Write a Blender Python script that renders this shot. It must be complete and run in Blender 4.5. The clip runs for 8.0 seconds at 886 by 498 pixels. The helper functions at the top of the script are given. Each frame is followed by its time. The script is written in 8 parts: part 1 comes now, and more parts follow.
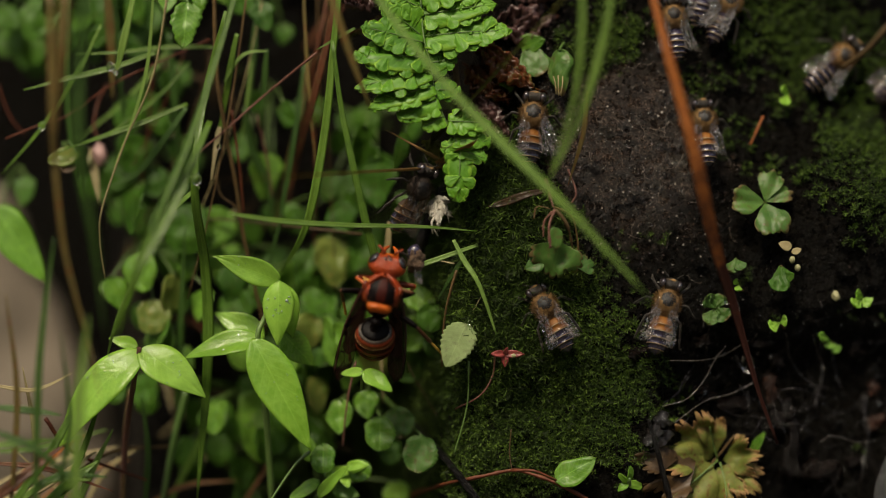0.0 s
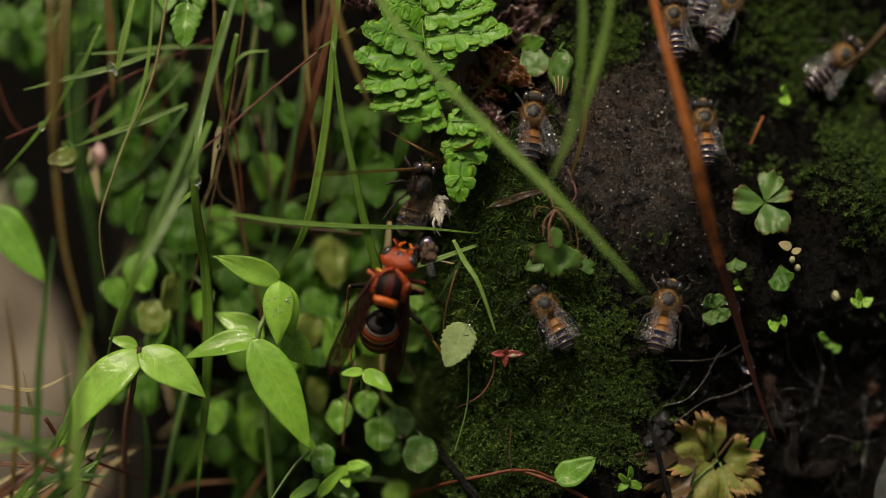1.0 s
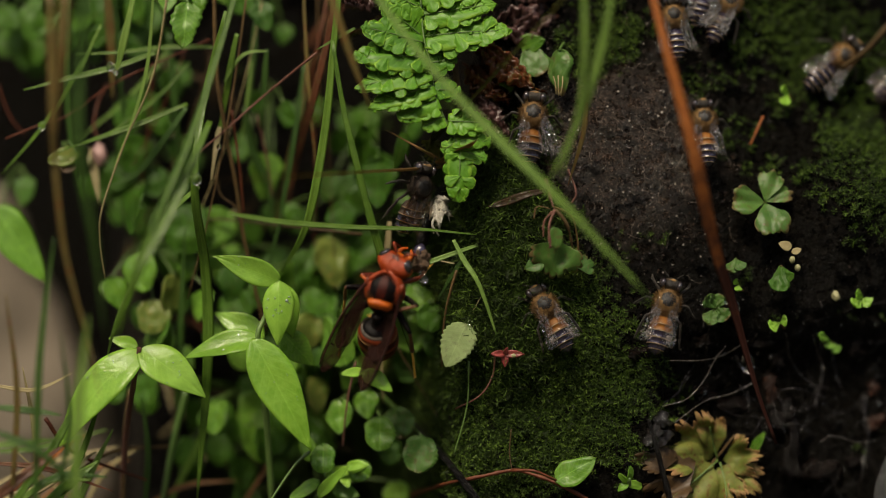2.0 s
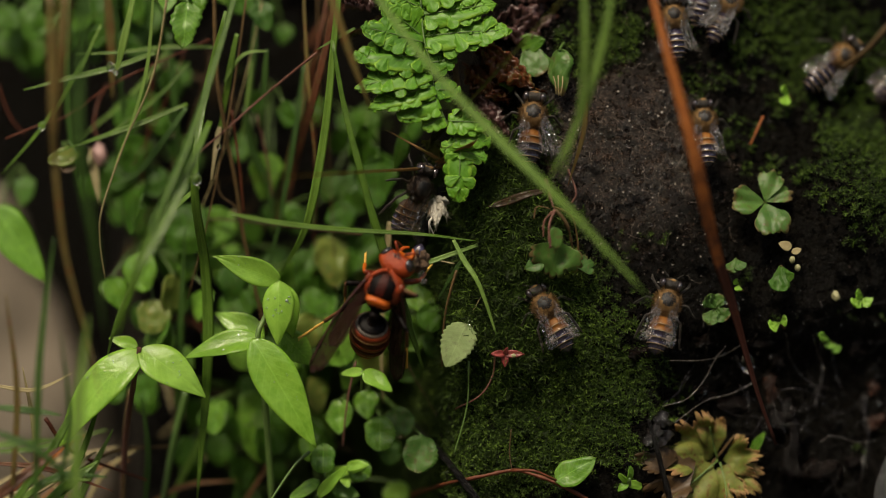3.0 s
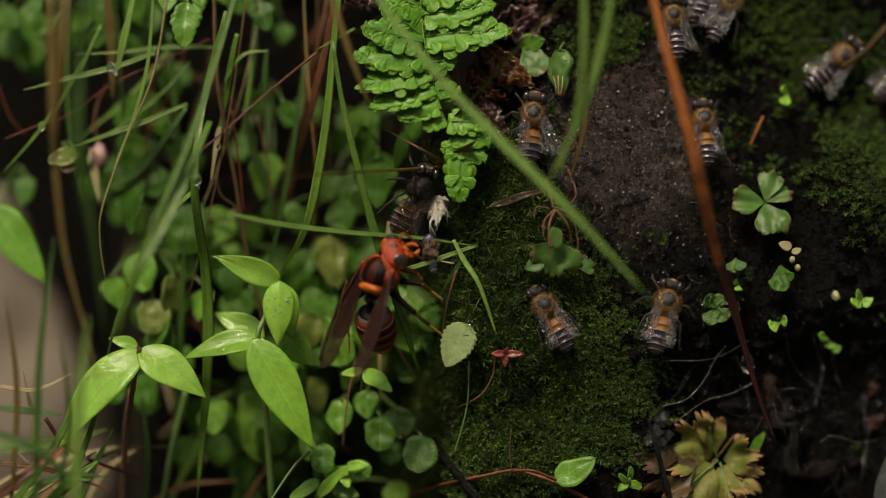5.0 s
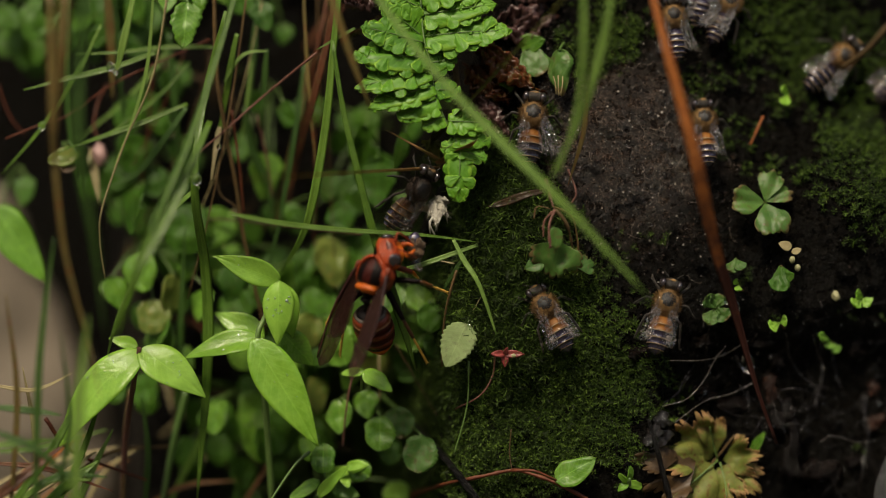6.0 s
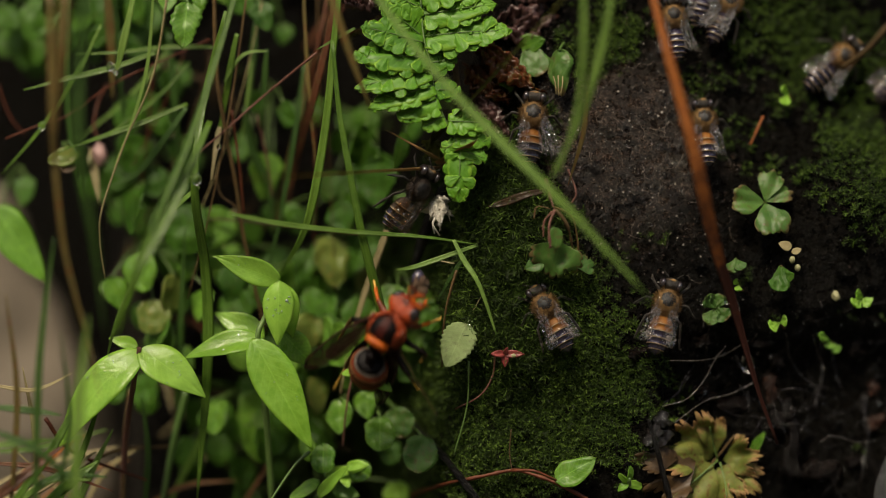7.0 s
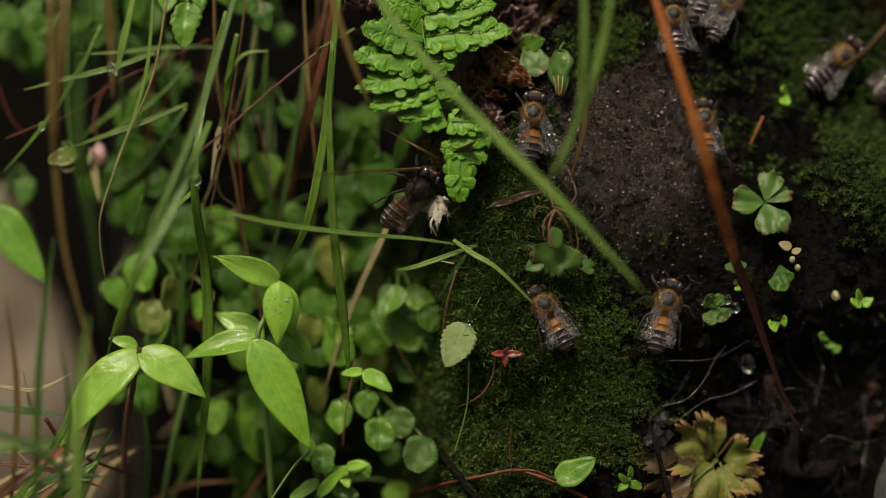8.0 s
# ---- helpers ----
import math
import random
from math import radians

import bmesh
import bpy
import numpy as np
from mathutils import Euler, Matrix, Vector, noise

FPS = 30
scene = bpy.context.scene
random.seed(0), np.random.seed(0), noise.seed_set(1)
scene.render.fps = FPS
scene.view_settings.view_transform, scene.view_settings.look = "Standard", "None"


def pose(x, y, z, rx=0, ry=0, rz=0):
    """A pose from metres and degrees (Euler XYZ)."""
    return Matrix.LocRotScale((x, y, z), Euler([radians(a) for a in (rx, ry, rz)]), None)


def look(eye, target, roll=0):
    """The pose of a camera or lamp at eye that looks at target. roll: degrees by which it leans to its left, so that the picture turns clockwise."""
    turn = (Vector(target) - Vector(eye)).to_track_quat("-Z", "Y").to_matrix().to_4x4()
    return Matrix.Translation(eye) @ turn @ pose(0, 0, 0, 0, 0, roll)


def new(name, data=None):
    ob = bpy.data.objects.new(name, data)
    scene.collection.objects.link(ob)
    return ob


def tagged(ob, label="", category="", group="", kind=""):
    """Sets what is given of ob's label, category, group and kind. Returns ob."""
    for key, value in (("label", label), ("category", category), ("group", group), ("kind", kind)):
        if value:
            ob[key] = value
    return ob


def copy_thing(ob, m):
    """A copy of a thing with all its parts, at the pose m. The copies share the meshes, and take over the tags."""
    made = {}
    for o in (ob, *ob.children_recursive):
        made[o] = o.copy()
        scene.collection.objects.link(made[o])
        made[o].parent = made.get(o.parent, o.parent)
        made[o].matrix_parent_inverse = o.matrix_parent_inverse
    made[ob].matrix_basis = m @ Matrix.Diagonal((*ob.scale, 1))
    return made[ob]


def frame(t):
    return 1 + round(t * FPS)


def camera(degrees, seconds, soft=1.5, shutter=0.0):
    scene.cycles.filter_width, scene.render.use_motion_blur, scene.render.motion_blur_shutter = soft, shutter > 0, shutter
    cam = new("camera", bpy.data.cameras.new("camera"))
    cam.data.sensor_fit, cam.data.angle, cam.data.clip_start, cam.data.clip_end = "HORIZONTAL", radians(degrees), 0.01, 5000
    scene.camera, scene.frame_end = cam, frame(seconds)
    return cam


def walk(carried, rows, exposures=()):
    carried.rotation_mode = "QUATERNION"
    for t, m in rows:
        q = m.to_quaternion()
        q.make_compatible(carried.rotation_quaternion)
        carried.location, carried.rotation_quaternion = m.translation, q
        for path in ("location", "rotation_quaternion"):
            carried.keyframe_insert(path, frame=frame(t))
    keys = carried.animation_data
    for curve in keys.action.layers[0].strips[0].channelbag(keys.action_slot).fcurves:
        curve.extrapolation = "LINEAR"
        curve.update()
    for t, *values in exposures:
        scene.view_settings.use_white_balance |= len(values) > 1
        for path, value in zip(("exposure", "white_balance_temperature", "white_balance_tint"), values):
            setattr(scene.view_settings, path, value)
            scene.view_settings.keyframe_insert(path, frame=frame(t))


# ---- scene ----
# Metres. The bank rises along y = 0, its face towards -y; the lens stands 0.44 m before it.
EYE_HEIGHT = 0.8
DISTANCE = 0.4446
cam = camera(20, 8.0, soft=1.0, shutter=0.5)
still = look((0, -DISTANCE, EYE_HEIGHT), (0, 0, EYE_HEIGHT))
walk(cam, [(0, still), (8.0, still)], [(0, 0.62, 7950, 8), (8.0, 0.62, 7950, 8)])
cam.data.dof.use_dof = True
cam.data.dof.focus_distance = DISTANCE - 0.005
cam.data.dof.aperture_fstop = 3.4

# ---- daylight: overcast, from above and before the bank ----
world = bpy.data.worlds.new("overcast_sky")
scene.world = world
world.use_nodes = True
sky = world.node_tree.nodes.new("ShaderNodeTexSky")
sky.sky_type = "NISHITA"
sky.sun_disc = False
sky.sun_elevation = radians(58)
sky.sun_rotation = radians(205)
sky.air_density, sky.dust_density = 1.0, 3.0
back = world.node_tree.nodes["Background"]
back.inputs["Strength"].default_value = 0.098
world.node_tree.links.new(sky.outputs["Color"], back.inputs["Color"])
sun = new("sun", bpy.data.lights.new("sun", "SUN"))
sun.data.energy, sun.data.angle, sun.data.color = 2.4, radians(15.0), (1.0, 0.96, 0.88)
sun.matrix_world = look((-0.42, -1.02, 1.6), (0, 0, 0))


# ---- materials ----
def nodes_of(name):
    m = bpy.data.materials.new(name)
    m.use_nodes = True
    t = m.node_tree
    return m, t, t.nodes["Principled BSDF"]


def add(t, kind, **values):
    n = t.nodes.new(kind)
    for k, v in values.items():
        n.inputs[k].default_value = v
    return n


def ramp(t, fac, stops):
    n = t.nodes.new("ShaderNodeValToRGB")
    e = n.color_ramp.elements
    while len(e) < len(stops):
        e.new(0.5)
    for el, (p, c) in zip(e, stops):
        el.position, el.color = p, (*c, 1)
    t.links.new(fac, n.inputs["Fac"])
    return n.outputs["Color"]


def mix(t, fac, a, b, mode="MIX"):
    n = t.nodes.new("ShaderNodeMix")
    n.data_type, n.blend_type = "RGBA", mode
    for sock, v in ((n.inputs[0], fac), (n.inputs[6], a), (n.inputs[7], b)):
        if isinstance(v, (int, float)):
            sock.default_value = v
        elif isinstance(v, tuple):
            sock.default_value = (*v, 1)
        else:
            t.links.new(v, sock)
    return n.outputs[2]


def calc(t, op, a, b=0.0):
    n = t.nodes.new("ShaderNodeMath")
    n.operation = op
    for sock, v in zip(n.inputs, (a, b)):
        if isinstance(v, (int, float)):
            sock.default_value = v
        else:
            t.links.new(v, sock)
    return n.outputs[0]


def grain(t, scale, detail=4.0, rough=0.6, coord="Object"):
    c = t.nodes.new("ShaderNodeTexCoord")
    n = add(t, "ShaderNodeTexNoise", Scale=scale, Detail=detail, Roughness=rough)
    t.links.new(c.outputs[coord], n.inputs["Vector"])
    return n.outputs["Fac"]


def relief(t, p, height, strength, distance):
    b = add(t, "ShaderNodeBump", Strength=strength, Distance=distance)
    t.links.new(height, b.inputs["Height"])
    t.links.new(b.outputs["Normal"], p.inputs["Normal"])
    t.links.new(b.outputs["Normal"], p.inputs["Coat Normal"])


def leaf_material(name, dark, light, rough=0.38, glow=0.3, blotch=None, vein=0.14, rim=None, wetness=0.5, rim_at=(0.52, 0.78), rim_across=False):
    """A living leaf: lighter midrib, side veins, blotches, light through the blade."""
    m, t, p = nodes_of(name)
    uv = t.nodes.new("ShaderNodeUVMap")
    xyz = t.nodes.new("ShaderNodeSeparateXYZ")
    t.links.new(uv.outputs["UV"], xyz.inputs[0])
    across = calc(t, "ABSOLUTE", calc(t, "SUBTRACT", calc(t, "MULTIPLY", xyz.outputs[0], 2.0), 1.0))
    info = t.nodes.new("ShaderNodeObjectInfo")
    tone = calc(t, "ADD", calc(t, "MULTIPLY", grain(t, 420, 5), 0.7), calc(t, "MULTIPLY", info.outputs["Random"], 0.3))
    col = ramp(t, tone, [(0.25, dark), (0.75, light)])
    side = calc(t, "SINE", calc(t, "MULTIPLY", calc(t, "SUBTRACT", xyz.outputs[1], calc(t, "MULTIPLY", across, 0.22)), 64.0))
    side = calc(t, "POWER", calc(t, "MAXIMUM", side, 0.0), 8.0)
    rib = calc(t, "MAXIMUM", calc(t, "LESS_THAN", across, 0.035), calc(t, "MULTIPLY", side, 0.55))
    col = mix(t, calc(t, "MULTIPLY", rib, vein), col, tuple(min(1, c * 1.7 + 0.03) for c in light))
    if blotch:
        spot = ramp(t, grain(t, 900, 6, 0.7), [(0.52, (0, 0, 0)), (0.66, (1, 1, 1))])
        col = mix(t, spot, col, blotch)
    if rim:
        edge = calc(t, "ADD", across if rim_across else xyz.outputs[1], calc(t, "MULTIPLY", calc(t, "SUBTRACT", grain(t, 350, 5), 0.5), 0.9))
        col = mix(t, ramp(t, edge, [(rim_at[0], (0, 0, 0)), (rim_at[1], (1, 1, 1))]), col, rim)
    t.links.new(col, p.inputs["Base Color"])
    wet = ramp(t, grain(t, 230, 3), [(0.44, (rough + (0.15 - rough) * wetness,) * 3), (0.54, (rough,) * 3)])
    t.links.new(wet, p.inputs["Roughness"])
    p.inputs["Specular IOR Level"].default_value = 0.2 + 0.22 * wetness
    relief(t, p, calc(t, "ADD", grain(t, 1500, 3), calc(t, "MULTIPLY", rib, -0.2)), 0.35, 0.0003)
    thin = t.nodes.new("ShaderNodeBsdfTranslucent")
    t.links.new(mix(t, 1.0, col, (1.0, 1.15, 0.55), "MULTIPLY"), thin.inputs["Color"])
    blend = t.nodes.new("ShaderNodeMixShader")
    blend.inputs[0].default_value = glow
    t.links.new(p.outputs[0], blend.inputs[1])
    t.links.new(thin.outputs[0], blend.inputs[2])
    t.links.new(blend.outputs[0], t.nodes["Material Output"].inputs["Surface"])
    return m


def plain(name, dark, light, scale=600, rough=0.5, coat=0.0, bump=0.3, depth=0.0003, metal=0.0, coord="Object", spec=0.5):
    m, t, p = nodes_of(name)
    info = t.nodes.new("ShaderNodeObjectInfo")
    tone = calc(t, "ADD", calc(t, "MULTIPLY", grain(t, scale, 6, 0.65, coord), 0.75), calc(t, "MULTIPLY", info.outputs["Random"], 0.25))
    t.links.new(ramp(t, tone, [(0.3, dark), (0.75, light)]), p.inputs["Base Color"])
    p.inputs["Roughness"].default_value = rough
    p.inputs["Coat Weight"].default_value = coat
    p.inputs["Coat Roughness"].default_value = 0.12
    p.inputs["Metallic"].default_value = metal
    p.inputs["Specular IOR Level"].default_value = spec
    relief(t, p, grain(t, scale * 3, 5, 0.65, coord), bump, depth)
    return m


def wet_soil():
    """Black humus, with one gritty grey-brown patch of bare mineral soil."""
    m, t, p = nodes_of("wet_soil")
    fine, coarse = grain(t, 1900, 6, 0.75), grain(t, 120, 4)
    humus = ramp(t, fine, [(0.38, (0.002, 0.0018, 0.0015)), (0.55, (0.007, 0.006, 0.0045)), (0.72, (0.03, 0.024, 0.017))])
    # the palest grit stop paints specks of sparkle into the soil
    grit = ramp(t, grain(t, 2600, 8, 0.8), [(0.36, (0.004, 0.003, 0.0024)), (0.47, (0.017, 0.012, 0.009)), (0.56, (0.052, 0.038, 0.029)), (0.67, (0.50, 0.44, 0.38))])
    stain = ramp(t, grain(t, 260, 5, 0.7), [(0.42, (0.45, 0.41, 0.39)), (0.62, (1.45, 1.25, 1.15))])
    grit = mix(t, 1.0, grit, stain, "MULTIPLY")
    c = t.nodes.new("ShaderNodeTexCoord")
    away = t.nodes.new("ShaderNodeVectorMath")
    away.operation = "DISTANCE"
    t.links.new(c.outputs["Object"], away.inputs[0])
    away.inputs[1].default_value = (0.033, 0.0, 0.818)
    edge = calc(t, "ADD", calc(t, "MULTIPLY", away.outputs["Value"], 30.0), calc(t, "MULTIPLY", coarse, 0.8))
    bare = ramp(t, edge, [(0.75, (1, 1, 1)), (1.05, (0, 0, 0))])
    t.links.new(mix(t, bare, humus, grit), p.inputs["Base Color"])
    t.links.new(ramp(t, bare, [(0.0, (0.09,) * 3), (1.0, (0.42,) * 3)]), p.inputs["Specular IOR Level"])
    t.links.new(ramp(t, grain(t, 800, 4), [(0.40, (0.10,) * 3), (0.58, (0.6,) * 3)]), p.inputs["Roughness"])
    t.links.new(calc(t, "ADD", calc(t, "MULTIPLY", bare, 0.35), 0.03), p.inputs["Coat Weight"])
    p.inputs["Coat Roughness"].default_value = 0.07
    relief(t, p, calc(t, "ADD", fine, grain(t, 600, 6, 0.7)), 1.0, 0.0022)
    return m


def moss_material():
    m, t, p = nodes_of("moss")
    g = t.nodes.new("ShaderNodeNewGeometry")
    tone = calc(t, "ADD", calc(t, "MULTIPLY", g.outputs["Random Per Island"], 0.6), calc(t, "MULTIPLY", grain(t, 90, 4), 0.5))
    t.links.new(ramp(t, tone, [(0.3, (0.009, 0.016, 0.003)), (0.6, (0.026, 0.052, 0.007)), (0.80, (0.078, 0.14, 0.018)), (1.0, (0.19, 0.29, 0.048))]), p.inputs["Base Color"])
    p.inputs["Roughness"].default_value = 0.65
    p.inputs["Specular IOR Level"].default_value = 0.25
    thin = t.nodes.new("ShaderNodeBsdfTranslucent")
    thin.inputs["Color"].default_value = (0.035, 0.085, 0.008, 1)
    blend = t.nodes.new("ShaderNodeMixShader")
    blend.inputs[0].default_value = 0.25
    t.links.new(p.outputs[0], blend.inputs[1])
    t.links.new(thin.outputs[0], blend.inputs[2])
    t.links.new(blend.outputs[0], t.nodes["Material Output"].inputs["Surface"])
    return m


def wing_material(name, tint, alpha, rough, vein, coat=1.0, bump=1.0, gloss=0.8):
    """Insect wing: a clear skin with darker veins."""
    m, t, p = nodes_of(name)
    uv = t.nodes.new("ShaderNodeUVMap")
    cell = add(t, "ShaderNodeTexVoronoi", Scale=5.0)
    cell.feature = "DISTANCE_TO_EDGE"
    t.links.new(uv.outputs["UV"], cell.inputs["Vector"])
    edge = ramp(t, cell.outputs["Distance"], [(0.012, (1, 1, 1)), (0.035, (0, 0, 0))])
    t.links.new(mix(t, edge, tint, vein), p.inputs["Base Color"])
    t.links.new(calc(t, "MINIMUM", calc(t, "ADD", calc(t, "MULTIPLY", edge, 0.6), alpha), 1.0), p.inputs["Alpha"])
    p.inputs["Roughness"].default_value = rough
    p.inputs["Specular IOR Level"].default_value = gloss
    p.inputs["Coat Weight"].default_value = coat
    p.inputs["Coat IOR"].default_value = 1.7
    p.inputs["Coat Roughness"].default_value = 0.12
    relief(t, p, calc(t, "ADD", edge, grain(t, 3000, 4)), bump, 0.00022)
    return m


def film_material(name, vein, shine=0.05, tint=(0.90, 0.84, 0.78)):
    """A clear, wet, thin wing: see-through between brown veins or pale ones with painted glint, with the glossy skin of
    a film.
    """
    m, t, p = nodes_of(name)
    uv = t.nodes.new("ShaderNodeUVMap")
    cell = add(t, "ShaderNodeTexVoronoi", Scale=5.0)
    cell.feature = "DISTANCE_TO_EDGE"
    along = t.nodes.new("ShaderNodeVectorMath")
    along.operation = "MULTIPLY"
    along.inputs[1].default_value = (1.1, 0.42, 1.0)
    t.links.new(uv.outputs["UV"], along.inputs[0])
    t.links.new(along.outputs["Vector"], cell.inputs["Vector"])
    edge = ramp(t, cell.outputs["Distance"], [(0.018, (1, 1, 1)), (0.045, (0, 0, 0))])
    p.inputs["Base Color"].default_value = (*vein, 1)
    p.inputs["Roughness"].default_value = 0.2
    p.inputs["Coat Weight"].default_value = 0.6
    relief(t, p, calc(t, "ADD", edge, calc(t, "MULTIPLY", grain(t, 2000, 4), 1.2)), 1.0, 0.0009)
    skin = add(t, "ShaderNodeBsdfGlossy", Roughness=0.07)
    t.links.new(p.inputs["Normal"].links[0].from_socket, skin.inputs["Normal"])
    clear = t.nodes.new("ShaderNodeBsdfTransparent")
    clear.inputs["Color"].default_value = (*tint, 1)
    wet = t.nodes.new("ShaderNodeMixShader")
    wet.inputs[0].default_value = shine
    t.links.new(clear.outputs[0], wet.inputs[1])
    t.links.new(skin.outputs[0], wet.inputs[2])
    both = t.nodes.new("ShaderNodeMixShader")
    t.links.new(calc(t, "MULTIPLY", edge, 0.6), both.inputs[0])
    t.links.new(wet.outputs[0], both.inputs[1])
    t.links.new(p.outputs[0], both.inputs[2])
    t.links.new(both.outputs[0], t.nodes["Material Output"].inputs["Surface"])
    return m


def bead_material(name):
    """A small bead of clear water: light passes, and its skin mirrors the sky."""
    m, t, p = nodes_of(name)
    skin = add(t, "ShaderNodeBsdfGlossy", Roughness=0.1)
    clear = t.nodes.new("ShaderNodeBsdfTransparent")
    clear.inputs["Color"].default_value = (0.96, 0.98, 0.96, 1)
    blend = t.nodes.new("ShaderNodeMixShader")
    blend.inputs[0].default_value = 0.3
    t.links.new(clear.outputs[0], blend.inputs[1])
    t.links.new(skin.outputs[0], blend.inputs[2])
    t.links.new(blend.outputs[0], t.nodes["Material Output"].inputs["Surface"])
    return m


def glass(name, tint=(1, 1, 1)):
    m, t, p = nodes_of(name)
    p.inputs["Base Color"].default_value = (*tint, 1)
    p.inputs["Roughness"].default_value = 0.07
    p.inputs["IOR"].default_value = 1.33
    p.inputs["Transmission Weight"].default_value = 1.0
    return m


SOIL = wet_soil()
MOSS = moss_material()
STONE = plain("pale_stone", (0.16, 0.13, 0.098), (0.26, 0.22, 0.172), 60, 0.8, 0, 0.5, 0.002)
GREY_STONE = plain("grey_stone", (0.016, 0.018, 0.019), (0.085, 0.090, 0.092), 700, 0.35, 0.3, 1.0, 0.0009)
EARTH = plain("bare_earth", (0.03, 0.025, 0.018), (0.09, 0.08, 0.06), 12, 0.9, 0, 0.6, 0.01)
LEAF = leaf_material("round_leaf", (0.046, 0.145, 0.013), (0.18, 0.37, 0.052), 0.36, 0.32, (0.12, 0.22, 0.035), vein=0.35, wetness=0.8)
MID_LEAF = leaf_material("broad_leaf", (0.085, 0.22, 0.022), (0.19, 0.40, 0.055), 0.4, 0.35, None, 0.2, wetness=0.4)
BRIGHT = leaf_material("young_leaf", (0.165, 0.36, 0.036), (0.335, 0.58, 0.092), 0.27, 0.42, None, 0.10, wetness=1.0)
# darker copy of the round leaf: the hollow's shade put into its colour
DEEP = leaf_material("dark_shaded_leaf", (0.017, 0.064, 0.005), (0.066, 0.175, 0.017), 0.5, 0.28, (0.05, 0.08, 0.014), 0.3, wetness=0.15)
PALE = leaf_material("pale_leaf", (0.15, 0.21, 0.08), (0.25, 0.33, 0.14), 0.7, 0.25, (0.16, 0.19, 0.09), wetness=0.0)
YELLOW = leaf_material("yellowing_leaf", (0.10, 0.155, 0.028), (0.20, 0.245, 0.055), 0.45, 0.3, (0.22, 0.20, 0.05))
FERN = leaf_material("fern_leaf", (0.045, 0.165, 0.010), (0.13, 0.33, 0.026), 0.48, 0.32, None, 0.25, (0.24, 0.45, 0.05), 0.4, (0.72, 1.0), True)
RUST = leaf_material("rust_leaf", (0.03, 0.008, 0.005), (0.17, 0.05, 0.016), 0.35, 0.15, (0.13, 0.14, 0.03), wetness=1.0)
PLUM = leaf_material("plum_leaf", (0.028, 0.012, 0.012), (0.095, 0.045, 0.04), 0.35, 0.15, (0.10, 0.06, 0.05), wetness=1.0)
BROWNED = leaf_material("browned_leaf", (0.075, 0.10, 0.018), (0.22, 0.24, 0.055), 0.55, 0.3, (0.15, 0.07, 0.025), rim=(0.34, 0.19, 0.085), rim_at=(0.74, 1.12), wetness=0.15)
CLOVER = leaf_material("trefoil_leaf", (0.034, 0.10, 0.017), (0.10, 0.20, 0.042), 0.45, 0.28, (0.10, 0.105, 0.035), 0.1, rim=(0.12, 0.09, 0.035), rim_at=(0.88, 1.15), wetness=0.35)
DEAD = leaf_material("dead_leaf", (0.026, 0.015, 0.006), (0.085, 0.048, 0.020), 0.55, 0.2, (0.03, 0.015, 0.006))
GRASS = leaf_material("grass_blade", (0.042, 0.098, 0.011), (0.108, 0.205, 0.027), 0.4, 0.3, None, 0.3)
GRASS_DIM = leaf_material("grass_dull", (0.024, 0.062, 0.011), (0.056, 0.125, 0.025), 0.45, 0.3, None, 0.3)
GRASS_LIME = leaf_material("grass_lime", (0.10, 0.19, 0.035), (0.19, 0.31, 0.068), 0.45, 0.3, None, 0.3)
ORANGE = leaf_material("dry_orange_grass", (0.26, 0.07, 0.018), (0.46, 0.15, 0.04), 0.5, 0.25, (0.18, 0.05, 0.02))
ORANGE_RED = leaf_material("dry_orange_to_red_grass", (0.26, 0.075, 0.018), (0.46, 0.16, 0.045), 0.5, 0.25, (0.20, 0.06, 0.02), rim=(0.048, 0.014, 0.010), rim_at=(0.32, 0.60))
REDBROWN = leaf_material("dry_red_grass", (0.055, 0.018, 0.009), (0.15, 0.052, 0.022), 0.5, 0.15, (0.10, 0.06, 0.02))
DRY_BROWN = leaf_material("dry_brown_grass", (0.13, 0.055, 0.02), (0.26, 0.125, 0.048), 0.5, 0.2, (0.10, 0.07, 0.02))
OLIVE = leaf_material("olive_grass", (0.085, 0.06, 0.018), (0.17, 0.13, 0.04), 0.5, 0.2, (0.16, 0.055, 0.02))
STRAW = leaf_material("straw", (0.19, 0.15, 0.065), (0.38, 0.32, 0.17), 0.6, 0.15)
STEM = plain("green_stem", (0.05, 0.11, 0.02), (0.12, 0.20, 0.05), 800, 0.45)
RED_STEM = plain("red_stem", (0.045, 0.011, 0.005), (0.13, 0.036, 0.016), 800, 0.5, 0.0, spec=0.25)
PINK_STEM = plain("pink_stem", (0.06, 0.018, 0.014), (0.19, 0.085, 0.06), 800, 0.5, 0.0, 0.8, spec=0.3)
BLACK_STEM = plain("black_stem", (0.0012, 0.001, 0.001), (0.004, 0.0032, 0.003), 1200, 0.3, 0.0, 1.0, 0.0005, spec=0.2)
BROWN_STEM = plain("brown_stem", (0.04, 0.024, 0.009), (0.12, 0.072, 0.027), 900, 0.55, spec=0.25)
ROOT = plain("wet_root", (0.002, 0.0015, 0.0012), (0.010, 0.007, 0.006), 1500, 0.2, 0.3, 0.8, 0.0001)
FIBRE = plain("pale_fibre", (0.14, 0.10, 0.08), (0.36, 0.30, 0.25), 1500, 0.3)
ROOT_PALE = plain("pale_root", (0.012, 0.009, 0.008), (0.18, 0.16, 0.14), 1500, 0.10, 1.0, 1.0, 0.0002)
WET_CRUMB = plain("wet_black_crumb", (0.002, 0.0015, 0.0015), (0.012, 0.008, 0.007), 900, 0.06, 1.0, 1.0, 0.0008)
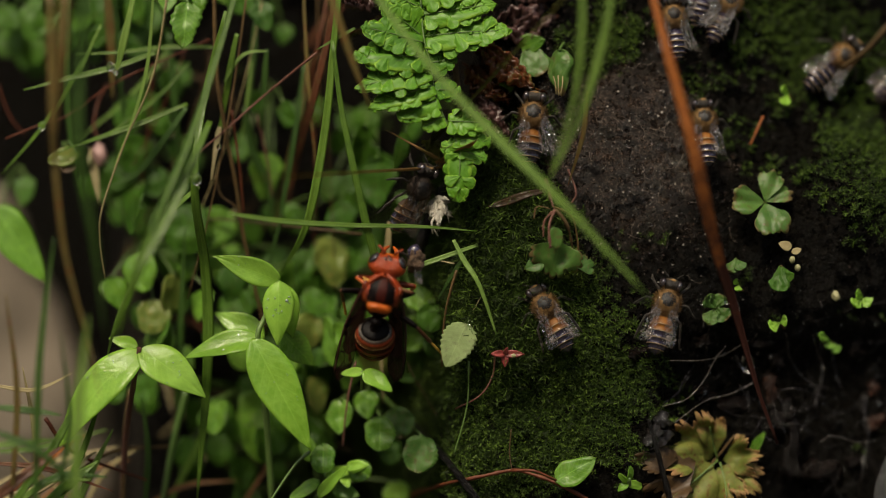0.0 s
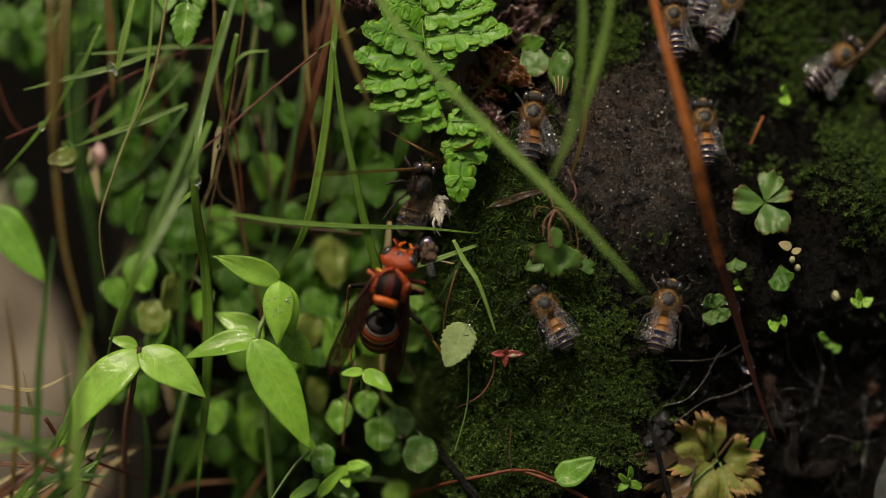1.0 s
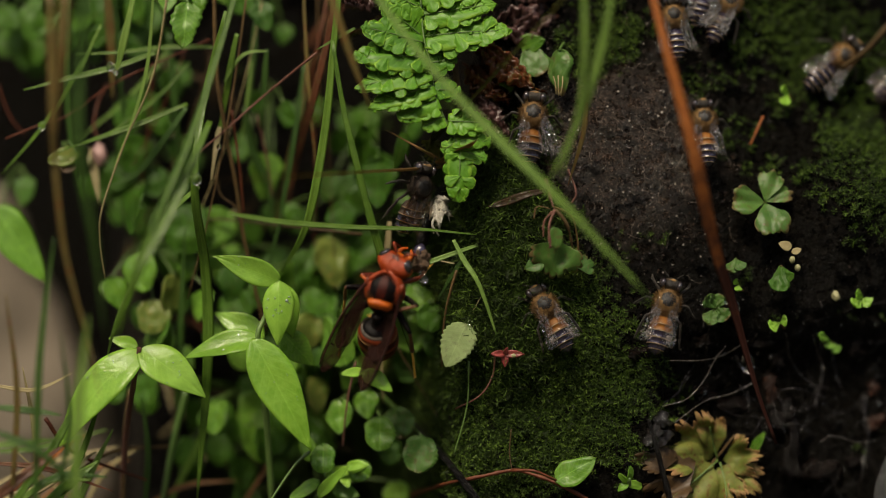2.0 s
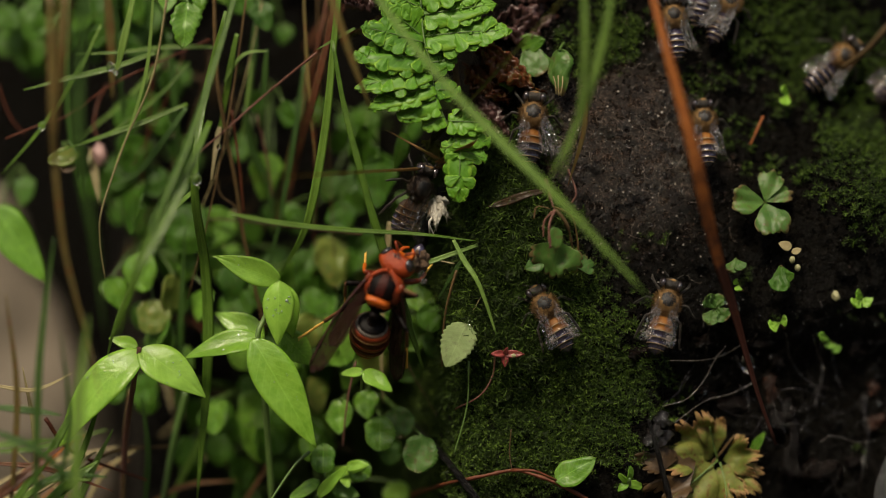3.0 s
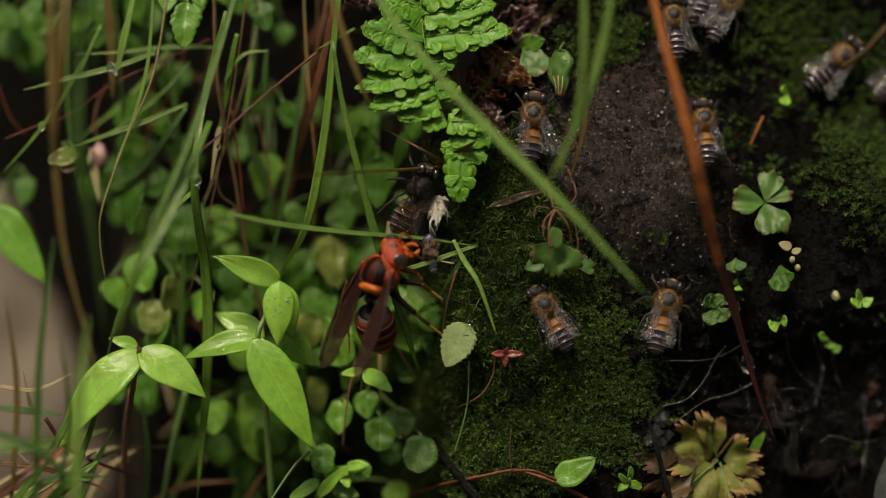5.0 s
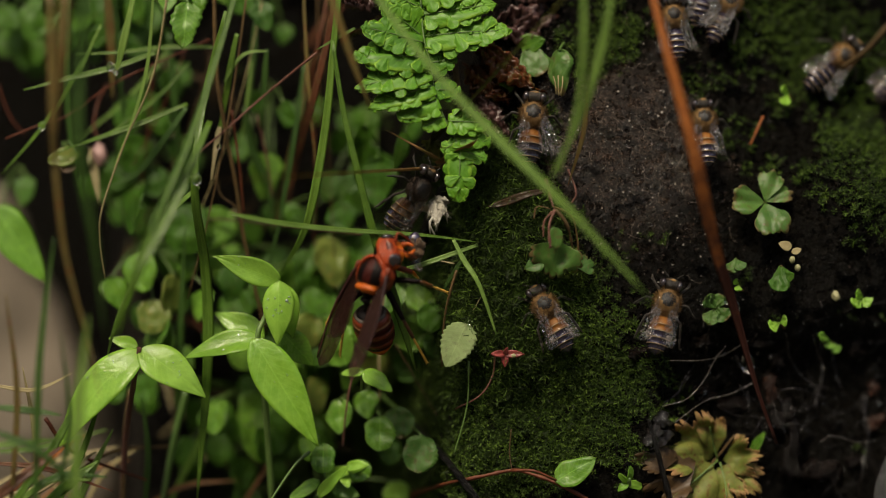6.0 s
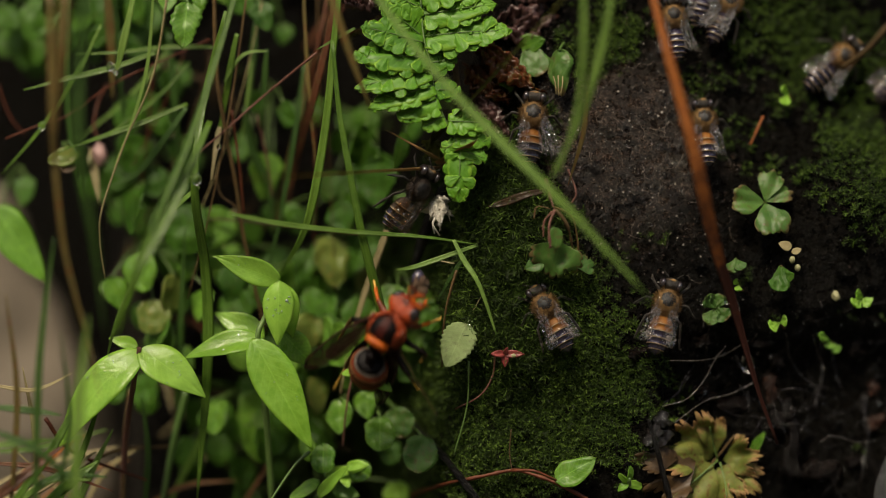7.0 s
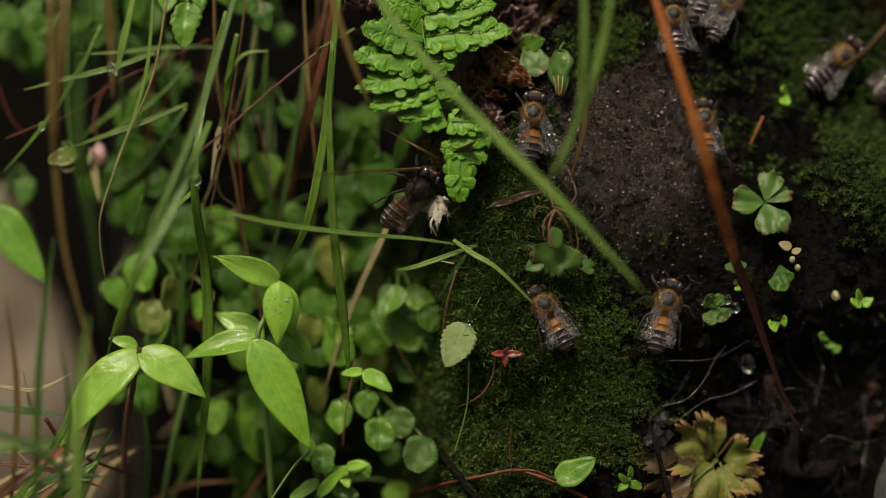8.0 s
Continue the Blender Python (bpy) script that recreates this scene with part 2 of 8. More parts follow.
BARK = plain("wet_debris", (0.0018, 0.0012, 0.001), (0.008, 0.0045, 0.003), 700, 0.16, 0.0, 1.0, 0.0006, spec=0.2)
BARK_BROWN = plain("rotten_bark", (0.008, 0.004, 0.0025), (0.055, 0.020, 0.010), 700, 0.25, 0.0, 1.0, 0.0004, spec=0.3)
DROP = glass("water")
BEAD = bead_material("water_bead")
PETAL = plain("pink_petal", (0.34, 0.19, 0.17), (0.52, 0.33, 0.30), 500, 0.6)
CREAM = plain("cream_bud", (0.17, 0.17, 0.075), (0.34, 0.33, 0.18), 600, 0.45)
CRIMSON = plain("crimson_bract", (0.11, 0.013, 0.014), (0.24, 0.042, 0.036), 500, 0.4, 0.2)
H_ORANGE = plain("hornet_orange", (0.055, 0.004, 0.001), (0.37, 0.046, 0.005), 520, 0.36, 0.1, 0.9, 0.0004, spec=0.4)
H_AMBER = plain("hornet_amber", (0.28, 0.045, 0.004), (0.52, 0.12, 0.010), 700, 0.38, 0.05, 0.5, 0.0002, spec=0.3)
H_BLACK = plain("hornet_black", (0.0012, 0.0008, 0.0008), (0.005, 0.0025, 0.002), 900, 0.42, 0.0, 0.5, 0.0002, spec=0.08)
H_MAROON = plain("hornet_maroon", (0.010, 0.0012, 0.0008), (0.045, 0.006, 0.003), 900, 0.42, 0.0, 0.5, 0.0002, spec=0.1)
H_RUST = plain("hornet_rust", (0.06, 0.007, 0.002), (0.17, 0.026, 0.006), 900, 0.35, 0.05, 0.5, 0.0002, spec=0.3)
# grey-tan colour that paints the highlight on the abdomen's front rim
H_RIM_SHINE = plain("hornet_rim_shine", (0.035, 0.026, 0.018), (0.11, 0.085, 0.065), 900, 0.5, 0.0)
H_EDGE = plain("hornet_band_edge", (0.26, 0.12, 0.05), (0.40, 0.20, 0.085), 900, 0.45)
H_SHIN = plain("hornet_shin", (0.03, 0.010, 0.005), (0.13, 0.05, 0.016), 900, 0.4, 0.1, spec=0.35)
H_VEIN = plain("hornet_wing_vein", (0.012, 0.003, 0.0025), (0.045, 0.011, 0.008), 900, 0.35, 0.1, spec=0.4)
H_HAIR = plain("hornet_hair", (0.10, 0.025, 0.008), (0.28, 0.09, 0.03), 900, 0.6)
H_YELLOW = plain("hornet_tarsus_yellow", (0.55, 0.30, 0.05), (0.72, 0.44, 0.10), 900, 0.45)
H_WING = wing_material("hornet_wing", (0.022, 0.0075, 0.005), 0.82, 0.45, (0.010, 0.003, 0.002), 0.0, 0.6, 0.12)
EYE = plain("insect_eye", (0.012, 0.009, 0.010), (0.03, 0.022, 0.024), 500, 0.12, 0.8, 0.1)
B_DARK = plain("bee_dark_hair", (0.005, 0.004, 0.003), (0.024, 0.017, 0.011), 1600, 0.4, 0.0, 1.0)
B_BALD = plain("bee_bald_disc", (0.003, 0.003, 0.003), (0.010, 0.009, 0.010), 900, 0.4, 0.1, 0.6, spec=0.35)
B_FUZZ = plain("bee_tawny_hair", (0.10, 0.05, 0.014), (0.32, 0.18, 0.06), 1800, 0.6, 0, 1.0)
B_ORANGE = plain("bee_orange_band", (0.12, 0.042, 0.007), (0.25, 0.098, 0.018), 900, 0.45, 0.0, spec=0.3)
B_BAND = plain("bee_pale_band", (0.20, 0.13, 0.065), (0.36, 0.26, 0.14), 1600, 0.7)
# dark band, its base tinted blue for the sky mirrored in it
B_BROWN = plain("bee_dark_band_sky_sheen", (0.009, 0.007, 0.016), (0.034, 0.027, 0.055), 900, 0.2, 0.7)
# the pale vein colours paint in the glint along the veins
B_WING = film_material("bee_wing", (0.46, 0.40, 0.35), 0.20)
B_MILKY = film_material("bee_milky_wing", (0.50, 0.46, 0.43), 0.4)
B_AMBER = film_material("bee_amber_wing", (0.12, 0.06, 0.022), 0.10, (0.62, 0.42, 0.22))
B_SABLE = plain("bee_dark_brown_hair", (0.012, 0.007, 0.004), (0.07, 0.036, 0.014), 1600, 0.55, 0.0, 1.0)
PREY_BROWN = plain("chewed_bee", (0.03, 0.015, 0.008), (0.15, 0.08, 0.035), 1500, 0.6, 0.1, 1.0, 0.0006)
B_PALE = plain("pale_frayed_wing", (0.30, 0.28, 0.23), (0.58, 0.55, 0.48), 1500, 0.5, 0.2, 0.9)


# ---- building ----
from mathutils.bvhtree import BVHTree

HOME = {}


def thing(name, at, label, category, group="", kind=""):
    ob = new(name)
    ob.empty_display_size = 0.003
    ob.location = at
    HOME[ob.name] = Vector(at)
    return tagged(ob, label, category, group, kind)


def part(name, bm, material, parent=None, label="", at=None, smooth=True):
    """Links a bmesh given in the parent's outer space as one mesh object, its origin at `at`."""
    base = HOME[parent.name] if parent else Vector((0, 0, 0))
    at = Vector(at) if at is not None else base
    bm.transform(Matrix.Translation(-at))
    me = bpy.data.meshes.new(name)
    bm.to_mesh(me)
    bm.free()
    for mat in material if isinstance(material, (list, tuple)) else [material]:
        me.materials.append(mat)
    if smooth:
        me.polygons.foreach_set("use_smooth", [True] * len(me.polygons))
    ob = new(name, me)
    ob.location = at - base
    HOME[ob.name] = at
    if parent:
        ob.parent = parent
    if label:
        tagged(ob, label)
    return ob


def spline(points, n):
    """n + 1 points on a smooth line through the given ones."""
    p = [Vector(q) for q in points]
    p = [2 * p[0] - p[1]] + p + [2 * p[-1] - p[-2]]
    out = []
    for i in range(n + 1):
        s = i / n * (len(p) - 3)
        k = min(int(s), len(p) - 4)
        u = s - k
        a, b, c, d = p[k:k + 4]
        out.append(0.5 * ((2 * b) + (c - a) * u + (2 * a - 5 * b + 4 * c - d) * u * u + (3 * b - a - 3 * c + d) * u ** 3))
    return out


def grid_faces(bm, rows, closed=False, uv=None):
    lay = bm.loops.layers.uv.verify()
    for i in range(len(rows) - 1):
        a, b = rows[i], rows[i + 1]
        m = len(a)
        for j in range(m if closed else m - 1):
            k = (j + 1) % m
            f = bm.faces.new((a[j], a[k], b[k], b[j]))
            for loop, (u, v) in zip(f.loops, ((j, i), (j + 1, i), (j + 1, i + 1), (j, i + 1))):
                loop[lay].uv = (u / (m if closed else m - 1), v / (len(rows) - 1))


def tube(points, r0, r1=None, n=16, sides=6, bm=None, knot=0.0):
    """A round stem through points, tapering from r0 to r1."""
    bm = bm or bmesh.new()
    r1 = r0 if r1 is None else r1
    line = spline(points, n)
    rows = []
    for i, c in enumerate(line):
        d = (line[min(i + 1, n)] - line[max(i - 1, 0)]).normalized()
        s = d.cross(Vector((0.13, -0.9, 0.41))).normalized()
        w = d.cross(s)
        r = (r0 + (r1 - r0) * i / n) * (1 + knot * noise.noise(c * 900))
        rows.append([bm.verts.new(c + r * (math.cos(a) * s + math.sin(a) * w)) for a in (2 * math.pi * k / sides for k in range(sides))])
    grid_faces(bm, rows, True)
    for ring in (rows[0][::-1], rows[-1]):
        bm.faces.new(ring)
    return bm


def blade(points, width, tip=0.15, root=0.6, fold=0.25, turn=0.0, n=26, peak=0.35, face=(0, -1, 0.25), fall=1.0):
    """A grass blade: a long folded ribbon, narrow at both ends, widest at peak, with a little thickness."""
    bm = bmesh.new()
    line = spline(points, n)
    rows = []
    for i, c in enumerate(line):
        t = i / n
        d = (line[min(i + 1, n)] - line[max(i - 1, 0)]).normalized()
        side = d.cross(Vector(face)).normalized()
        side = Matrix.Rotation(radians(turn * t), 3, d) @ side
        nor = side.cross(d)
        w = root + (1 - root) * min(1, t / peak) if t < peak else tip + (1 - tip) * max(0.0, math.cos((t - peak) / (1 - peak) * math.pi / 2)) ** fall
        w *= width / 2 * (1 + 0.05 * noise.noise(c * 250))
        thick = width * 0.06
        rows.append([bm.verts.new(c + side * (u * w) + nor * (h * w * fold + k)) for u, h, k in
                     ((-1, 1, 0), (-0.5, 0.5, 0), (0, 0, 0), (0.5, 0.5, 0), (1, 1, 0), (0.5, 0.5, -thick), (0, 0, -thick * 1.6), (-0.5, 0.5, -thick))])
    grid_faces(bm, rows, True)
    # the upper face runs over the whole width of the texture
    lay = bm.loops.layers.uv.verify()
    for f in bm.faces:
        for loop in f.loops:
            u = loop[lay].uv[0] * 8
            loop[lay].uv[0] = u / 4 if u <= 4 else (8 - u) / 4
    for ring in (rows[0][::-1], rows[-1]):
        bm.faces.new(ring)
    return bm


SHAPES = {
    "lance": lambda t: math.sin(math.pi * t ** 0.75) ** 0.85 * (1 - 0.25 * t),
    "ovate": lambda t: math.sin(math.pi * t ** 0.7) ** 0.65,
    "round": lambda t: max(0.0, 1 - abs(2 * t - 1) ** 2.3) ** 0.5,
    "wedge": lambda t: (0.12 + 0.88 * min(1, t / 0.72) ** 1.2) if t < 0.72 else max(0.0, 1 - ((t - 0.72) / 0.28) ** 2.4) ** 0.5,
    "pinna": lambda t: max(0.0, (1 - t ** 2.2)) ** 0.6 * (0.75 + 0.25 * min(1, t * 5)),
}


def leaf(base, tip, width, shape="ovate", roll=0.0, cup=0.12, curl=0.1, lobes=0, depth=0.0, teeth=0, bite=0.05, nl=14, nw=8, face=(0, -1, 0.3), ripple=0.03, seed=0, pucker=0.0, bm=None, crinkle=0.0, wobble=0.0):
    """A leaf blade from base to tip: cupped across, curled along, with lobes and teeth."""
    bm = bm or bmesh.new()
    base, tip = Vector(base), Vector(tip)
    d = tip - base
    length = d.length
    d.normalize()
    f = Vector(face)
    nor = (f - d * f.dot(d)).normalized()
    nor = Matrix.Rotation(radians(roll), 3, d) @ nor
    side = d.cross(nor)
    form = SHAPES[shape]
    rows = []
    for i in range(nl + 1):
        t = i / nl
        w = max(form(t), 0.02) * width / 2
        if lobes:
            w *= 1 - depth + depth * abs(math.sin(math.pi * (lobes * t + 0.15))) ** 0.55
        if teeth:
            w *= 1 - bite * (1 - abs(((teeth * t) % 1) * 2 - 1))
        row = []
        for j in range(nw + 1):
            u = 2 * j / nw - 1
            h = cup * width * 0.5 * (abs(u) ** 1.3) * form(t) - curl * length * (t - 0.35) ** 2
            h += ripple * width * noise.noise(Vector((t * 3.1 + seed * 7.3, u * 2.2, seed * 1.7)))
            if crinkle:
                h += crinkle * width * noise.noise(Vector((t * 13 + seed, u * 7, seed * 2.3)))
            if pucker:
                h -= pucker * width * abs(u) * (1 - abs(math.sin(math.pi * (lobes * t + 0.15))))
            skew = 0.18 * abs(u) * width * 0.5 if lobes and shape == "pinna" else 0
            out = 1 + wobble * noise.noise(Vector((t * 2.6, 5.0 if u > 0 else 9.0, seed * 3.7)))
            row.append(bm.verts.new(base + d * (length * t + skew) + side * (u * w * out) + nor * h))
        rows.append(row)
    grid_faces(bm, rows)
    return bm


def fan_leaf(base, tip, spread=70.0, lobes=3, depth=0.3, teeth=0, bite=0.06, cup=0.1, ripple=0.06, face=(0, -1, 0.3), roll=0.0, seed=0.0, bm=None):
    """A fan-shaped leaf: rays from the base, spread degrees to either side, its rim cut into lobes and fine teeth."""
    bm = bm or bmesh.new()
    base, tip = Vector(base), Vector(tip)
    d = tip - base
    length = d.length
    d.normalize()
    f = Vector(face)
    nor = Matrix.Rotation(radians(roll), 3, d) @ (f - d * f.dot(d)).normalized()
    side = d.cross(nor)
    n, m = max(24, lobes * 10, teeth * 7), 10
    rows = []
    for j in range(m + 1):
        row = []
        for i in range(n + 1):
            u = i / n * 2 - 1
            a = radians(spread) * u
            rim = 1 - depth * (1 - abs(math.cos(math.pi * lobes * u / 2 + (0 if lobes % 2 else math.pi / 2))) ** 0.5)
            rim *= 1 - 0.22 * u * u
            if teeth:
                rim *= 1 - bite * (1 - abs(math.sin(math.pi * teeth * (u + 1) / 2)) ** 0.6)
            r = length * (0.02 + 0.98 * j / m) * (1 + (rim - 1) * (j / m) ** 1.5)
            q = r / length
            h = cup * length * (u * u - 0.4) * q - 0.12 * length * q ** 2
            h += ripple * length * q * noise.noise(Vector((r * math.sin(a) / length * 3.6 + seed * 5.1, q * 2.2, seed)))
            row.append(bm.verts.new(base + d * (r * math.cos(a)) + side * (r * math.sin(a)) + nor * h))
        rows.append(row)
    grid_faces(bm, rows)
    return bm


def thicken(bm, by):
    bmesh.ops.recalc_face_normals(bm, faces=bm.faces)
    bmesh.ops.solidify(bm, geom=bm.faces[:], thickness=by)
    return bm


def lathe(profile, sides=16, flat=1.0, wide=1.0, bm=None, at=(0, 0, 0), slots=None, drop=None):
    """A body along x from (x, radius) pairs, flattened in z; slots: a material index for each ring."""
    bm = bm or bmesh.new()
    rows = []
    for k, (x, r) in enumerate(profile):
        dz = drop(x) if drop else 0
        rows.append([bm.verts.new((at[0] + x, at[1] + r * wide * math.cos(a), at[2] + dz + r * flat * math.sin(a))) for a in (2 * math.pi * i / sides for i in range(sides))])
    first = len(bm.faces)
    grid_faces(bm, rows, True)
    bm.faces.new(rows[0][::-1])
    bm.faces.new(rows[-1])
    bm.faces.ensure_lookup_table()
    if slots:
        for n, fc in enumerate(bm.faces[first:]):
            fc.material_index = slots[min(n // sides, len(slots) - 1)]
    return bm


def ball(r, at=(0, 0, 0), scale=(1, 1, 1), detail=2, rough=0.0, seed=0.0):
    bm = bmesh.new()
    bmesh.ops.create_icosphere(bm, subdivisions=detail, radius=1)
    for v in bm.verts:
        k = 1 + rough * noise.fractal(v.co * 1.3 + Vector((seed, seed * 2.1, -seed)), 1.0, 2.0, 4)
        v.co = Vector(at) + Vector((v.co.x * scale[0], v.co.y * scale[1], v.co.z * scale[2])) * (r * k)
    return bm


# ---- the bank ----
def smooth(a, b, x):
    t = min(1.0, max(0.0, (x - a) / (b - a)))
    return t * t * (3 - 2 * t)


def bank_y(x, z):
    """The y of the bank's face at x, z: an earthy swell with a hollow at -x, where the herbs root, and another low at +x."""
    h = z - EYE_HEIGHT
    out = -0.002 + 0.034 * (1 - smooth(-0.015, 0.006, x - 0.006 * smooth(0.01, 0.03, h)))
    out += (0.13 + 0.15 * smooth(-0.012, 0.022, h)) * max(0.0, min(x, 0.12) - 0.035) + 0.12 * max(0.0, min(h, 0.1))
    out += 0.006 * smooth(0.036, 0.05, x) * smooth(-0.008, -0.022, h)
    out -= 0.010 * math.exp(-((x - 0.073) ** 2 + (h - 0.012) ** 2) / 0.00017)
    out -= 0.003 * math.exp(-((x - 0.03) ** 2 + (h - 0.02) ** 2) / 0.0002)
    out += 0.085 * smooth(-0.056, -0.074, x)
    # an unseen lip above the view, added to shade the top of the bank
    out -= 0.022 * smooth(0.050, 0.078, h)
    p = Vector((x, 0.3, z))
    out += 0.0030 * noise.noise(p * 65) + 0.0011 * noise.noise(p * 240) + 0.0006 * noise.noise(p * 560) + 0.00035 * noise.noise(p * 1400)
    if abs(x) > 0.12 or abs(h) > 0.08:
        out += 0.03 * noise.noise(p * 6) * min(1, max(abs(x) - 0.12, abs(h) - 0.08) / 0.1)
    return out


def build_bank():
    def steps(lo, hi, near_lo, near_hi, fine):
        far = [lo + (near_lo - lo) * (1 - (1 - i / 24) ** 2.2) for i in range(24)]
        near = list(np.arange(near_lo, near_hi, fine))
        return far + near + [near_hi + (hi - near_hi) * (i / 24) ** 2.2 for i in range(25)]
    xs = steps(-8.0, 8.0, -0.095, 0.105, 0.00048)
    zs = steps(-0.02, 1.7, EYE_HEIGHT - 0.058, EYE_HEIGHT + 0.062, 0.00048)
    co = [(x, bank_y(x, z) + 3.0 * max(0.0, abs(x) - 4.5), z) for z in zs for x in xs]
    # above its face the bank leans back into a slope
    slope = [(0.06, 0.10), (0.3, 0.28), (1.0, 0.6), (3.0, 1.4), (8.0, 3.0), (20.0, 6.0)]
    co += [(x, bank_y(x, 1.7) + 3.0 * max(0.0, abs(x) - 4.5) + back, 1.7 + rise + 0.25 * rise * noise.noise(Vector((x, back, 3.0)) * 0.9)) for back, rise in slope for x in xs]
    n = len(xs)
    faces = [(j * n + i, j * n + i + 1, (j + 1) * n + i + 1, (j + 1) * n + i) for j in range(len(zs) + len(slope) - 1) for i in range(n - 1)]
    me = bpy.data.meshes.new("bank")
    me.from_pydata(co, [], faces)
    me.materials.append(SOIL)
    me.polygons.foreach_set("use_smooth", [True] * len(me.polygons))
    tagged(new("bank", me), "steep wet bank of dark earth with moss", "bank", kind="structure")


build_bank()


def ground_sheet():
    bm = bmesh.new()
    n = 40
    rows = []
    for j in range(n + 1):
        row = []
        for i in range(n + 1):
            u, v = 2 * i / n - 1, 2 * j / n - 1
            x, y = 400 * u * abs(u) ** 3, 400 * v * abs(v) ** 3
            row.append(bm.verts.new((x, y, 0.04 * noise.noise(Vector((x, y, 0)) * 0.8))))
        rows.append(row)
    grid_faces(bm, rows)
    tagged(part("ground", bm, EARTH), "bare earth at the foot of the bank", "ground", kind="structure")


ground_sheet()


def boulder(name, at, r, scale, mat, label, seed):
    bm = ball(r, at, scale, 5, 0.16, seed)
    tagged(part(name, bm, mat, at=at), label, "rock")


boulder("boulder", (-0.132, 0.098, 0.752), 0.062, (0.98, 0.5, 1.10), STONE, "smooth pale beige stone in the bank behind grass", 3.0)
boulder("rock", (0.0955, 0.004, 0.747), 0.022, (0.9, 0.6, 1.3), GREY_STONE, "rough grey wet rock low in the bank", 5.0)


# ---- moss: shoots with rings of small pointed leaves ----
PATCHES = ((0.010, 0.006, 0.014, 0.016, 1.0), (0.004, -0.002, 0.012, 0.014, 1.0), (0.016, -0.016, 0.018, 0.012, 0.5), (0.024, -0.026, 0.016, 0.013, 0.9),
           (0.012, -0.034, 0.016, 0.014, 0.8), (0.029, 0.037, 0.009, 0.011, 1.0), (0.062, 0.036, 0.016, 0.012, 0.4), (0.078, 0.036, 0.014, 0.014, 0.45),
           (0.076, 0.014, 0.013, 0.013, 0.75), (0.034, 0.001, 0.010, 0.007, 0.35), (0.044, 0.027, 0.008, 0.012, 0.4), (0.052, 0.020, 0.009, 0.010, 0.3),
           (-0.001, -0.042, 0.010, 0.006, 0.6), (-0.003, -0.022, 0.009, 0.014, 0.8), (-0.006, -0.036, 0.008, 0.010, 0.8), (0.026, -0.010, 0.02, 0.010, 0.15), (0.014, 0.026, 0.006, 0.006, 0.3),
           (-0.016, -0.030, 0.014, 0.016, 0.75), (-0.034, -0.040, 0.016, 0.012, 0.55), (-0.022, -0.010, 0.012, 0.014, 0.45), (0.056, 0.044, 0.014, 0.010, 0.45))


def moss_cover(x, h):
    c = sum(w * math.exp(-((x - a) / rx) ** 2 - ((h - b) / rz) ** 2) for a, b, rx, rz, w in PATCHES)
    c -= 1.1 * math.exp(-((x - 0.034) / 0.011) ** 2 - ((h - 0.019) / 0.014) ** 2)
    return c + 0.55 * noise.noise(Vector((x, 0.7, h)) * 130) + 0.4 * noise.noise(Vector((x, 0.2, h)) * 400)


def build_moss(name, count, length, lean, label, test, seed, slim=0.07):
    rng = random.Random(seed)
    co, faces = [], []
    made = 0
    for _ in range(count * 6):
        if made >= count:
            break
        x, h = rng.uniform(-0.05, 0.098), rng.uniform(-0.056, 0.056)
        if not test(x, h, rng):
            continue
        made += 1
        z = EYE_HEIGHT + h
        y = bank_y(x, z)
        root = Vector((x, y + 0.0005, z))
        axis = Vector((rng.gauss(0, lean), -1, rng.gauss(0.35, lean))).normalized()
        a = axis.orthogonal().normalized()
        b = axis.cross(a)
        tall = length * rng.uniform(0.5, 1.25)
        turn = rng.uniform(0, 6.28)
        for k in range(8):
            ang = turn + k * 2.4
            s = root + axis * tall * (0.25 + 0.75 * k / 8)
            out = (math.cos(ang) * a + math.sin(ang) * b)
            tip = s + (out * 0.75 + axis * (0.35 + 0.5 * k / 8)) * length * rng.uniform(0.45, 0.8)
            wide = axis.cross(out) * length * slim
            mid = (s + tip) / 2
            n = len(co)
            co += [s, mid + wide, tip, mid - wide]
            faces.append((n, n + 1, n + 2, n + 3))
    me = bpy.data.meshes.new(name)
    me.from_pydata([tuple(c) for c in co], [], faces)
    me.materials.append(MOSS)
    tagged(new(name, me), label, "moss", kind="stuff")


build_moss("moss", 19000, 0.0014, 0.35, "dense dark green moss cushions on wet earth", lambda x, h, r: moss_cover(x, h) > r.uniform(0.35, 0.95), 4)
build_moss("star_moss", 4200, 0.0030, 0.5, "longer star-shaped moss shoots on wet earth", lambda x, h, r: x < 0.03 and moss_cover(x, h) > r.uniform(0.3, 0.7) + 60 * max(0, x - 0.014) + 60 * max(0, -0.008 - h, h - 0.018), 5, 0.028)
build_moss("feather_moss", 3000, 0.0018, 0.6, "soft feathery green moss low on the bank", lambda x, h, r: moss_cover(x, h) > r.uniform(0.3, 0.9) + 50 * max(0, 0.008 - x, x - 0.024) + 60 * max(0, h + 0.016), 6, 0.05)


def scatter(name, spots, material, label, category, detail):
    """One mesh of many small beads: spots of (centre, radius)."""
    bm = bmesh.new()
    bmesh.ops.create_icosphere(bm, subdivisions=detail, radius=1)
    shape = np.array([v.co[:] for v in bm.verts])
    tris = np.array([[v.index for v in f.verts] for f in bm.faces])
    bm.free()
    co = np.concatenate([shape * r + np.array(c) for c, r in spots])
    faces = np.concatenate([tris + k * len(shape) for k in range(len(spots))])
    me = bpy.data.meshes.new(name)
    me.from_pydata(co.tolist(), [], faces.tolist())
    me.materials.append(material)
    if detail > 1:
        me.polygons.foreach_set("use_smooth", [True] * len(me.polygons))
    tagged(new(name, me), label, category, kind="stuff")


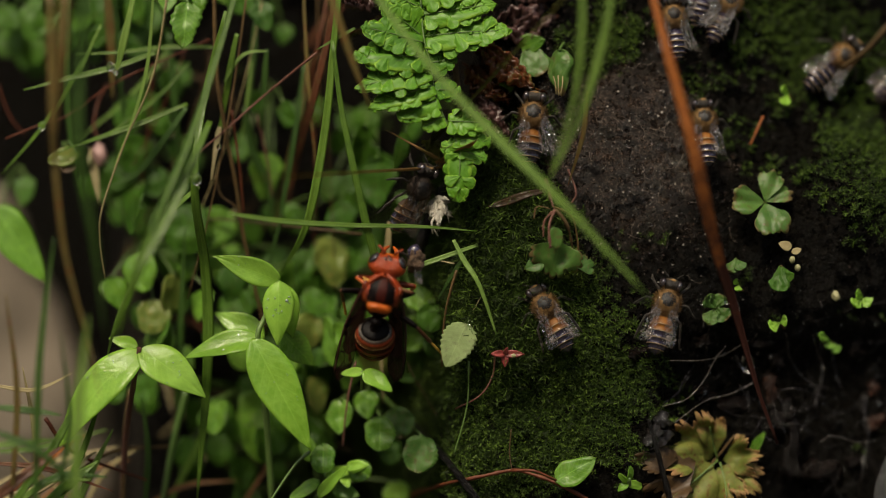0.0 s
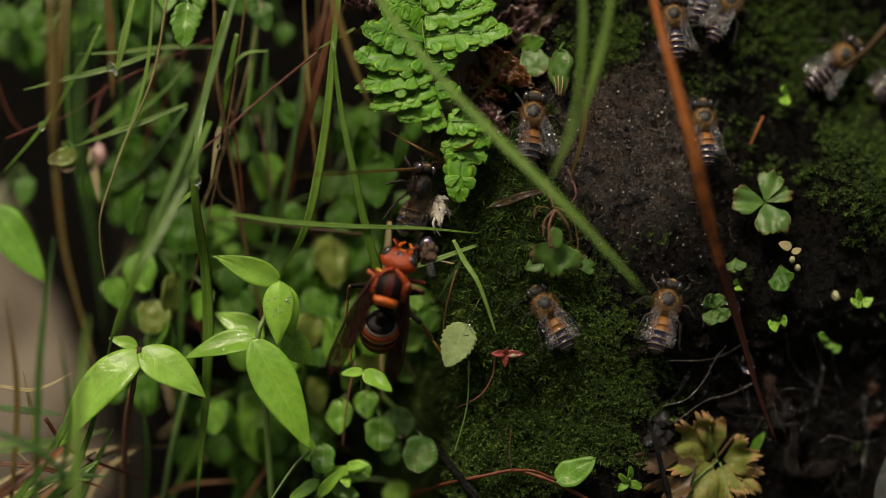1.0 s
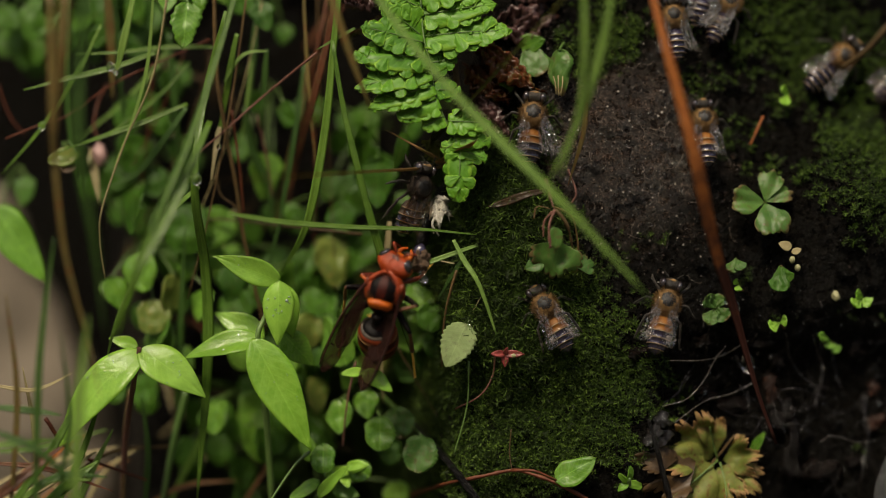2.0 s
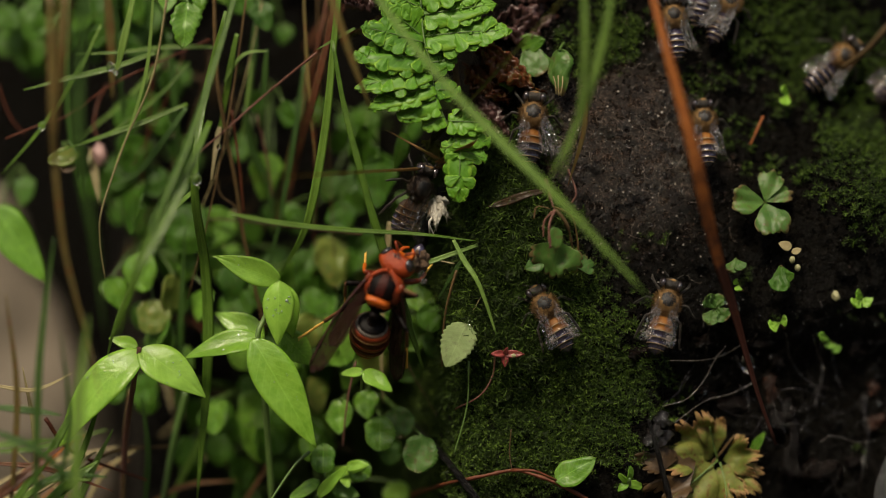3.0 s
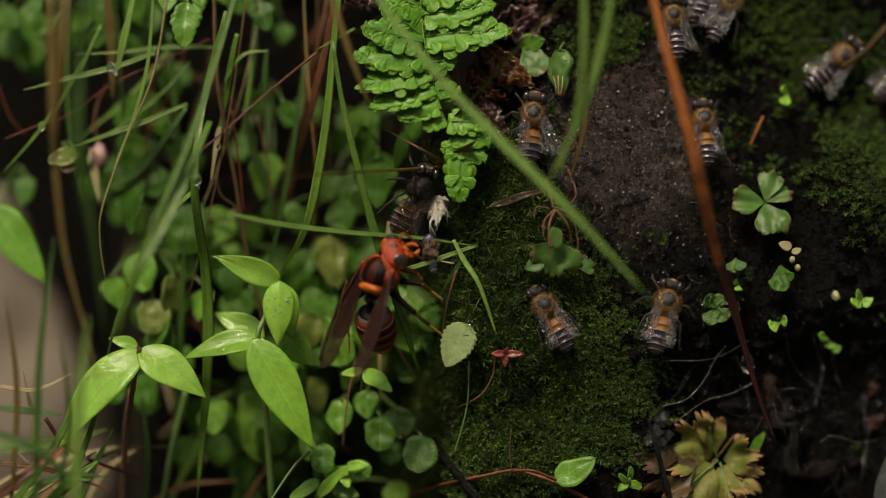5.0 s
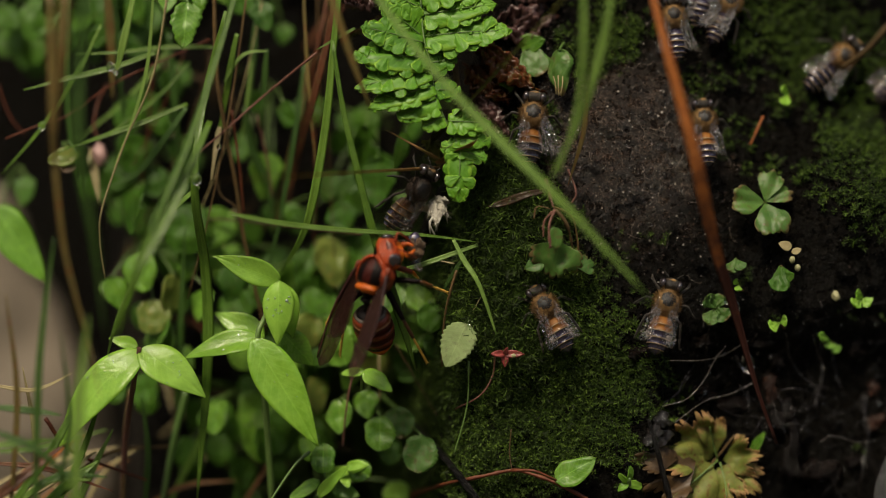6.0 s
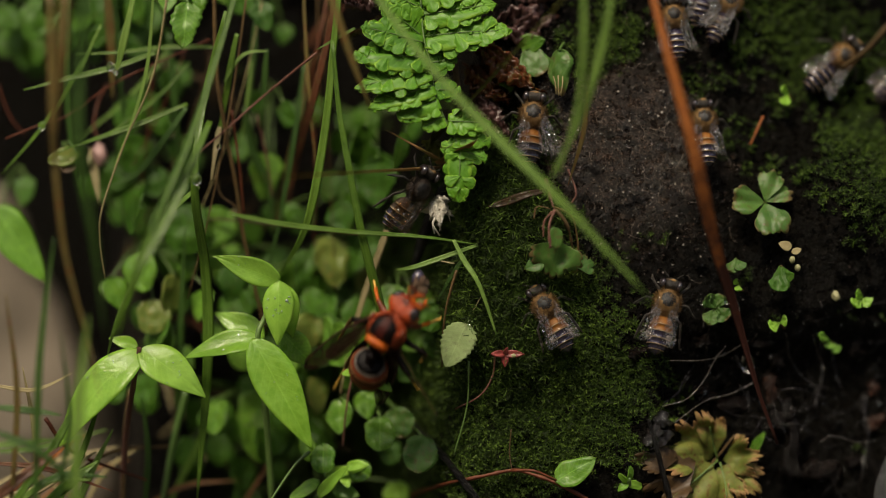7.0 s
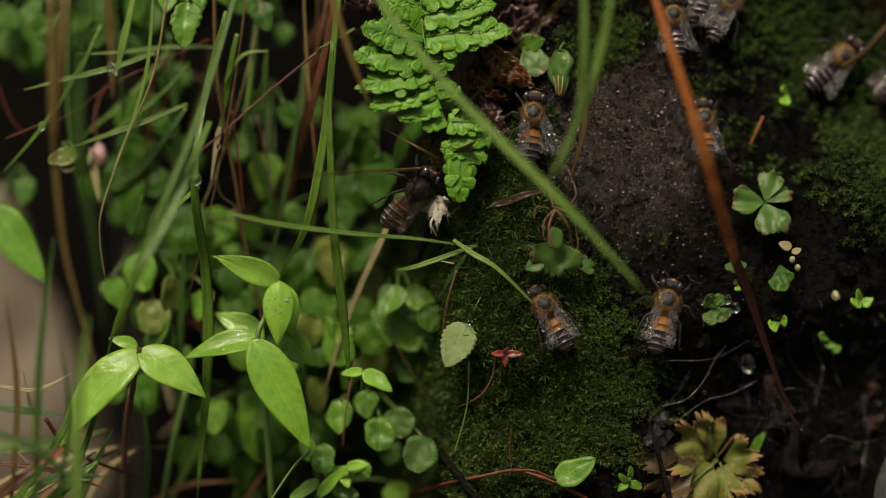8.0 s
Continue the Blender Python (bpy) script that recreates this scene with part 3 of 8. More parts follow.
def build_grit():
    """Loose grains on the bare patch, the palest coloured as glints."""
    rng = random.Random(8)
    spots = []
    for _ in range(5200):
        x, h = rng.gauss(0.034, 0.012), rng.gauss(0.017, 0.015)
        if abs(h) < 0.05:
            r = 0.00005 + 0.00017 * rng.random() ** 6
            spots.append(((x, bank_y(x, EYE_HEIGHT + h) - r * 0.4, EYE_HEIGHT + h), r))
    m, t, p = nodes_of("grit_grains")
    g = t.nodes.new("ShaderNodeNewGeometry")
    # grain tones; the near-white end stands in for wet glints
    t.links.new(ramp(t, g.outputs["Random Per Island"], [(0.3, (0.010, 0.006, 0.004)), (0.85, (0.09, 0.058, 0.043)), (1.0, (0.62, 0.57, 0.50))]), p.inputs["Base Color"])
    p.inputs["Roughness"].default_value = 0.12
    scatter("grit", spots, m, "fine wet grains on bare earth", "grit", 1)


build_grit()


def build_dew():
    """Tiny beads of water on the wet earth, roots and moss, added to make them sparkle."""
    rng = random.Random(12)
    spots = []
    for k in range(520):
        if k % 3:
            x, h = rng.uniform(0.036, 0.09), rng.uniform(-0.046, 0.0)
        else:
            x, h = rng.uniform(0.0, 0.09), rng.uniform(-0.046, 0.046)
        z = EYE_HEIGHT + h
        r = rng.uniform(0.00006, 0.00014) if rng.random() < 0.93 else 0.0002
        spots.append(((x, bank_y(x, z) - rng.uniform(0.0001, 0.0018), z), r))
    scatter("dew", spots, BEAD, "tiny clear water beads added for sparkle on wet earth and roots", "water drops", 2)


build_dew()


def hillside():
    """An unseen dark slope behind the lens, added to block low sky light and reflections."""
    bm = bmesh.new()
    rows = []
    for j in range(13):
        t = j / 12
        rows.append([bm.verts.new((x, -2.6 - 4.5 * t + 0.25 * noise.noise(Vector((x, t * 5, 0))), -0.1 + 3.7 * t)) for x in (-16 + 32 * i / 24 for i in range(25))])
    grid_faces(bm, rows)
    m = plain("added_dark_slope", (0.012, 0.02, 0.006), (0.05, 0.075, 0.025), 3, 0.9, 0, 0.6, 0.05)
    tagged(part("hillside", bm, m), "unseen dark slope added behind the lens to block low sky light", "hillside", kind="structure")


hillside()


# ---- grasses ----
def tuft(at, label):
    """A tuft of grass, whose blades and stalks are added to it as parts."""
    return thing("grass_tuft", at, label, "grass", "grass tufts on the bank")


def grass(points, width, mat, label, name="blade", group="", **kw):
    """A blade of the newest tuft."""
    return part(name, blade(points, width, **kw), mat, TUFT, label, at=points[0])


def stalk(points, r0, r1, mat, label, name="grass_stalk", category="stalk", group="", **kw):
    return tagged(part(name, tube(points, r0, r1, **kw), mat, at=points[0]), label, category, group)


TUFT = tuft((-0.0662, -0.0080, 0.8463), "tuft of long green and browning grass blades hanging")
L_GREEN = "long green grass blade hanging down the bank"
L_DRY = "dry reddish-brown grass blade hanging down"
grass([(-0.0649, -0.03, 0.843), (-0.0647, -0.03, 0.8281), (-0.0642, -0.03, 0.8159), (-0.0629, -0.029, 0.8017), (-0.0608, -0.028, 0.7917), (-0.0586, -0.027, 0.7832), (-0.0571, -0.026, 0.7751)], 0.00100, OLIVE, "long brown dying grass blade hanging down", peak=0.1, root=0.9)
grass([(-0.0569, -0.0440, 0.8433), (-0.0582, -0.0440, 0.8181), (-0.0561, -0.0400, 0.8010), (-0.0552, -0.0340, 0.7853)], 0.00150, GRASS_DIM, L_GREEN)
grass([(-0.0614, -0.036, 0.8413), (-0.0621, -0.036, 0.8323), (-0.0633, -0.034, 0.8232), (-0.0645, -0.03, 0.8131)], 0.00190, OLIVE, "olive-brown grass blade hanging down", peak=0.2, root=0.8)
TUFT = tuft((-0.0379, 0.0000, 0.8471), "tuft of green grass blades arching over herbs")
grass([(-0.0349, -0.0120, 0.8468), (-0.0385, -0.0160, 0.8329), (-0.0429, -0.0200, 0.8182), (-0.0500, -0.0240, 0.8001), (-0.0563, -0.0200, 0.7839)], 0.00140, GRASS, L_GREEN, peak=0.6)
grass([(-0.0382, -0.0020, 0.8419), (-0.0415, -0.0020, 0.8290), (-0.0431, -0.0090, 0.8119), (-0.0418, -0.0020, 0.7961), (-0.0415, -0.0010, 0.7801), (-0.0435, 0.0000, 0.7557)], 0.00200, GRASS, L_GREEN, peak=0.72, root=0.35)
grass([(-0.0402, 0.0040, 0.8360), (-0.0489, 0.0040, 0.8360), (-0.0578, 0.0030, 0.8350), (-0.0655, 0.0040, 0.8348)], 0.00100, GRASS, L_GREEN, peak=0.2)
grass([(-0.0504, 0.0020, 0.8351), (-0.0587, 0.0020, 0.8322), (-0.0666, 0.0010, 0.8302), (-0.0744, 0.0010, 0.8282)], 0.00120, GRASS, L_GREEN, peak=0.4)
grass([(-0.0454, 0.0020, 0.8258), (-0.0535, 0.0010, 0.8223), (-0.0605, 0.0010, 0.8199), (-0.0689, 0.0020, 0.8171)], 0.00110, GRASS, L_GREEN, peak=0.35)
grass([(-0.0458, 0.0040, 0.8253), (-0.0499, 0.0040, 0.8193), (-0.0551, 0.0060, 0.8133), (-0.0605, 0.0080, 0.8112)], 0.00130, GRASS_DIM, L_GREEN, peak=0.4)
stalk([(-0.0484, 0.0000, 0.8471), (-0.0512, 0.0000, 0.8311), (-0.0562, 0.0000, 0.8191), (-0.0602, -0.0010, 0.8071), (-0.0606, -0.0010, 0.8011), (-0.0597, -0.0010, 0.7949)], 0.00022, 0.00012, STRAW, "thin straw-coloured grass stalk hanging", n=30)
grass([(-0.0512, 0.0000, 0.8461), (-0.0522, 0.0000, 0.8331), (-0.0548, 0.0000, 0.8231), (-0.0584, 0.0000, 0.8141)], 0.00070, GRASS_LIME, L_GREEN)
grass([(-0.0532, -0.0100, 0.8451), (-0.0549, -0.0100, 0.8372), (-0.0566, -0.0090, 0.8305)], 0.00140, GRASS_LIME, "short lime-green grass tip with a water drop", peak=0.6)
stalk([(-0.0418, 0.0060, 0.8376), (-0.0521, 0.0060, 0.8330), (-0.0602, 0.0060, 0.8290), (-0.0673, 0.0060, 0.8239), (-0.0721, 0.0040, 0.8221), (-0.0781, 0.0040, 0.8197)], 0.00019, 0.00014, RED_STEM, "red-brown bent grass stalk", n=30)
stalk([(-0.0222, -0.0030, 0.8345), (-0.0315, 0.0020, 0.8275), (-0.0386, 0.0020, 0.8212), (-0.0441, 0.0020, 0.8166)], 0.00024, 0.00018, PINK_STEM, "pinkish-red straight grass stalk")
TUFT = tuft((-0.0189, -0.0000, 0.8476), "tuft of reddish and green grass hanging")
grass([(-0.0185, 0.0020, 0.8483), (-0.0205, 0.0020, 0.8373), (-0.0238, 0.0040, 0.8243), (-0.0278, 0.0120, 0.8125), (-0.0311, 0.0140, 0.8030)], 0.00130, REDBROWN, L_DRY)
grass([(-0.0202, 0.0080, 0.8479), (-0.0232, 0.0080, 0.8337), (-0.0263, 0.0160, 0.8187), (-0.0296, 0.0180, 0.8043)], 0.00100, REDBROWN, L_DRY)
grass([(-0.0181, -0.0020, 0.8469), (-0.0193, -0.0030, 0.8349), (-0.0208, -0.0040, 0.8199), (-0.0240, -0.0030, 0.8041), (-0.0290, 0.0060, 0.7960)], 0.00160, GRASS, L_GREEN, peak=0.6)
grass([(-0.0366, 0.0020, 0.8383), (-0.0378, 0.0020, 0.8322), (-0.0388, 0.0030, 0.8263), (-0.0411, 0.0030, 0.8142)], 0.00120, GRASS, L_GREEN, peak=0.4)
grass([(-0.0388, 0.0020, 0.8297), (-0.0368, 0.0020, 0.8332), (-0.0346, 0.0020, 0.8349), (-0.0313, 0.0020, 0.8352)], 0.00070, GRASS_LIME, "short bent green grass tip", tip=0.4)
grass([(-0.0316, 0.0060, 0.8358), (-0.0321, 0.0070, 0.8296), (-0.0329, 0.0080, 0.8215)], 0.00110, GRASS_DIM, "grass tip folded over and hanging")
grass([(-0.0397, 0.0020, 0.8217), (-0.0403, 0.0020, 0.8181), (-0.0412, 0.0020, 0.8124)], 0.00110, STRAW, "short withered pale grass tip", peak=0.2)
stalk([(-0.0406, 0.0010, 0.8462), (-0.0403, 0.0020, 0.8322), (-0.0388, 0.0030, 0.8213), (-0.0371, 0.0040, 0.8122), (-0.0353, 0.0060, 0.8001), (-0.0319, 0.0080, 0.7848)], 0.00040, 0.00030, BROWN_STEM, "brown herb stalk among grass", n=30)
stalk([(-0.0376, 0.0030, 0.8247), (-0.0363, 0.0040, 0.8142), (-0.0356, 0.0050, 0.8062)], 0.00024, 0.00016, RED_STEM, "thin red grass stalk hanging down")
stalk([(-0.0405, 0.0040, 0.8132), (-0.0397, 0.0040, 0.8097), (-0.0375, 0.0040, 0.8080), (-0.0364, 0.0050, 0.8070)], 0.00022, 0.00014, BROWN_STEM, "thin curled brown tendril")
grass([(-0.0401, -0.0120, 0.8220), (-0.0426, -0.0180, 0.8145), (-0.0462, -0.0240, 0.8048), (-0.0510, -0.0280, 0.7954), (-0.0544, -0.0260, 0.7850)], 0.00170, GRASS, L_GREEN, peak=0.5)
grass([(-0.0430, -0.0020, 0.8110), (-0.0474, -0.0090, 0.8060), (-0.0512, -0.0100, 0.7991), (-0.0561, -0.0100, 0.7884), (-0.0596, -0.0020, 0.7792)], 0.00120, GRASS_LIME, L_GREEN)
grass([(-0.0484, 0.0120, 0.7713), (-0.0473, 0.0090, 0.7878), (-0.0462, 0.0060, 0.8042)], 0.00130, GRASS_DIM, L_GREEN, tip=0.1)
grass([(-0.0498, 0.0120, 0.8391), (-0.0486, 0.0120, 0.8247), (-0.0478, 0.0140, 0.8114)], 0.00140, GRASS_DIM, L_GREEN)
grass([(-0.0679, 0.0100, 0.8481), (-0.0681, 0.0100, 0.8288), (-0.0662, 0.0120, 0.8113)], 0.00160, GRASS_DIM, L_GREEN)
grass([(-0.0605, 0.0080, 0.8479), (-0.0601, 0.0100, 0.8379), (-0.0600, 0.0120, 0.8269)], 0.00180, OLIVE, "brown dying grass blade in the hollow")
grass([(-0.0340, 0.0120, 0.8411), (-0.0346, 0.0120, 0.8339), (-0.0355, 0.0140, 0.8259)], 0.00140, GRASS_DIM, L_GREEN)
grass([(-0.0360, 0.0100, 0.8256), (-0.0343, 0.0110, 0.8175), (-0.0316, 0.0120, 0.8113), (-0.0313, 0.0140, 0.8021)], 0.00150, GRASS_DIM, L_GREEN)
stalk([(-0.0335, 0.0090, 0.8241), (-0.0319, 0.0100, 0.8164), (-0.0309, 0.0110, 0.8093)], 0.00024, 0.00016, PINK_STEM, "pinkish grass stalk in the hollow")
stalk([(-0.0530, 0.0140, 0.8321), (-0.0538, 0.0140, 0.8218), (-0.0552, 0.0150, 0.8114)], 0.00024, 0.00016, RED_STEM, "red-brown stalk in the hollow")
stalk([(-0.0814, 0.0140, 0.8300), (-0.0788, 0.0140, 0.8238), (-0.0762, 0.0140, 0.8208)], 0.00024, 0.00016, RED_STEM, "red-brown stalk in the hollow")
stalk([(-0.0145, 0.0040, 0.8026), (-0.0394, 0.0120, 0.8053), (-0.0500, 0.0140, 0.8048)], 0.00030, 0.00020, BROWN_STEM, "thin brown stalk lying across")
grass([(-0.0155, -0.0020, 0.8389), (-0.0183, -0.0020, 0.8373), (-0.0223, -0.0020, 0.8351)], 0.00070, GRASS, "short green grass tip")
TUFT = tuft((-0.040, 0.002, EYE_HEIGHT + 0.048), "thin red-brown and green grass hanging in a tangle")
rng = random.Random(41)
for k in range(15):
    x, y, hi, lo = rng.uniform(-0.062, -0.018), rng.uniform(0.002, 0.018), rng.uniform(0.030, 0.052), rng.uniform(-0.010, 0.022)
    dx = rng.gauss(-0.006, 0.008)
    pts = [(x, y, EYE_HEIGHT + hi), (x + dx * 0.25, y - 0.001, EYE_HEIGHT + hi * 0.65 + lo * 0.35), (x + dx * 0.6, y - 0.001, EYE_HEIGHT + hi * 0.3 + lo * 0.7), (x + dx, y, EYE_HEIGHT + lo)]
    if k % 2:
        part("stalk", tube(pts, rng.uniform(0.00012, 0.00022), 0.0001, 14, 5), (RED_STEM, BROWN_STEM, BROWN_STEM, STRAW)[k // 2 % 4], TUFT)
    else:
        grass(pts, rng.uniform(0.0006, 0.0012), (GRASS, GRASS_DIM, OLIVE, GRASS_LIME)[k // 2 % 4], "")
TUFT = tuft((-0.0370, -0.0120, 0.8061), "sparse green grass lying across the bank")
# across the middle
swaying_level = grass([(-0.0370, -0.0120, 0.8061), (-0.0277, -0.0110, 0.8042), (-0.0161, -0.0090, 0.8028), (-0.0043, -0.0070, 0.8019), (0.0057, -0.0050, 0.8005)], 0.00100, GRASS, "green grass blade lying level across the bank", peak=0.25, tip=0.2)
grass([(0.0061, -0.0040, 0.8007), (0.0016, -0.0050, 0.7991), (-0.0048, -0.0050, 0.7969), (-0.0083, -0.0030, 0.7963)], 0.00100, GRASS_LIME, "short green grass tip", peak=0.5)
grass([(0.0044, -0.0020, 0.7993), (0.0021, -0.0020, 0.7961), (-0.0009, -0.0010, 0.7911)], 0.00090, GRASS_DIM, "short green grass blade on moss")
grass([(-0.0004, -0.0030, 0.7979), (0.0016, -0.0030, 0.7975), (0.0021, -0.0030, 0.7975)], 0.00030, STRAW, "tiny straw on moss")
stalk([(0.0024, -0.0040, 0.7963), (0.0012, -0.0040, 0.7922), (0.0002, -0.0030, 0.7872), (-0.0002, -0.0020, 0.7792)], 0.00028, 0.00016, BROWN_STEM, "dry brown straw standing before moss")
stalk([(0.0051, -0.0040, 0.7887), (0.0065, -0.0040, 0.7914), (0.0074, -0.0030, 0.7931)], 0.00014, 0.00010, STRAW, "hair-thin pale stalk with a drop")
swaying_tip = grass([(0.0018, -0.0060, 0.8016), (0.0037, -0.0070, 0.7979), (0.0063, -0.0080, 0.7937), (0.0093, -0.0070, 0.7851)], 0.00100, GRASS_LIME, "bent-over green grass tip before moss", peak=0.3, tip=0.3)
swaying_long = grass([(-0.0193, -0.0060, 0.8364), (-0.0179, -0.0070, 0.8257), (-0.0159, -0.0080, 0.8158), (-0.0130, -0.0080, 0.8030), (-0.0093, -0.0060, 0.7902), (-0.0061, -0.0040, 0.7783)], 0.00170, GRASS, "long green grass blade swaying before herbs", peak=0.75, root=0.4)
straw_stem = grass([(-0.0095, 0.0030, 0.8049), (-0.0113, 0.0030, 0.8001), (-0.0145, 0.0040, 0.7920), (-0.0174, 0.0050, 0.7829), (-0.0197, 0.0060, 0.7738)], 0.00120, STRAW, "pale straw-coloured grass stem, brown below", peak=0.2)
stalk([(0.0045, -0.0049, 0.7803), (0.0042, -0.0031, 0.7723), (0.0019, -0.0022, 0.7637)], 0.00016, 0.00012, STEM, "hair-thin green stalk before moss")
stalk([(0.0091, -0.0063, 0.7819), (0.0087, -0.0041, 0.7778), (0.0065, -0.0039, 0.7743), (0.0022, -0.0013, 0.7718)], 0.00018, 0.00012, PINK_STEM, "thin curved pinkish stalk")
stalk([(-0.0155, 0.0020, 0.7800), (-0.0170, 0.0020, 0.7730), (-0.0179, 0.0030, 0.7649)], 0.00020, 0.00015, PINK_STEM, "thin pinkish stalk among leaves")
stalk([(-0.0085, 0.0060, 0.7829), (-0.0044, 0.0050, 0.7758), (-0.0009, 0.0050, 0.7698)], 0.00013, 0.00010, BROWN_STEM, "thin brown stalk lying on the bank")
TUFT = tuft((-0.0135, -0.0259, 0.8453), "arching green grass blades close to the lens")
# before the lens
grass([(-0.0135, -0.0259, 0.8453), (-0.0079, -0.0274, 0.8377), (-0.0004, -0.0288, 0.8282), (0.0090, -0.0302, 0.8182), (0.0210, -0.0317, 0.8061), (0.0341, -0.0302, 0.7919)], 0.00160, GRASS_LIME, "arching green grass blade close to the lens", peak=0.6, root=0.5)
grass([(-0.0202, -0.0216, 0.8458), (-0.0175, -0.0216, 0.8382), (-0.0149, -0.0202, 0.8307), (-0.0124, -0.0180, 0.8241)], 0.00140, OLIVE, "brownish grass blade close to the lens")
near_one = grass([(0.0229, -0.0317, 0.8456), (0.0229, -0.0317, 0.8354), (0.0218, -0.0302, 0.8243), (0.0180, -0.0274, 0.8115)], 0.00110, GRASS_LIME, "green grass blade close to the lens", peak=0.3)
near_two = grass([(0.0283, -0.0302, 0.8458), (0.0265, -0.0302, 0.8346), (0.0230, -0.0288, 0.8225), (0.0177, -0.0259, 0.8112)], 0.00140, GRASS_LIME, "green grass blade close to the lens", peak=0.4)
grass([(0.0250, -0.0101, 0.8274), (0.0243, -0.0086, 0.8198), (0.0218, -0.0058, 0.8110)], 0.00090, OLIVE, "brownish grass blade hanging")
TUFT = tuft((0.0342, -0.0173, 0.8482), "single dry orange grass blade hanging before the bank")
orange_blade = grass([(0.0337, -0.0245, 0.8474), (0.0373, -0.0259, 0.8331), (0.0420, -0.0245, 0.8162), (0.0459, -0.0173, 0.8020), (0.0505, -0.0101, 0.7893), (0.0552, -0.0043, 0.7753), (0.0591, -0.0007, 0.7656)], 0.00230, ORANGE_RED, "dry orange grass blade, dark red below, hanging", peak=0.40, root=0.40, tip=0.22, fall=2.2)
stalk([(0.0781, -0.0187, 0.8403), (0.0751, -0.0187, 0.8374), (0.0717, -0.0173, 0.8335), (0.0683, -0.0144, 0.8311)], 0.00060, 0.00040, BROWN_STEM, "brown bent stalk close to the lens")
stalk([(0.0573, 0.0048, 0.8238), (0.0561, 0.0042, 0.8213), (0.0548, 0.0036, 0.8186)], 0.00026, 0.00018, ORANGE, "short dry orange straw on moss")
TUFT = tuft((-0.0711, -0.0080, 0.7559), "low tuft of green and dry grass before pale stone")
# low at -x, before the pale stone
grass([(-0.0787, -0.0200, 0.7665), (-0.0711, -0.0200, 0.7671), (-0.0637, -0.0180, 0.7679)], 0.00120, GRASS, L_GREEN)
grass([(-0.0785, -0.0160, 0.7558), (-0.0717, -0.0160, 0.7611), (-0.0654, -0.0120, 0.7662)], 0.00200, REDBROWN, "reddish dry grass blade before pale stone", root=0.9)
grass([(-0.0644, -0.0100, 0.7713), (-0.0677, -0.0110, 0.7650), (-0.0734, -0.0120, 0.7569), (-0.0763, -0.0120, 0.7524)], 0.00160, GRASS, L_GREEN)
grass([(-0.0600, -0.0340, 0.7567), (-0.0594, -0.0360, 0.7725), (-0.0577, -0.0360, 0.7891)], 0.00180, GRASS_LIME, L_GREEN, root=0.9, tip=0.1)
grass([(-0.0686, -0.0220, 0.7554), (-0.0675, -0.0240, 0.7812), (-0.0651, -0.0240, 0.8020)], 0.00130, GRASS_DIM, L_GREEN)
grass([(-0.0701, -0.0140, 0.7594), (-0.0643, -0.0140, 0.7614), (-0.0577, -0.0130, 0.7608)], 0.00120, GRASS_DIM, L_GREEN)
grass([(-0.0779, -0.0140, 0.7730), (-0.0701, -0.0140, 0.7722), (-0.0653, -0.0140, 0.7715)], 0.00130, GRASS_DIM, L_GREEN)
grass([(-0.0797, -0.0040, 0.7565), (-0.0717, -0.0040, 0.7575), (-0.0611, -0.0020, 0.7643)], 0.00180, STRAW, "pale dead grass blade before stone")
grass([(-0.0701, -0.0080, 0.7549), (-0.0642, -0.0080, 0.7598), (-0.0601, -0.0060, 0.7631)], 0.00200, GRASS, L_GREEN)
grass([(-0.0747, -0.0100, 0.7551), (-0.0678, -0.0100, 0.7600), (-0.0611, -0.0090, 0.7599)], 0.00140, GRASS_LIME, L_GREEN)
for pts, w, mt in (([(-0.0761, -0.0240, 0.7698), (-0.0675, -0.0240, 0.7660), (-0.0603, -0.0220, 0.7583)], 13, GRASS_DIM), ([(-0.0711, -0.0020, 0.7543), (-0.0717, -0.0040, 0.7684), (-0.0734, -0.0060, 0.7794)], 10, STRAW), ([(-0.0678, -0.0040, 0.7545), (-0.0628, -0.0040, 0.7654), (-0.0599, -0.0040, 0.7743)], 12, GRASS),
                   ([(-0.0780, -0.0080, 0.7628), (-0.0691, -0.0080, 0.7618), (-0.0576, -0.0060, 0.7577)], 10, REDBROWN), ([(-0.0737, -0.0160, 0.7558), (-0.0723, -0.0180, 0.7751), (-0.0739, -0.0200, 0.7925)], 11, OLIVE), ([(-0.0654, -0.0000, 0.7531), (-0.0624, -0.0000, 0.7601), (-0.0584, -0.0000, 0.7681)], 14, GRASS_LIME),
                   ([(-0.0650, -0.0220, 0.7564), (-0.0626, -0.0240, 0.7717), (-0.0636, -0.0260, 0.7860)], 9, GRASS_DIM), ([(-0.0793, -0.0060, 0.7764), (-0.0714, -0.0060, 0.7754), (-0.0648, -0.0040, 0.7783)], 8, STRAW), ([(-0.0536, 0.0060, 0.7525), (-0.0529, 0.0060, 0.7636), (-0.0541, 0.0060, 0.7738)], 12, GRASS_DIM), ([(-0.0567, 0.0020, 0.7534), (-0.0674, -0.0000, 0.7571), (-0.0751, -0.0020, 0.7643)], 10, STRAW)):
    grass(pts, 0.00010 * w, mt, "")
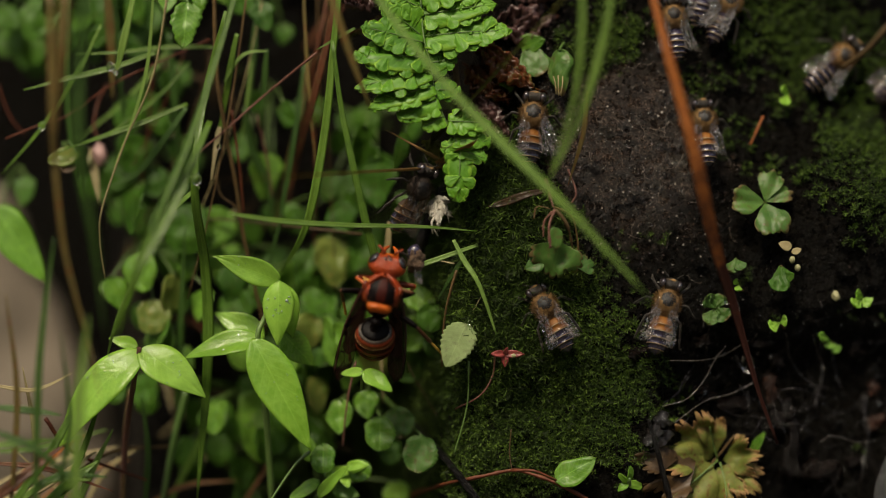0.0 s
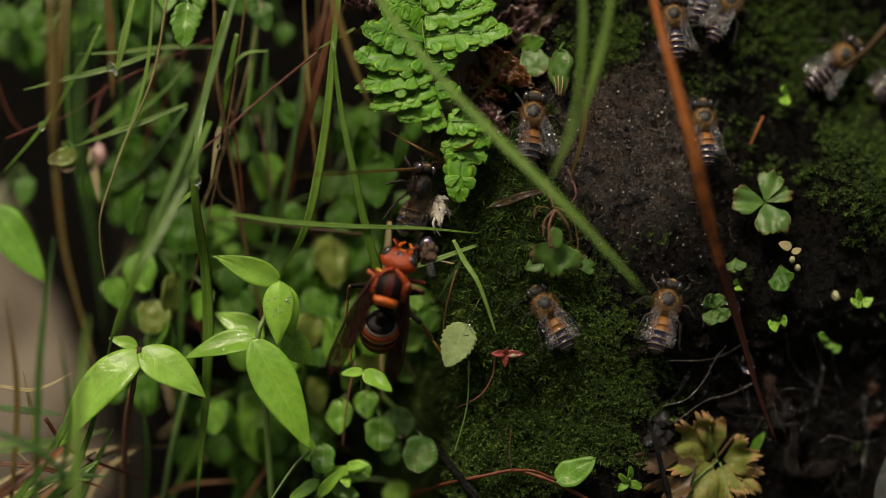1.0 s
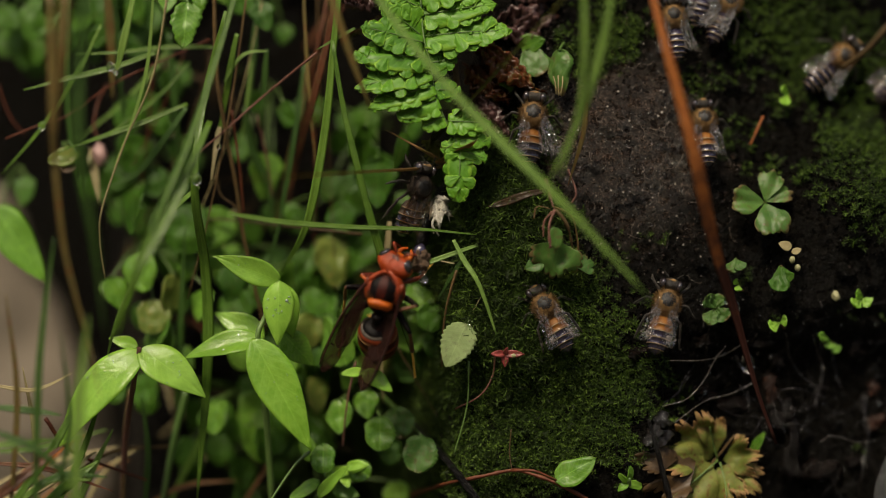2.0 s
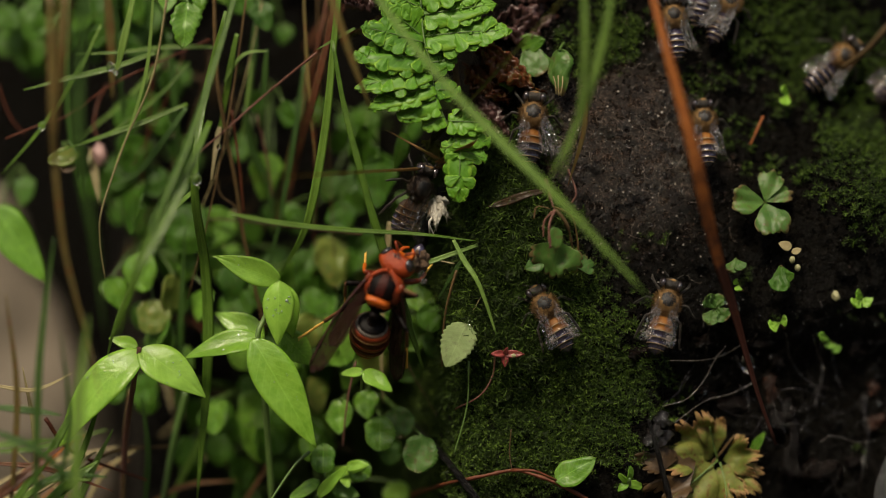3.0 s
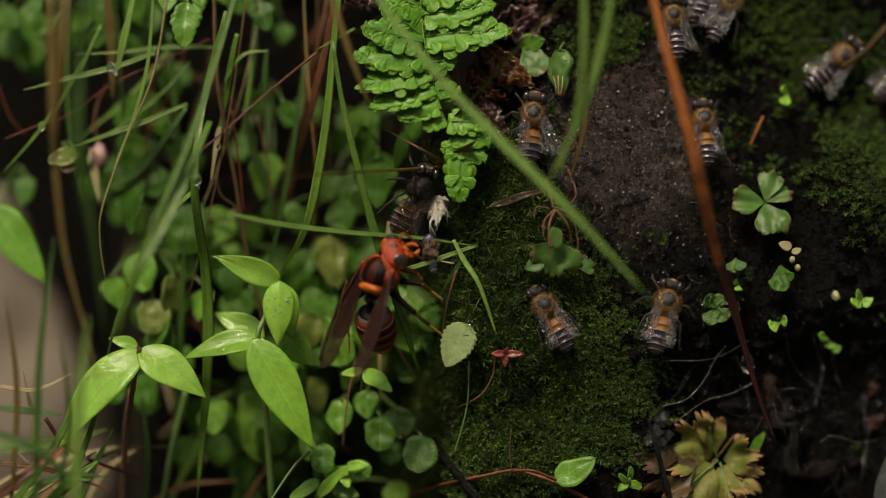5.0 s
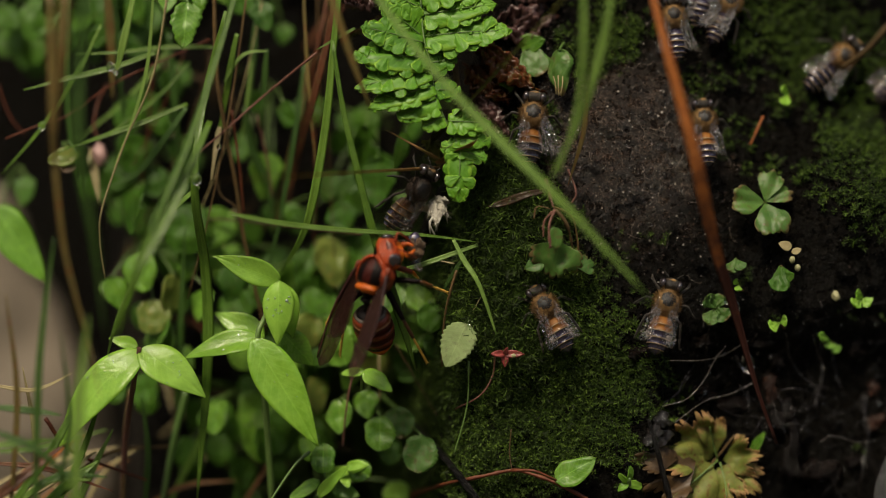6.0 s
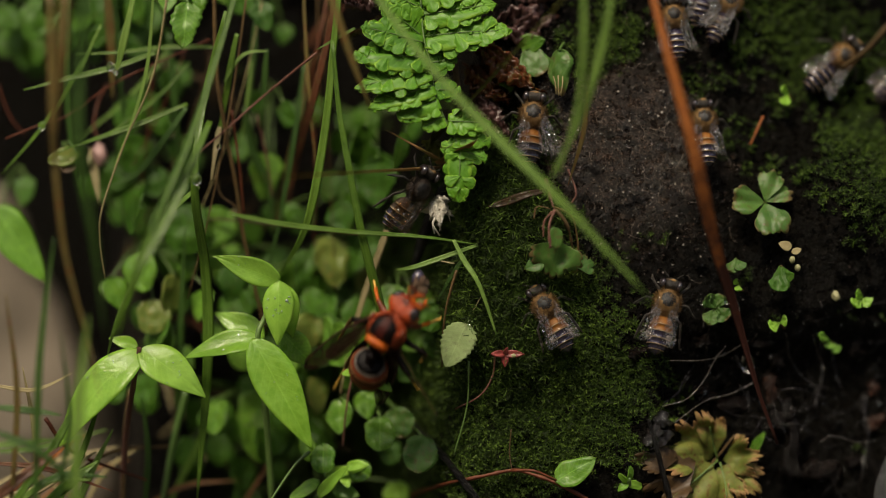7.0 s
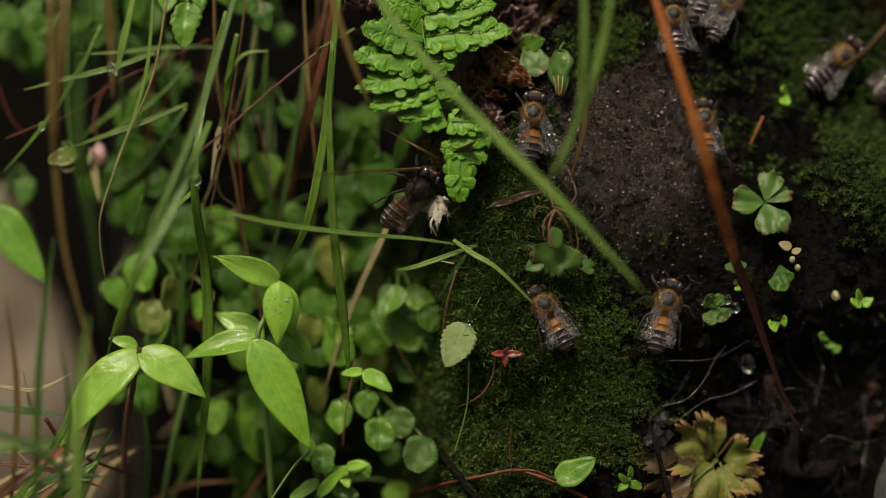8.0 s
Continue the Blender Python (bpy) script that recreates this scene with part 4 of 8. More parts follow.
for pts, w, mt in (([(-0.0812, 0.01, 0.7539), (-0.074, 0.01, 0.7602), (-0.0648, 0.01, 0.7664)], 16, ORANGE),
                   ([(-0.0812, 0.01, 0.7572), (-0.071, 0.01, 0.7613), (-0.0587, 0.01, 0.7643)], 12, STRAW),
                   ([(-0.074, 0.01, 0.7539), (-0.0658, 0.01, 0.7592), (-0.0566, 0.01, 0.7618)], 12, DRY_BROWN),
                   ([(-0.0812, 0.01, 0.7633), (-0.072, 0.01, 0.7643), (-0.0607, 0.01, 0.7674)], 12, GRASS),
                   ([(-0.0648, 0.01, 0.7539), (-0.0607, 0.01, 0.7602), (-0.0546, 0.01, 0.7643)], 10, STRAW),
                   ([(-0.0536, 0.01, 0.7539), (-0.0468, 0.014, 0.7568), (-0.0375, 0.014, 0.7578)], 10, DRY_BROWN),
                   ([(-0.0499, 0.014, 0.7535), (-0.0453, 0.014, 0.763), (-0.0425, 0.014, 0.7702)], 14, GRASS),
                   ([(-0.0365, 0.014, 0.7535), (-0.0324, 0.014, 0.7599), (-0.0314, 0.014, 0.764)], 9, DRY_BROWN)):
    grass(pts, 0.00010 * w, mt, "")
stalk([(-0.0559, 0.0060, 0.7748), (-0.0570, 0.0060, 0.7656), (-0.0574, 0.0060, 0.7535)], 0.00060, 0.00050, BROWN_STEM, "brown herb stalk in the hollow")
stalk([(-0.0464, 0.0100, 0.7745), (-0.0487, 0.0100, 0.7653), (-0.0510, 0.0100, 0.7531)], 0.00070, 0.00050, STEM, "green herb stalk in the hollow")
stalk([(-0.0235, -0.0020, 0.7643), (-0.0262, -0.0030, 0.7618), (-0.0305, -0.0040, 0.7555)], 0.00028, 0.00022, STEM, "pale green thin stalk")
stalk([(-0.0701, -0.0020, 0.7702), (-0.0654, -0.0000, 0.7641), (-0.0529, 0.0040, 0.7587)], 0.00040, 0.00025, RED_STEM, "red-brown stalk before pale stone")
stalk([(-0.0671, -0.0020, 0.7593), (-0.0589, 0.0040, 0.7638), (-0.0495, 0.0100, 0.7643)], 0.00030, 0.00025, BROWN_STEM, "brown stalk before pale stone")


# ---- herbs with leaves ----
def herb(name, root, leaves, mat, label, category="plant", group="", stem_mat=None, stem_r=0.00025, shape="round", teeth=0, tilt=1.0, **kw):
    """A small plant: each leaf (base, tip, width) hangs on a petiole from the root."""
    ob = thing(name, root, label, category, group)
    for k, (b, tp, w) in enumerate(leaves):
        b, tp = Vector(b), Vector(tp)
        mid = (Vector(root) + b) / 2 + Vector((0, -0.001, 0.001))
        part("stem", tube([root, mid, b + (tp - b) * 0.04], stem_r * 1.2, stem_r * 0.8, n=8, sides=5), stem_mat or STEM, ob)
        m = mat[k % len(mat)] if isinstance(mat, (list, tuple)) else mat
        # leaves far back mostly take the darker copy, which paints in shade
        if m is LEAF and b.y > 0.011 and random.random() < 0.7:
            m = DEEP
        form = random.choice(("round", "round", "ovate")) if shape == "round" else shape
        kw.setdefault("cup", 0.12)
        bm = leaf(b, tp, w * random.uniform(0.8, 1.02), form, roll=tilt * random.uniform(-34, 34), curl=tilt * random.uniform(0.0, 0.5), seed=k + b.x * 90, teeth=teeth, nl=32 if teeth else 14, face=(tilt * random.gauss(0, 0.45), -1, 0.35 + tilt * random.gauss(0, 0.4)), wobble=0.3, ripple=kw.pop("ripple", 0.08), **kw)
        part("leaf", thicken(bm, 0.00012), m, ob)
    return ob


ROUND = "small round-leaved green herb rooted in the hollow"


def rounds(root, spots, mat=None, group="round-leaved herbs", label=ROUND, **kw):
    """spots: (centre, diameter, angle in degrees by which the tip leans from straight down)."""
    leaves = []
    for c, size, lean in spots:
        c = Vector(c)
        d = Vector((math.sin(radians(lean)), -0.25, -math.cos(radians(lean)))).normalized()
        size *= 1.15
        leaves.append((c - d * size / 2, c + d * size / 2, size * 0.98))
    kw.setdefault("teeth", 7)
    kw.setdefault("bite", 0.10)
    return herb("round_leaved_herb", root, leaves, mat or [DEEP, LEAF, DEEP], label, "plant", group, **kw)


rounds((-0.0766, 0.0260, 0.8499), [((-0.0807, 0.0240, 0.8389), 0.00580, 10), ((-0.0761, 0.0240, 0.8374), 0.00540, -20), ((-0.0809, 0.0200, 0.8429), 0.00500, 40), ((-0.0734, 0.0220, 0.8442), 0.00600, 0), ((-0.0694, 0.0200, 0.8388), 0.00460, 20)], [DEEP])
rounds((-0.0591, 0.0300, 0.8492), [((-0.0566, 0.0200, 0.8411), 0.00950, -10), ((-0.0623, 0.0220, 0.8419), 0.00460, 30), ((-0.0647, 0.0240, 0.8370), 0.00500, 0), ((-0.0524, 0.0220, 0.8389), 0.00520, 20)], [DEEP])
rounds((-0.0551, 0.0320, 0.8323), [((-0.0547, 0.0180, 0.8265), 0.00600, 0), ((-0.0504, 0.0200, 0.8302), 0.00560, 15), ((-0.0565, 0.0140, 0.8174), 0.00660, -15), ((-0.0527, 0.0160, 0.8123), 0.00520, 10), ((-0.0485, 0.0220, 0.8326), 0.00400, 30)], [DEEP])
rounds((-0.0527, 0.0300, 0.8118), [((-0.0560, 0.0100, 0.8073), 0.00820, -10), ((-0.0468, 0.0100, 0.8038), 0.00820, 12), ((-0.0506, 0.0200, 0.7980), 0.00500, 0), ((-0.0550, 0.0240, 0.8001), 0.00460, -30)])
rounds((-0.0331, 0.0240, 0.8496), [((-0.0324, 0.0080, 0.8420), 0.00500, 20), ((-0.0364, 0.0120, 0.8457), 0.00520, -20), ((-0.0299, 0.0240, 0.8402), 0.00360, 0)])
rounds((-0.0325, 0.0300, 0.8311), [((-0.0283, 0.0120, 0.8245), 0.00440, 20), ((-0.0324, 0.0140, 0.8135), 0.00760, 0), ((-0.0372, 0.0220, 0.8190), 0.00500, -20), ((-0.0345, 0.0220, 0.8274), 0.00380, -20), ((-0.0307, 0.0200, 0.8064), 0.00520, 10)])
rounds((-0.0132, 0.0300, 0.8257), [((-0.0146, 0.0120, 0.8188), 0.00660, -10), ((-0.0117, 0.0100, 0.8118), 0.00820, 0), ((-0.0183, 0.0120, 0.8056), 0.00540, 10), ((-0.0208, 0.0200, 0.8116), 0.00480, -20), ((-0.0193, 0.0220, 0.8200), 0.00420, -20), ((-0.0142, 0.0200, 0.8231), 0.00600, 20)])
rounds((-0.0805, 0.0300, 0.8151), [((-0.0775, 0.0200, 0.8106), 0.00500, -10), ((-0.0815, 0.0220, 0.8060), 0.00400, 20)])
rounds((-0.0208, 0.0320, 0.8023), [((-0.0201, 0.0120, 0.7978), 0.00840, 10), ((-0.0149, 0.0140, 0.7995), 0.00640, -20), ((-0.0134, 0.0180, 0.7939), 0.00560, 0), ((-0.0233, 0.0180, 0.7918), 0.00560, 0)], [YELLOW, LEAF])
rounds((-0.0197, 0.0320, 0.7915), [((-0.0219, 0.0100, 0.7835), 0.00860, -10), ((-0.0148, 0.0120, 0.7876), 0.00700, 10), ((-0.0274, 0.0160, 0.7877), 0.00600, -10), ((-0.0183, 0.0180, 0.7897), 0.00560, 20), ((-0.0164, 0.0160, 0.7815), 0.00600, 0), ((-0.0247, 0.0140, 0.7786), 0.00560, 10)])
rounds((-0.0089, 0.0280, 0.7969), [((-0.0095, 0.0060, 0.7908), 0.00560, -30), ((-0.0042, 0.0050, 0.7912), 0.00520, 40), ((-0.0022, 0.0030, 0.7878), 0.00460, 0), ((-0.0102, 0.0090, 0.7860), 0.00660, 10), ((-0.0057, 0.0090, 0.7848), 0.00580, -10), ((0.0028, 0.0040, 0.7892), 0.00460, 40)], [LEAF, LEAF, DEEP], teeth=9, bite=0.10, tilt=0.4)
rounds((-0.0335, 0.0300, 0.7724), [((-0.0323, 0.0100, 0.7647), 0.00560, 10), ((-0.0379, 0.0180, 0.7668), 0.00460, 0), ((-0.0413, 0.0120, 0.7697), 0.00600, 0), ((-0.0538, 0.0100, 0.7739), 0.00660, 10), ((-0.0359, 0.0200, 0.7740), 0.00540, -10), ((-0.0307, 0.0200, 0.7594), 0.00400, 0)])
rounds((-0.0142, 0.0260, 0.7736), [((-0.0184, 0.0040, 0.7700), 0.00560, 0), ((-0.0112, 0.0020, 0.7672), 0.00540, 0), ((-0.0078, 0.0040, 0.7690), 0.00500, 20), ((-0.0136, 0.0060, 0.7721), 0.00460, 0), ((-0.0095, 0.0120, 0.7630), 0.00400, 0), ((-0.0042, -0.0000, 0.7637), 0.00600, -10)], [LEAF, LEAF, CLOVER], label="round scallop-edged green leaves low on the bank", teeth=9, bite=0.13, tilt=0.3)
rounds((-0.0213, 0.0200, 0.7562), [((-0.0212, -0.0000, 0.7629), 0.00460, 0), ((-0.0241, 0.0030, 0.7644), 0.00400, 20), ((-0.0148, 0.0010, 0.7608), 0.00380, 60), ((-0.0085, 0.0140, 0.7551), 0.00460, 0)], [LEAF, BRIGHT], tilt=0.4)
rounds((-0.0485, 0.0300, 0.7873), [((-0.0510, 0.0080, 0.7846), 0.00580, -20), ((-0.0483, 0.0180, 0.7793), 0.00520, 0), ((-0.0608, 0.0180, 0.7741), 0.00460, 20), ((-0.0658, 0.0240, 0.8117), 0.00400, 0)])
herb("toothed_herb", (-0.0468, 0.0140, 0.8486), [((-0.0452, -0.0000, 0.8437), (-0.0458, -0.0020, 0.8355), 0.00660), ((-0.0488, 0.0040, 0.8475), (-0.0494, 0.0020, 0.8421), 0.00460), ((-0.0433, 0.0040, 0.8475), (-0.0435, 0.0030, 0.8420), 0.00400)], LEAF, "bright green herb with toothed leaves hanging", teeth=6, bite=0.15, shape="ovate", tilt=0.3)
rounds((-0.0098, 0.0220, 0.7793), [((-0.0065, 0.0130, 0.7788), 0.00560, 10), ((-0.0126, 0.0140, 0.7797), 0.00540, -20), ((-0.0014, 0.0060, 0.7829), 0.00440, 10)], [DEEP, YELLOW, DEEP])
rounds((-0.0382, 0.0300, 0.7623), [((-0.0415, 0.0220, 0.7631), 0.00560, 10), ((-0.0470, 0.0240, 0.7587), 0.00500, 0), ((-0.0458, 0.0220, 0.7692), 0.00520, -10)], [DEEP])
rounds((-0.0548, 0.0200, 0.8011), [((-0.0544, 0.0080, 0.7958), 0.00640, 10), ((-0.0490, 0.0090, 0.7919), 0.00600, -10), ((-0.0592, 0.0100, 0.7919), 0.00560, 20), ((-0.0466, 0.0120, 0.7970), 0.00500, 0), ((-0.0523, 0.0080, 0.7879), 0.00560, 0), ((-0.0434, 0.0100, 0.7899), 0.00540, -20)], [LEAF, YELLOW, LEAF])
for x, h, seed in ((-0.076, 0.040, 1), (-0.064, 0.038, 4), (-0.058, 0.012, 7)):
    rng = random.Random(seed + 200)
    rounds((x, 0.042, EYE_HEIGHT + h), [((x + rng.gauss(0, 0.004), rng.uniform(0.020, 0.034), EYE_HEIGHT + h + rng.gauss(0, 0.004)), rng.uniform(0.005, 0.008), rng.uniform(-50, 50)) for _ in range(6)], [DEEP], label="small shade-coloured round-leaved herb deep in the hollow")
# dim herbs deep in the hollow, most leaves in the shade-darkened colour
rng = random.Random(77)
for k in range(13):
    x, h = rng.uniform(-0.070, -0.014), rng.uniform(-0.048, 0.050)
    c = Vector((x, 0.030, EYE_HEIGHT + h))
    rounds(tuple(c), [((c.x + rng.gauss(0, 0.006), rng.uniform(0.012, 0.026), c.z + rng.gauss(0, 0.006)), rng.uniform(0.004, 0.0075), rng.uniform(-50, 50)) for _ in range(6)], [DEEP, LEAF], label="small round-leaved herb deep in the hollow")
rounds((-0.0235, 0.0220, 0.7791), [((-0.0186, 0.0060, 0.7829), 0.00700, 20), ((-0.0243, 0.0080, 0.7848), 0.00640, -20), ((-0.0290, 0.0100, 0.7786), 0.00600, 10), ((-0.0167, 0.0080, 0.7777), 0.00520, -10), ((-0.0229, 0.0100, 0.7735), 0.00600, 0), ((-0.0131, 0.0080, 0.7838), 0.00600, 30)], [LEAF, YELLOW, LEAF])
rounds((-0.0352, 0.0240, 0.7917), [((-0.0384, 0.0120, 0.7939), 0.00560, 0), ((-0.0419, 0.0160, 0.7991), 0.00500, 20), ((-0.0252, 0.0140, 0.7970), 0.00500, -10), ((-0.0230, 0.0120, 0.7898), 0.00600, 30), ((-0.0364, 0.0120, 0.7816), 0.00600, 0)])
rounds((-0.0378, 0.03, 0.7937), [((-0.0375, 0.012, 0.789), 0.00639, 10), ((-0.0325, 0.016, 0.7825), 0.00515, -20), ((-0.042, 0.018, 0.7835), 0.00453, 20), ((-0.0297, 0.02, 0.7897), 0.00494, 0)], [LEAF, DEEP])
rounds((-0.0517, 0.03, 0.7873), [((-0.051, 0.01, 0.7837), 0.00597, -10), ((-0.0483, 0.016, 0.7908), 0.00474, 20), ((-0.0558, 0.02, 0.7876), 0.00433, 0)], [LEAF, DEEP])
rounds((-0.0207, 0.03, 0.7884), [((-0.0211, 0.008, 0.7838), 0.00721, 10), ((-0.0245, 0.012, 0.7796), 0.00515, -15), ((-0.0169, 0.014, 0.7877), 0.00453, 20)], [LEAF])
rounds((-0.0378, 0.03, 0.7724), [((-0.0409, 0.01, 0.7696), 0.00577, -10), ((-0.0328, 0.012, 0.7642), 0.00515, 10), ((-0.0537, 0.012, 0.7732), 0.00556, 0), ((-0.0293, 0.014, 0.7692), 0.00515, 0), ((-0.0367, 0.016, 0.7591), 0.00577, 15), ((-0.0472, 0.018, 0.7626), 0.00494, -20)], [LEAF, DEEP, LEAF])
# single leaves that stand out
PALE_HERB = thing("pale_leaved_herb", (0.0068, 0.0020, 0.7884), "pale dusty green toothed leaf on a thin stalk", "plant")
part("stem", tube([(0.0068, 0.0020, 0.7884), (0.0062, -0.0030, 0.7882), (0.0043, -0.0055, 0.7865)], 0.00022, 0.00016, n=8), STEM, PALE_HERB)
part("leaf", thicken(leaf((0.0041, -0.0055, 0.7870), (0.0006, -0.0075, 0.7796), 0.00640, "ovate", teeth=9, bite=0.12, nl=48, nw=10, cup=0.06, curl=0.12), 0.00015), PALE, PALE_HERB)
herb("two_leaved_seedling", (0.0083, 0.0040, 0.7799), [((0.0074, -0.0010, 0.7813), (0.0078, -0.0020, 0.7854), 0.00340), ((0.0132, 0.0030, 0.7820), (0.0101, 0.0010, 0.7871), 0.00480)], [LEAF, PALE], "seedling with one round green and one yellowed leaf")
herb("small_twin_leaf", (-0.0144, -0.0000, 0.7751), [((-0.0139, -0.0080, 0.7788), (-0.0176, -0.0090, 0.7783), 0.00240), ((-0.0139, -0.0080, 0.7788), (-0.0088, -0.0090, 0.7754), 0.00340)], BRIGHT, "two small bright green leaves on a thin stalk", shape="ovate", tilt=0.3)
herb("narrow_leaf_herb", (-0.0061, 0.0160, 0.8229), [((-0.0067, 0.0060, 0.8212), (-0.0083, 0.0040, 0.8144), 0.00340)], LEAF, "narrow green leaf hanging in the hollow", shape="ovate")
herb("low_leaf_herb", (-0.0227, 0.0060, 0.7545), [((-0.0224, -0.0000, 0.7561), (-0.0170, -0.0040, 0.7620), 0.00280), ((-0.0172, -0.0000, 0.7615), (-0.0133, -0.0020, 0.7621), 0.00200)], BRIGHT, "low bright green herb with narrow leaves", shape="ovate", tilt=0.5)
herb("long_leaf_herb", (-0.0860, 0.0180, 0.8110), [((-0.0819, 0.012, 0.8078), (-0.0718, 0.01, 0.794), 0.0092)], MID_LEAF, "broad green lance leaf before pale stone", shape="lance", tilt=0.1)
herb("creeping_vine", (0.0120, -0.0054, 0.7612), [((0.0195, -0.0062, 0.7595), (0.0266, -0.0066, 0.7635), 0.00460)], LEAF, "green pointed leaf on a red creeping stem", shape="ovate", stem_mat=RED_STEM, cup=0.05, tilt=0.3)
stalk([(-0.0064, 0.0166, 0.7547), (0.0006, -0.0002, 0.7585), (0.0065, -0.0044, 0.7601), (0.0120, -0.0044, 0.7612), (0.0150, -0.0042, 0.7607), (0.0199, -0.0054, 0.7590), (0.0265, -0.0048, 0.7556)], 0.00036, 0.00032, RED_STEM, "red creeping vine stem on moss", n=36, knot=0.6)
stalk([(0.0120, -0.0031, 0.7683), (0.0117, -0.0031, 0.7643), (0.0121, -0.0039, 0.7611)], 0.00012, 0.00010, BROWN_STEM, "thin brown rootlet on wet moss")
herb("tiny_herb", (0.0327, -0.0052, 0.7584), [((0.0324, -0.0057, 0.7594), (0.0331, -0.0062, 0.7620), 0.00180), ((0.0324, -0.0055, 0.7591), (0.0350, -0.0047, 0.7583), 0.00180), ((0.0324, -0.0055, 0.7591), (0.0304, -0.0054, 0.7578), 0.00180), ((0.0324, -0.0055, 0.7591), (0.0307, -0.0061, 0.7606), 0.00160)], [LEAF, BRIGHT], "tiny green herb with four small leaves")
herb("small_pointed_herb", (0.0566, 0.0043, 0.7627), [((0.0551, 0.0043, 0.7629), (0.0570, 0.0030, 0.7675), 0.00260)], LEAF, "small pointed green leaf among roots", shape="ovate")

herb("low_sprig", (-0.0223, 0.01, 0.7541), [((-0.0213, 0.003, 0.7596), (-0.014, 0.0, 0.7615), 0.0024), ((-0.0219, 0.002, 0.7589), (-0.0271, -0.001, 0.7558), 0.003), ((-0.0226, 0.004, 0.7632), (-0.0192, 0.001, 0.7604), 0.003), ((-0.0198, 0.004, 0.7575), (-0.0149, 0.002, 0.7561), 0.003), ((-0.0179, 0.003, 0.7606), (-0.0168, 0.0, 0.7577), 0.0024), ((-0.0239, 0.006, 0.764), (-0.0256, 0.004, 0.7668), 0.0028)], [BRIGHT, LEAF], "low bright green sprig with small pointed leaves", shape="ovate", tilt=0.4)
# ---- the young bamboo-like herb with bright lance leaves ----
YOUNG = thing("young_herb", (-0.0306, 0.0060, 0.7535), "young herb with bright wet lance-shaped leaves", "plant")
part("stem", tube([(-0.0285, -0.0042, 0.7942), (-0.0312, -0.0035, 0.7882), (-0.0325, -0.0042, 0.7838), (-0.0314, -0.0000, 0.7721), (-0.0306, 0.0060, 0.7535)], 0.00040, 0.00060, n=24, sides=8), STEM, YOUNG)


def lance(parent, b, tp, w, mat=None, **kw):
    bm = leaf(b, tp, w, "lance", nl=24, nw=10, **kw)
    return part("leaf", thicken(bm, 0.00018), mat or BRIGHT, parent, at=b)


lance(YOUNG, (-0.0284, -0.0049, 0.7943), (-0.0398, -0.0070, 0.7988), 0.00520, curl=0.25, cup=0.2, roll=-25, face=(0, -1, 0.6))
lance(YOUNG, (-0.0286, -0.0063, 0.7946), (-0.0288, -0.0084, 0.7836), 0.00620, curl=0.35, cup=-0.3)
lance(YOUNG, (-0.0284, -0.0028, 0.7939), (-0.0265, -0.0014, 0.7842), 0.00540, curl=0.3)
lance(YOUNG, (-0.0318, -0.0049, 0.7845), (-0.0454, -0.0056, 0.7819), 0.00560, curl=0.3, cup=0.25, roll=20)
nodding = lance(YOUNG, (-0.0332, -0.0063, 0.7845), (-0.0229, -0.0098, 0.7653), 0.00860, curl=0.18, cup=0.1)
lance(YOUNG, (-0.0315, -0.0014, 0.7845), (-0.0407, 0.0010, 0.7889), 0.00520, curl=0.2)
lance(YOUNG, (-0.0284, -0.0007, 0.7851), (-0.0229, 0.0010, 0.7793), 0.00580, LEAF)
SIDE = thing("side_herb", (-0.0578, 0.0080, 0.7528), "wet young herb with two drooping lance leaves", "plant")
part("stem", tube([(-0.0532, -0.0042, 0.7827), (-0.0545, -0.0021, 0.7762), (-0.0567, 0.0040, 0.7658), (-0.0578, 0.0080, 0.7528)], 0.00040, 0.00060, n=24, sides=8), PINK_STEM, SIDE)
lance(SIDE, (-0.0530, -0.0049, 0.7829), (-0.0687, -0.0084, 0.7669), 0.00840, curl=0.55, cup=0.12, roll=15)
lance(SIDE, (-0.0533, -0.0042, 0.7826), (-0.0413, -0.0070, 0.7751), 0.00780, curl=0.3, cup=0.1, roll=-15)
lance(SIDE, (-0.0537, -0.0028, 0.7830), (-0.0588, -0.0028, 0.7844), 0.00260, curl=0.2)


def drops(parent, centre, n, spread, r, seed):
    """Water beads sitting on the leaves of a plant."""
    trees = []
    for ob in bpy.data.objects:
        if ob.parent == parent and ob.name.startswith("leaf"):
            at = HOME[ob.name]
            trees.append(BVHTree.FromPolygons([v.co + at for v in ob.data.vertices], [tuple(p.vertices) for p in ob.data.polygons]))
    rng = random.Random(seed)
    for _ in range(n):
        c = Vector(centre) + Vector((rng.uniform(-1, 1) * spread, 0, rng.uniform(-1, 1) * spread))
        hits = [hit[0] for hit in (tree.ray_cast(Vector((c.x, -0.2, c.z)), Vector((0, 1, 0))) for tree in trees) if hit[0]]
        if hits:
            c = min(hits, key=lambda p: p.y)
            size = r * rng.uniform(0.45, 1.1)
            part("water_drop", ball(size, c, (1, 0.6, 1), 2), BEAD, parent, at=c)


drops(SIDE, (-0.0630, -0.0098, 0.7784), 7, 0.00180, 0.00030, 1)
drops(YOUNG, (-0.0288, -0.0090, 0.7898), 14, 0.00200, 0.00036, 2)
drops(YOUNG, (-0.0373, -0.0070, 0.7838), 5, 0.00180, 0.00026, 4)
drops(YOUNG, (-0.0278, -0.0100, 0.7766), 7, 0.00300, 0.00024, 5)
drops(SIDE, (-0.0471, -0.0070, 0.7789), 6, 0.00220, 0.00026, 6)
drops(SIDE, (-0.0572, -0.0090, 0.7815), 5, 0.00160, 0.00022, 7)
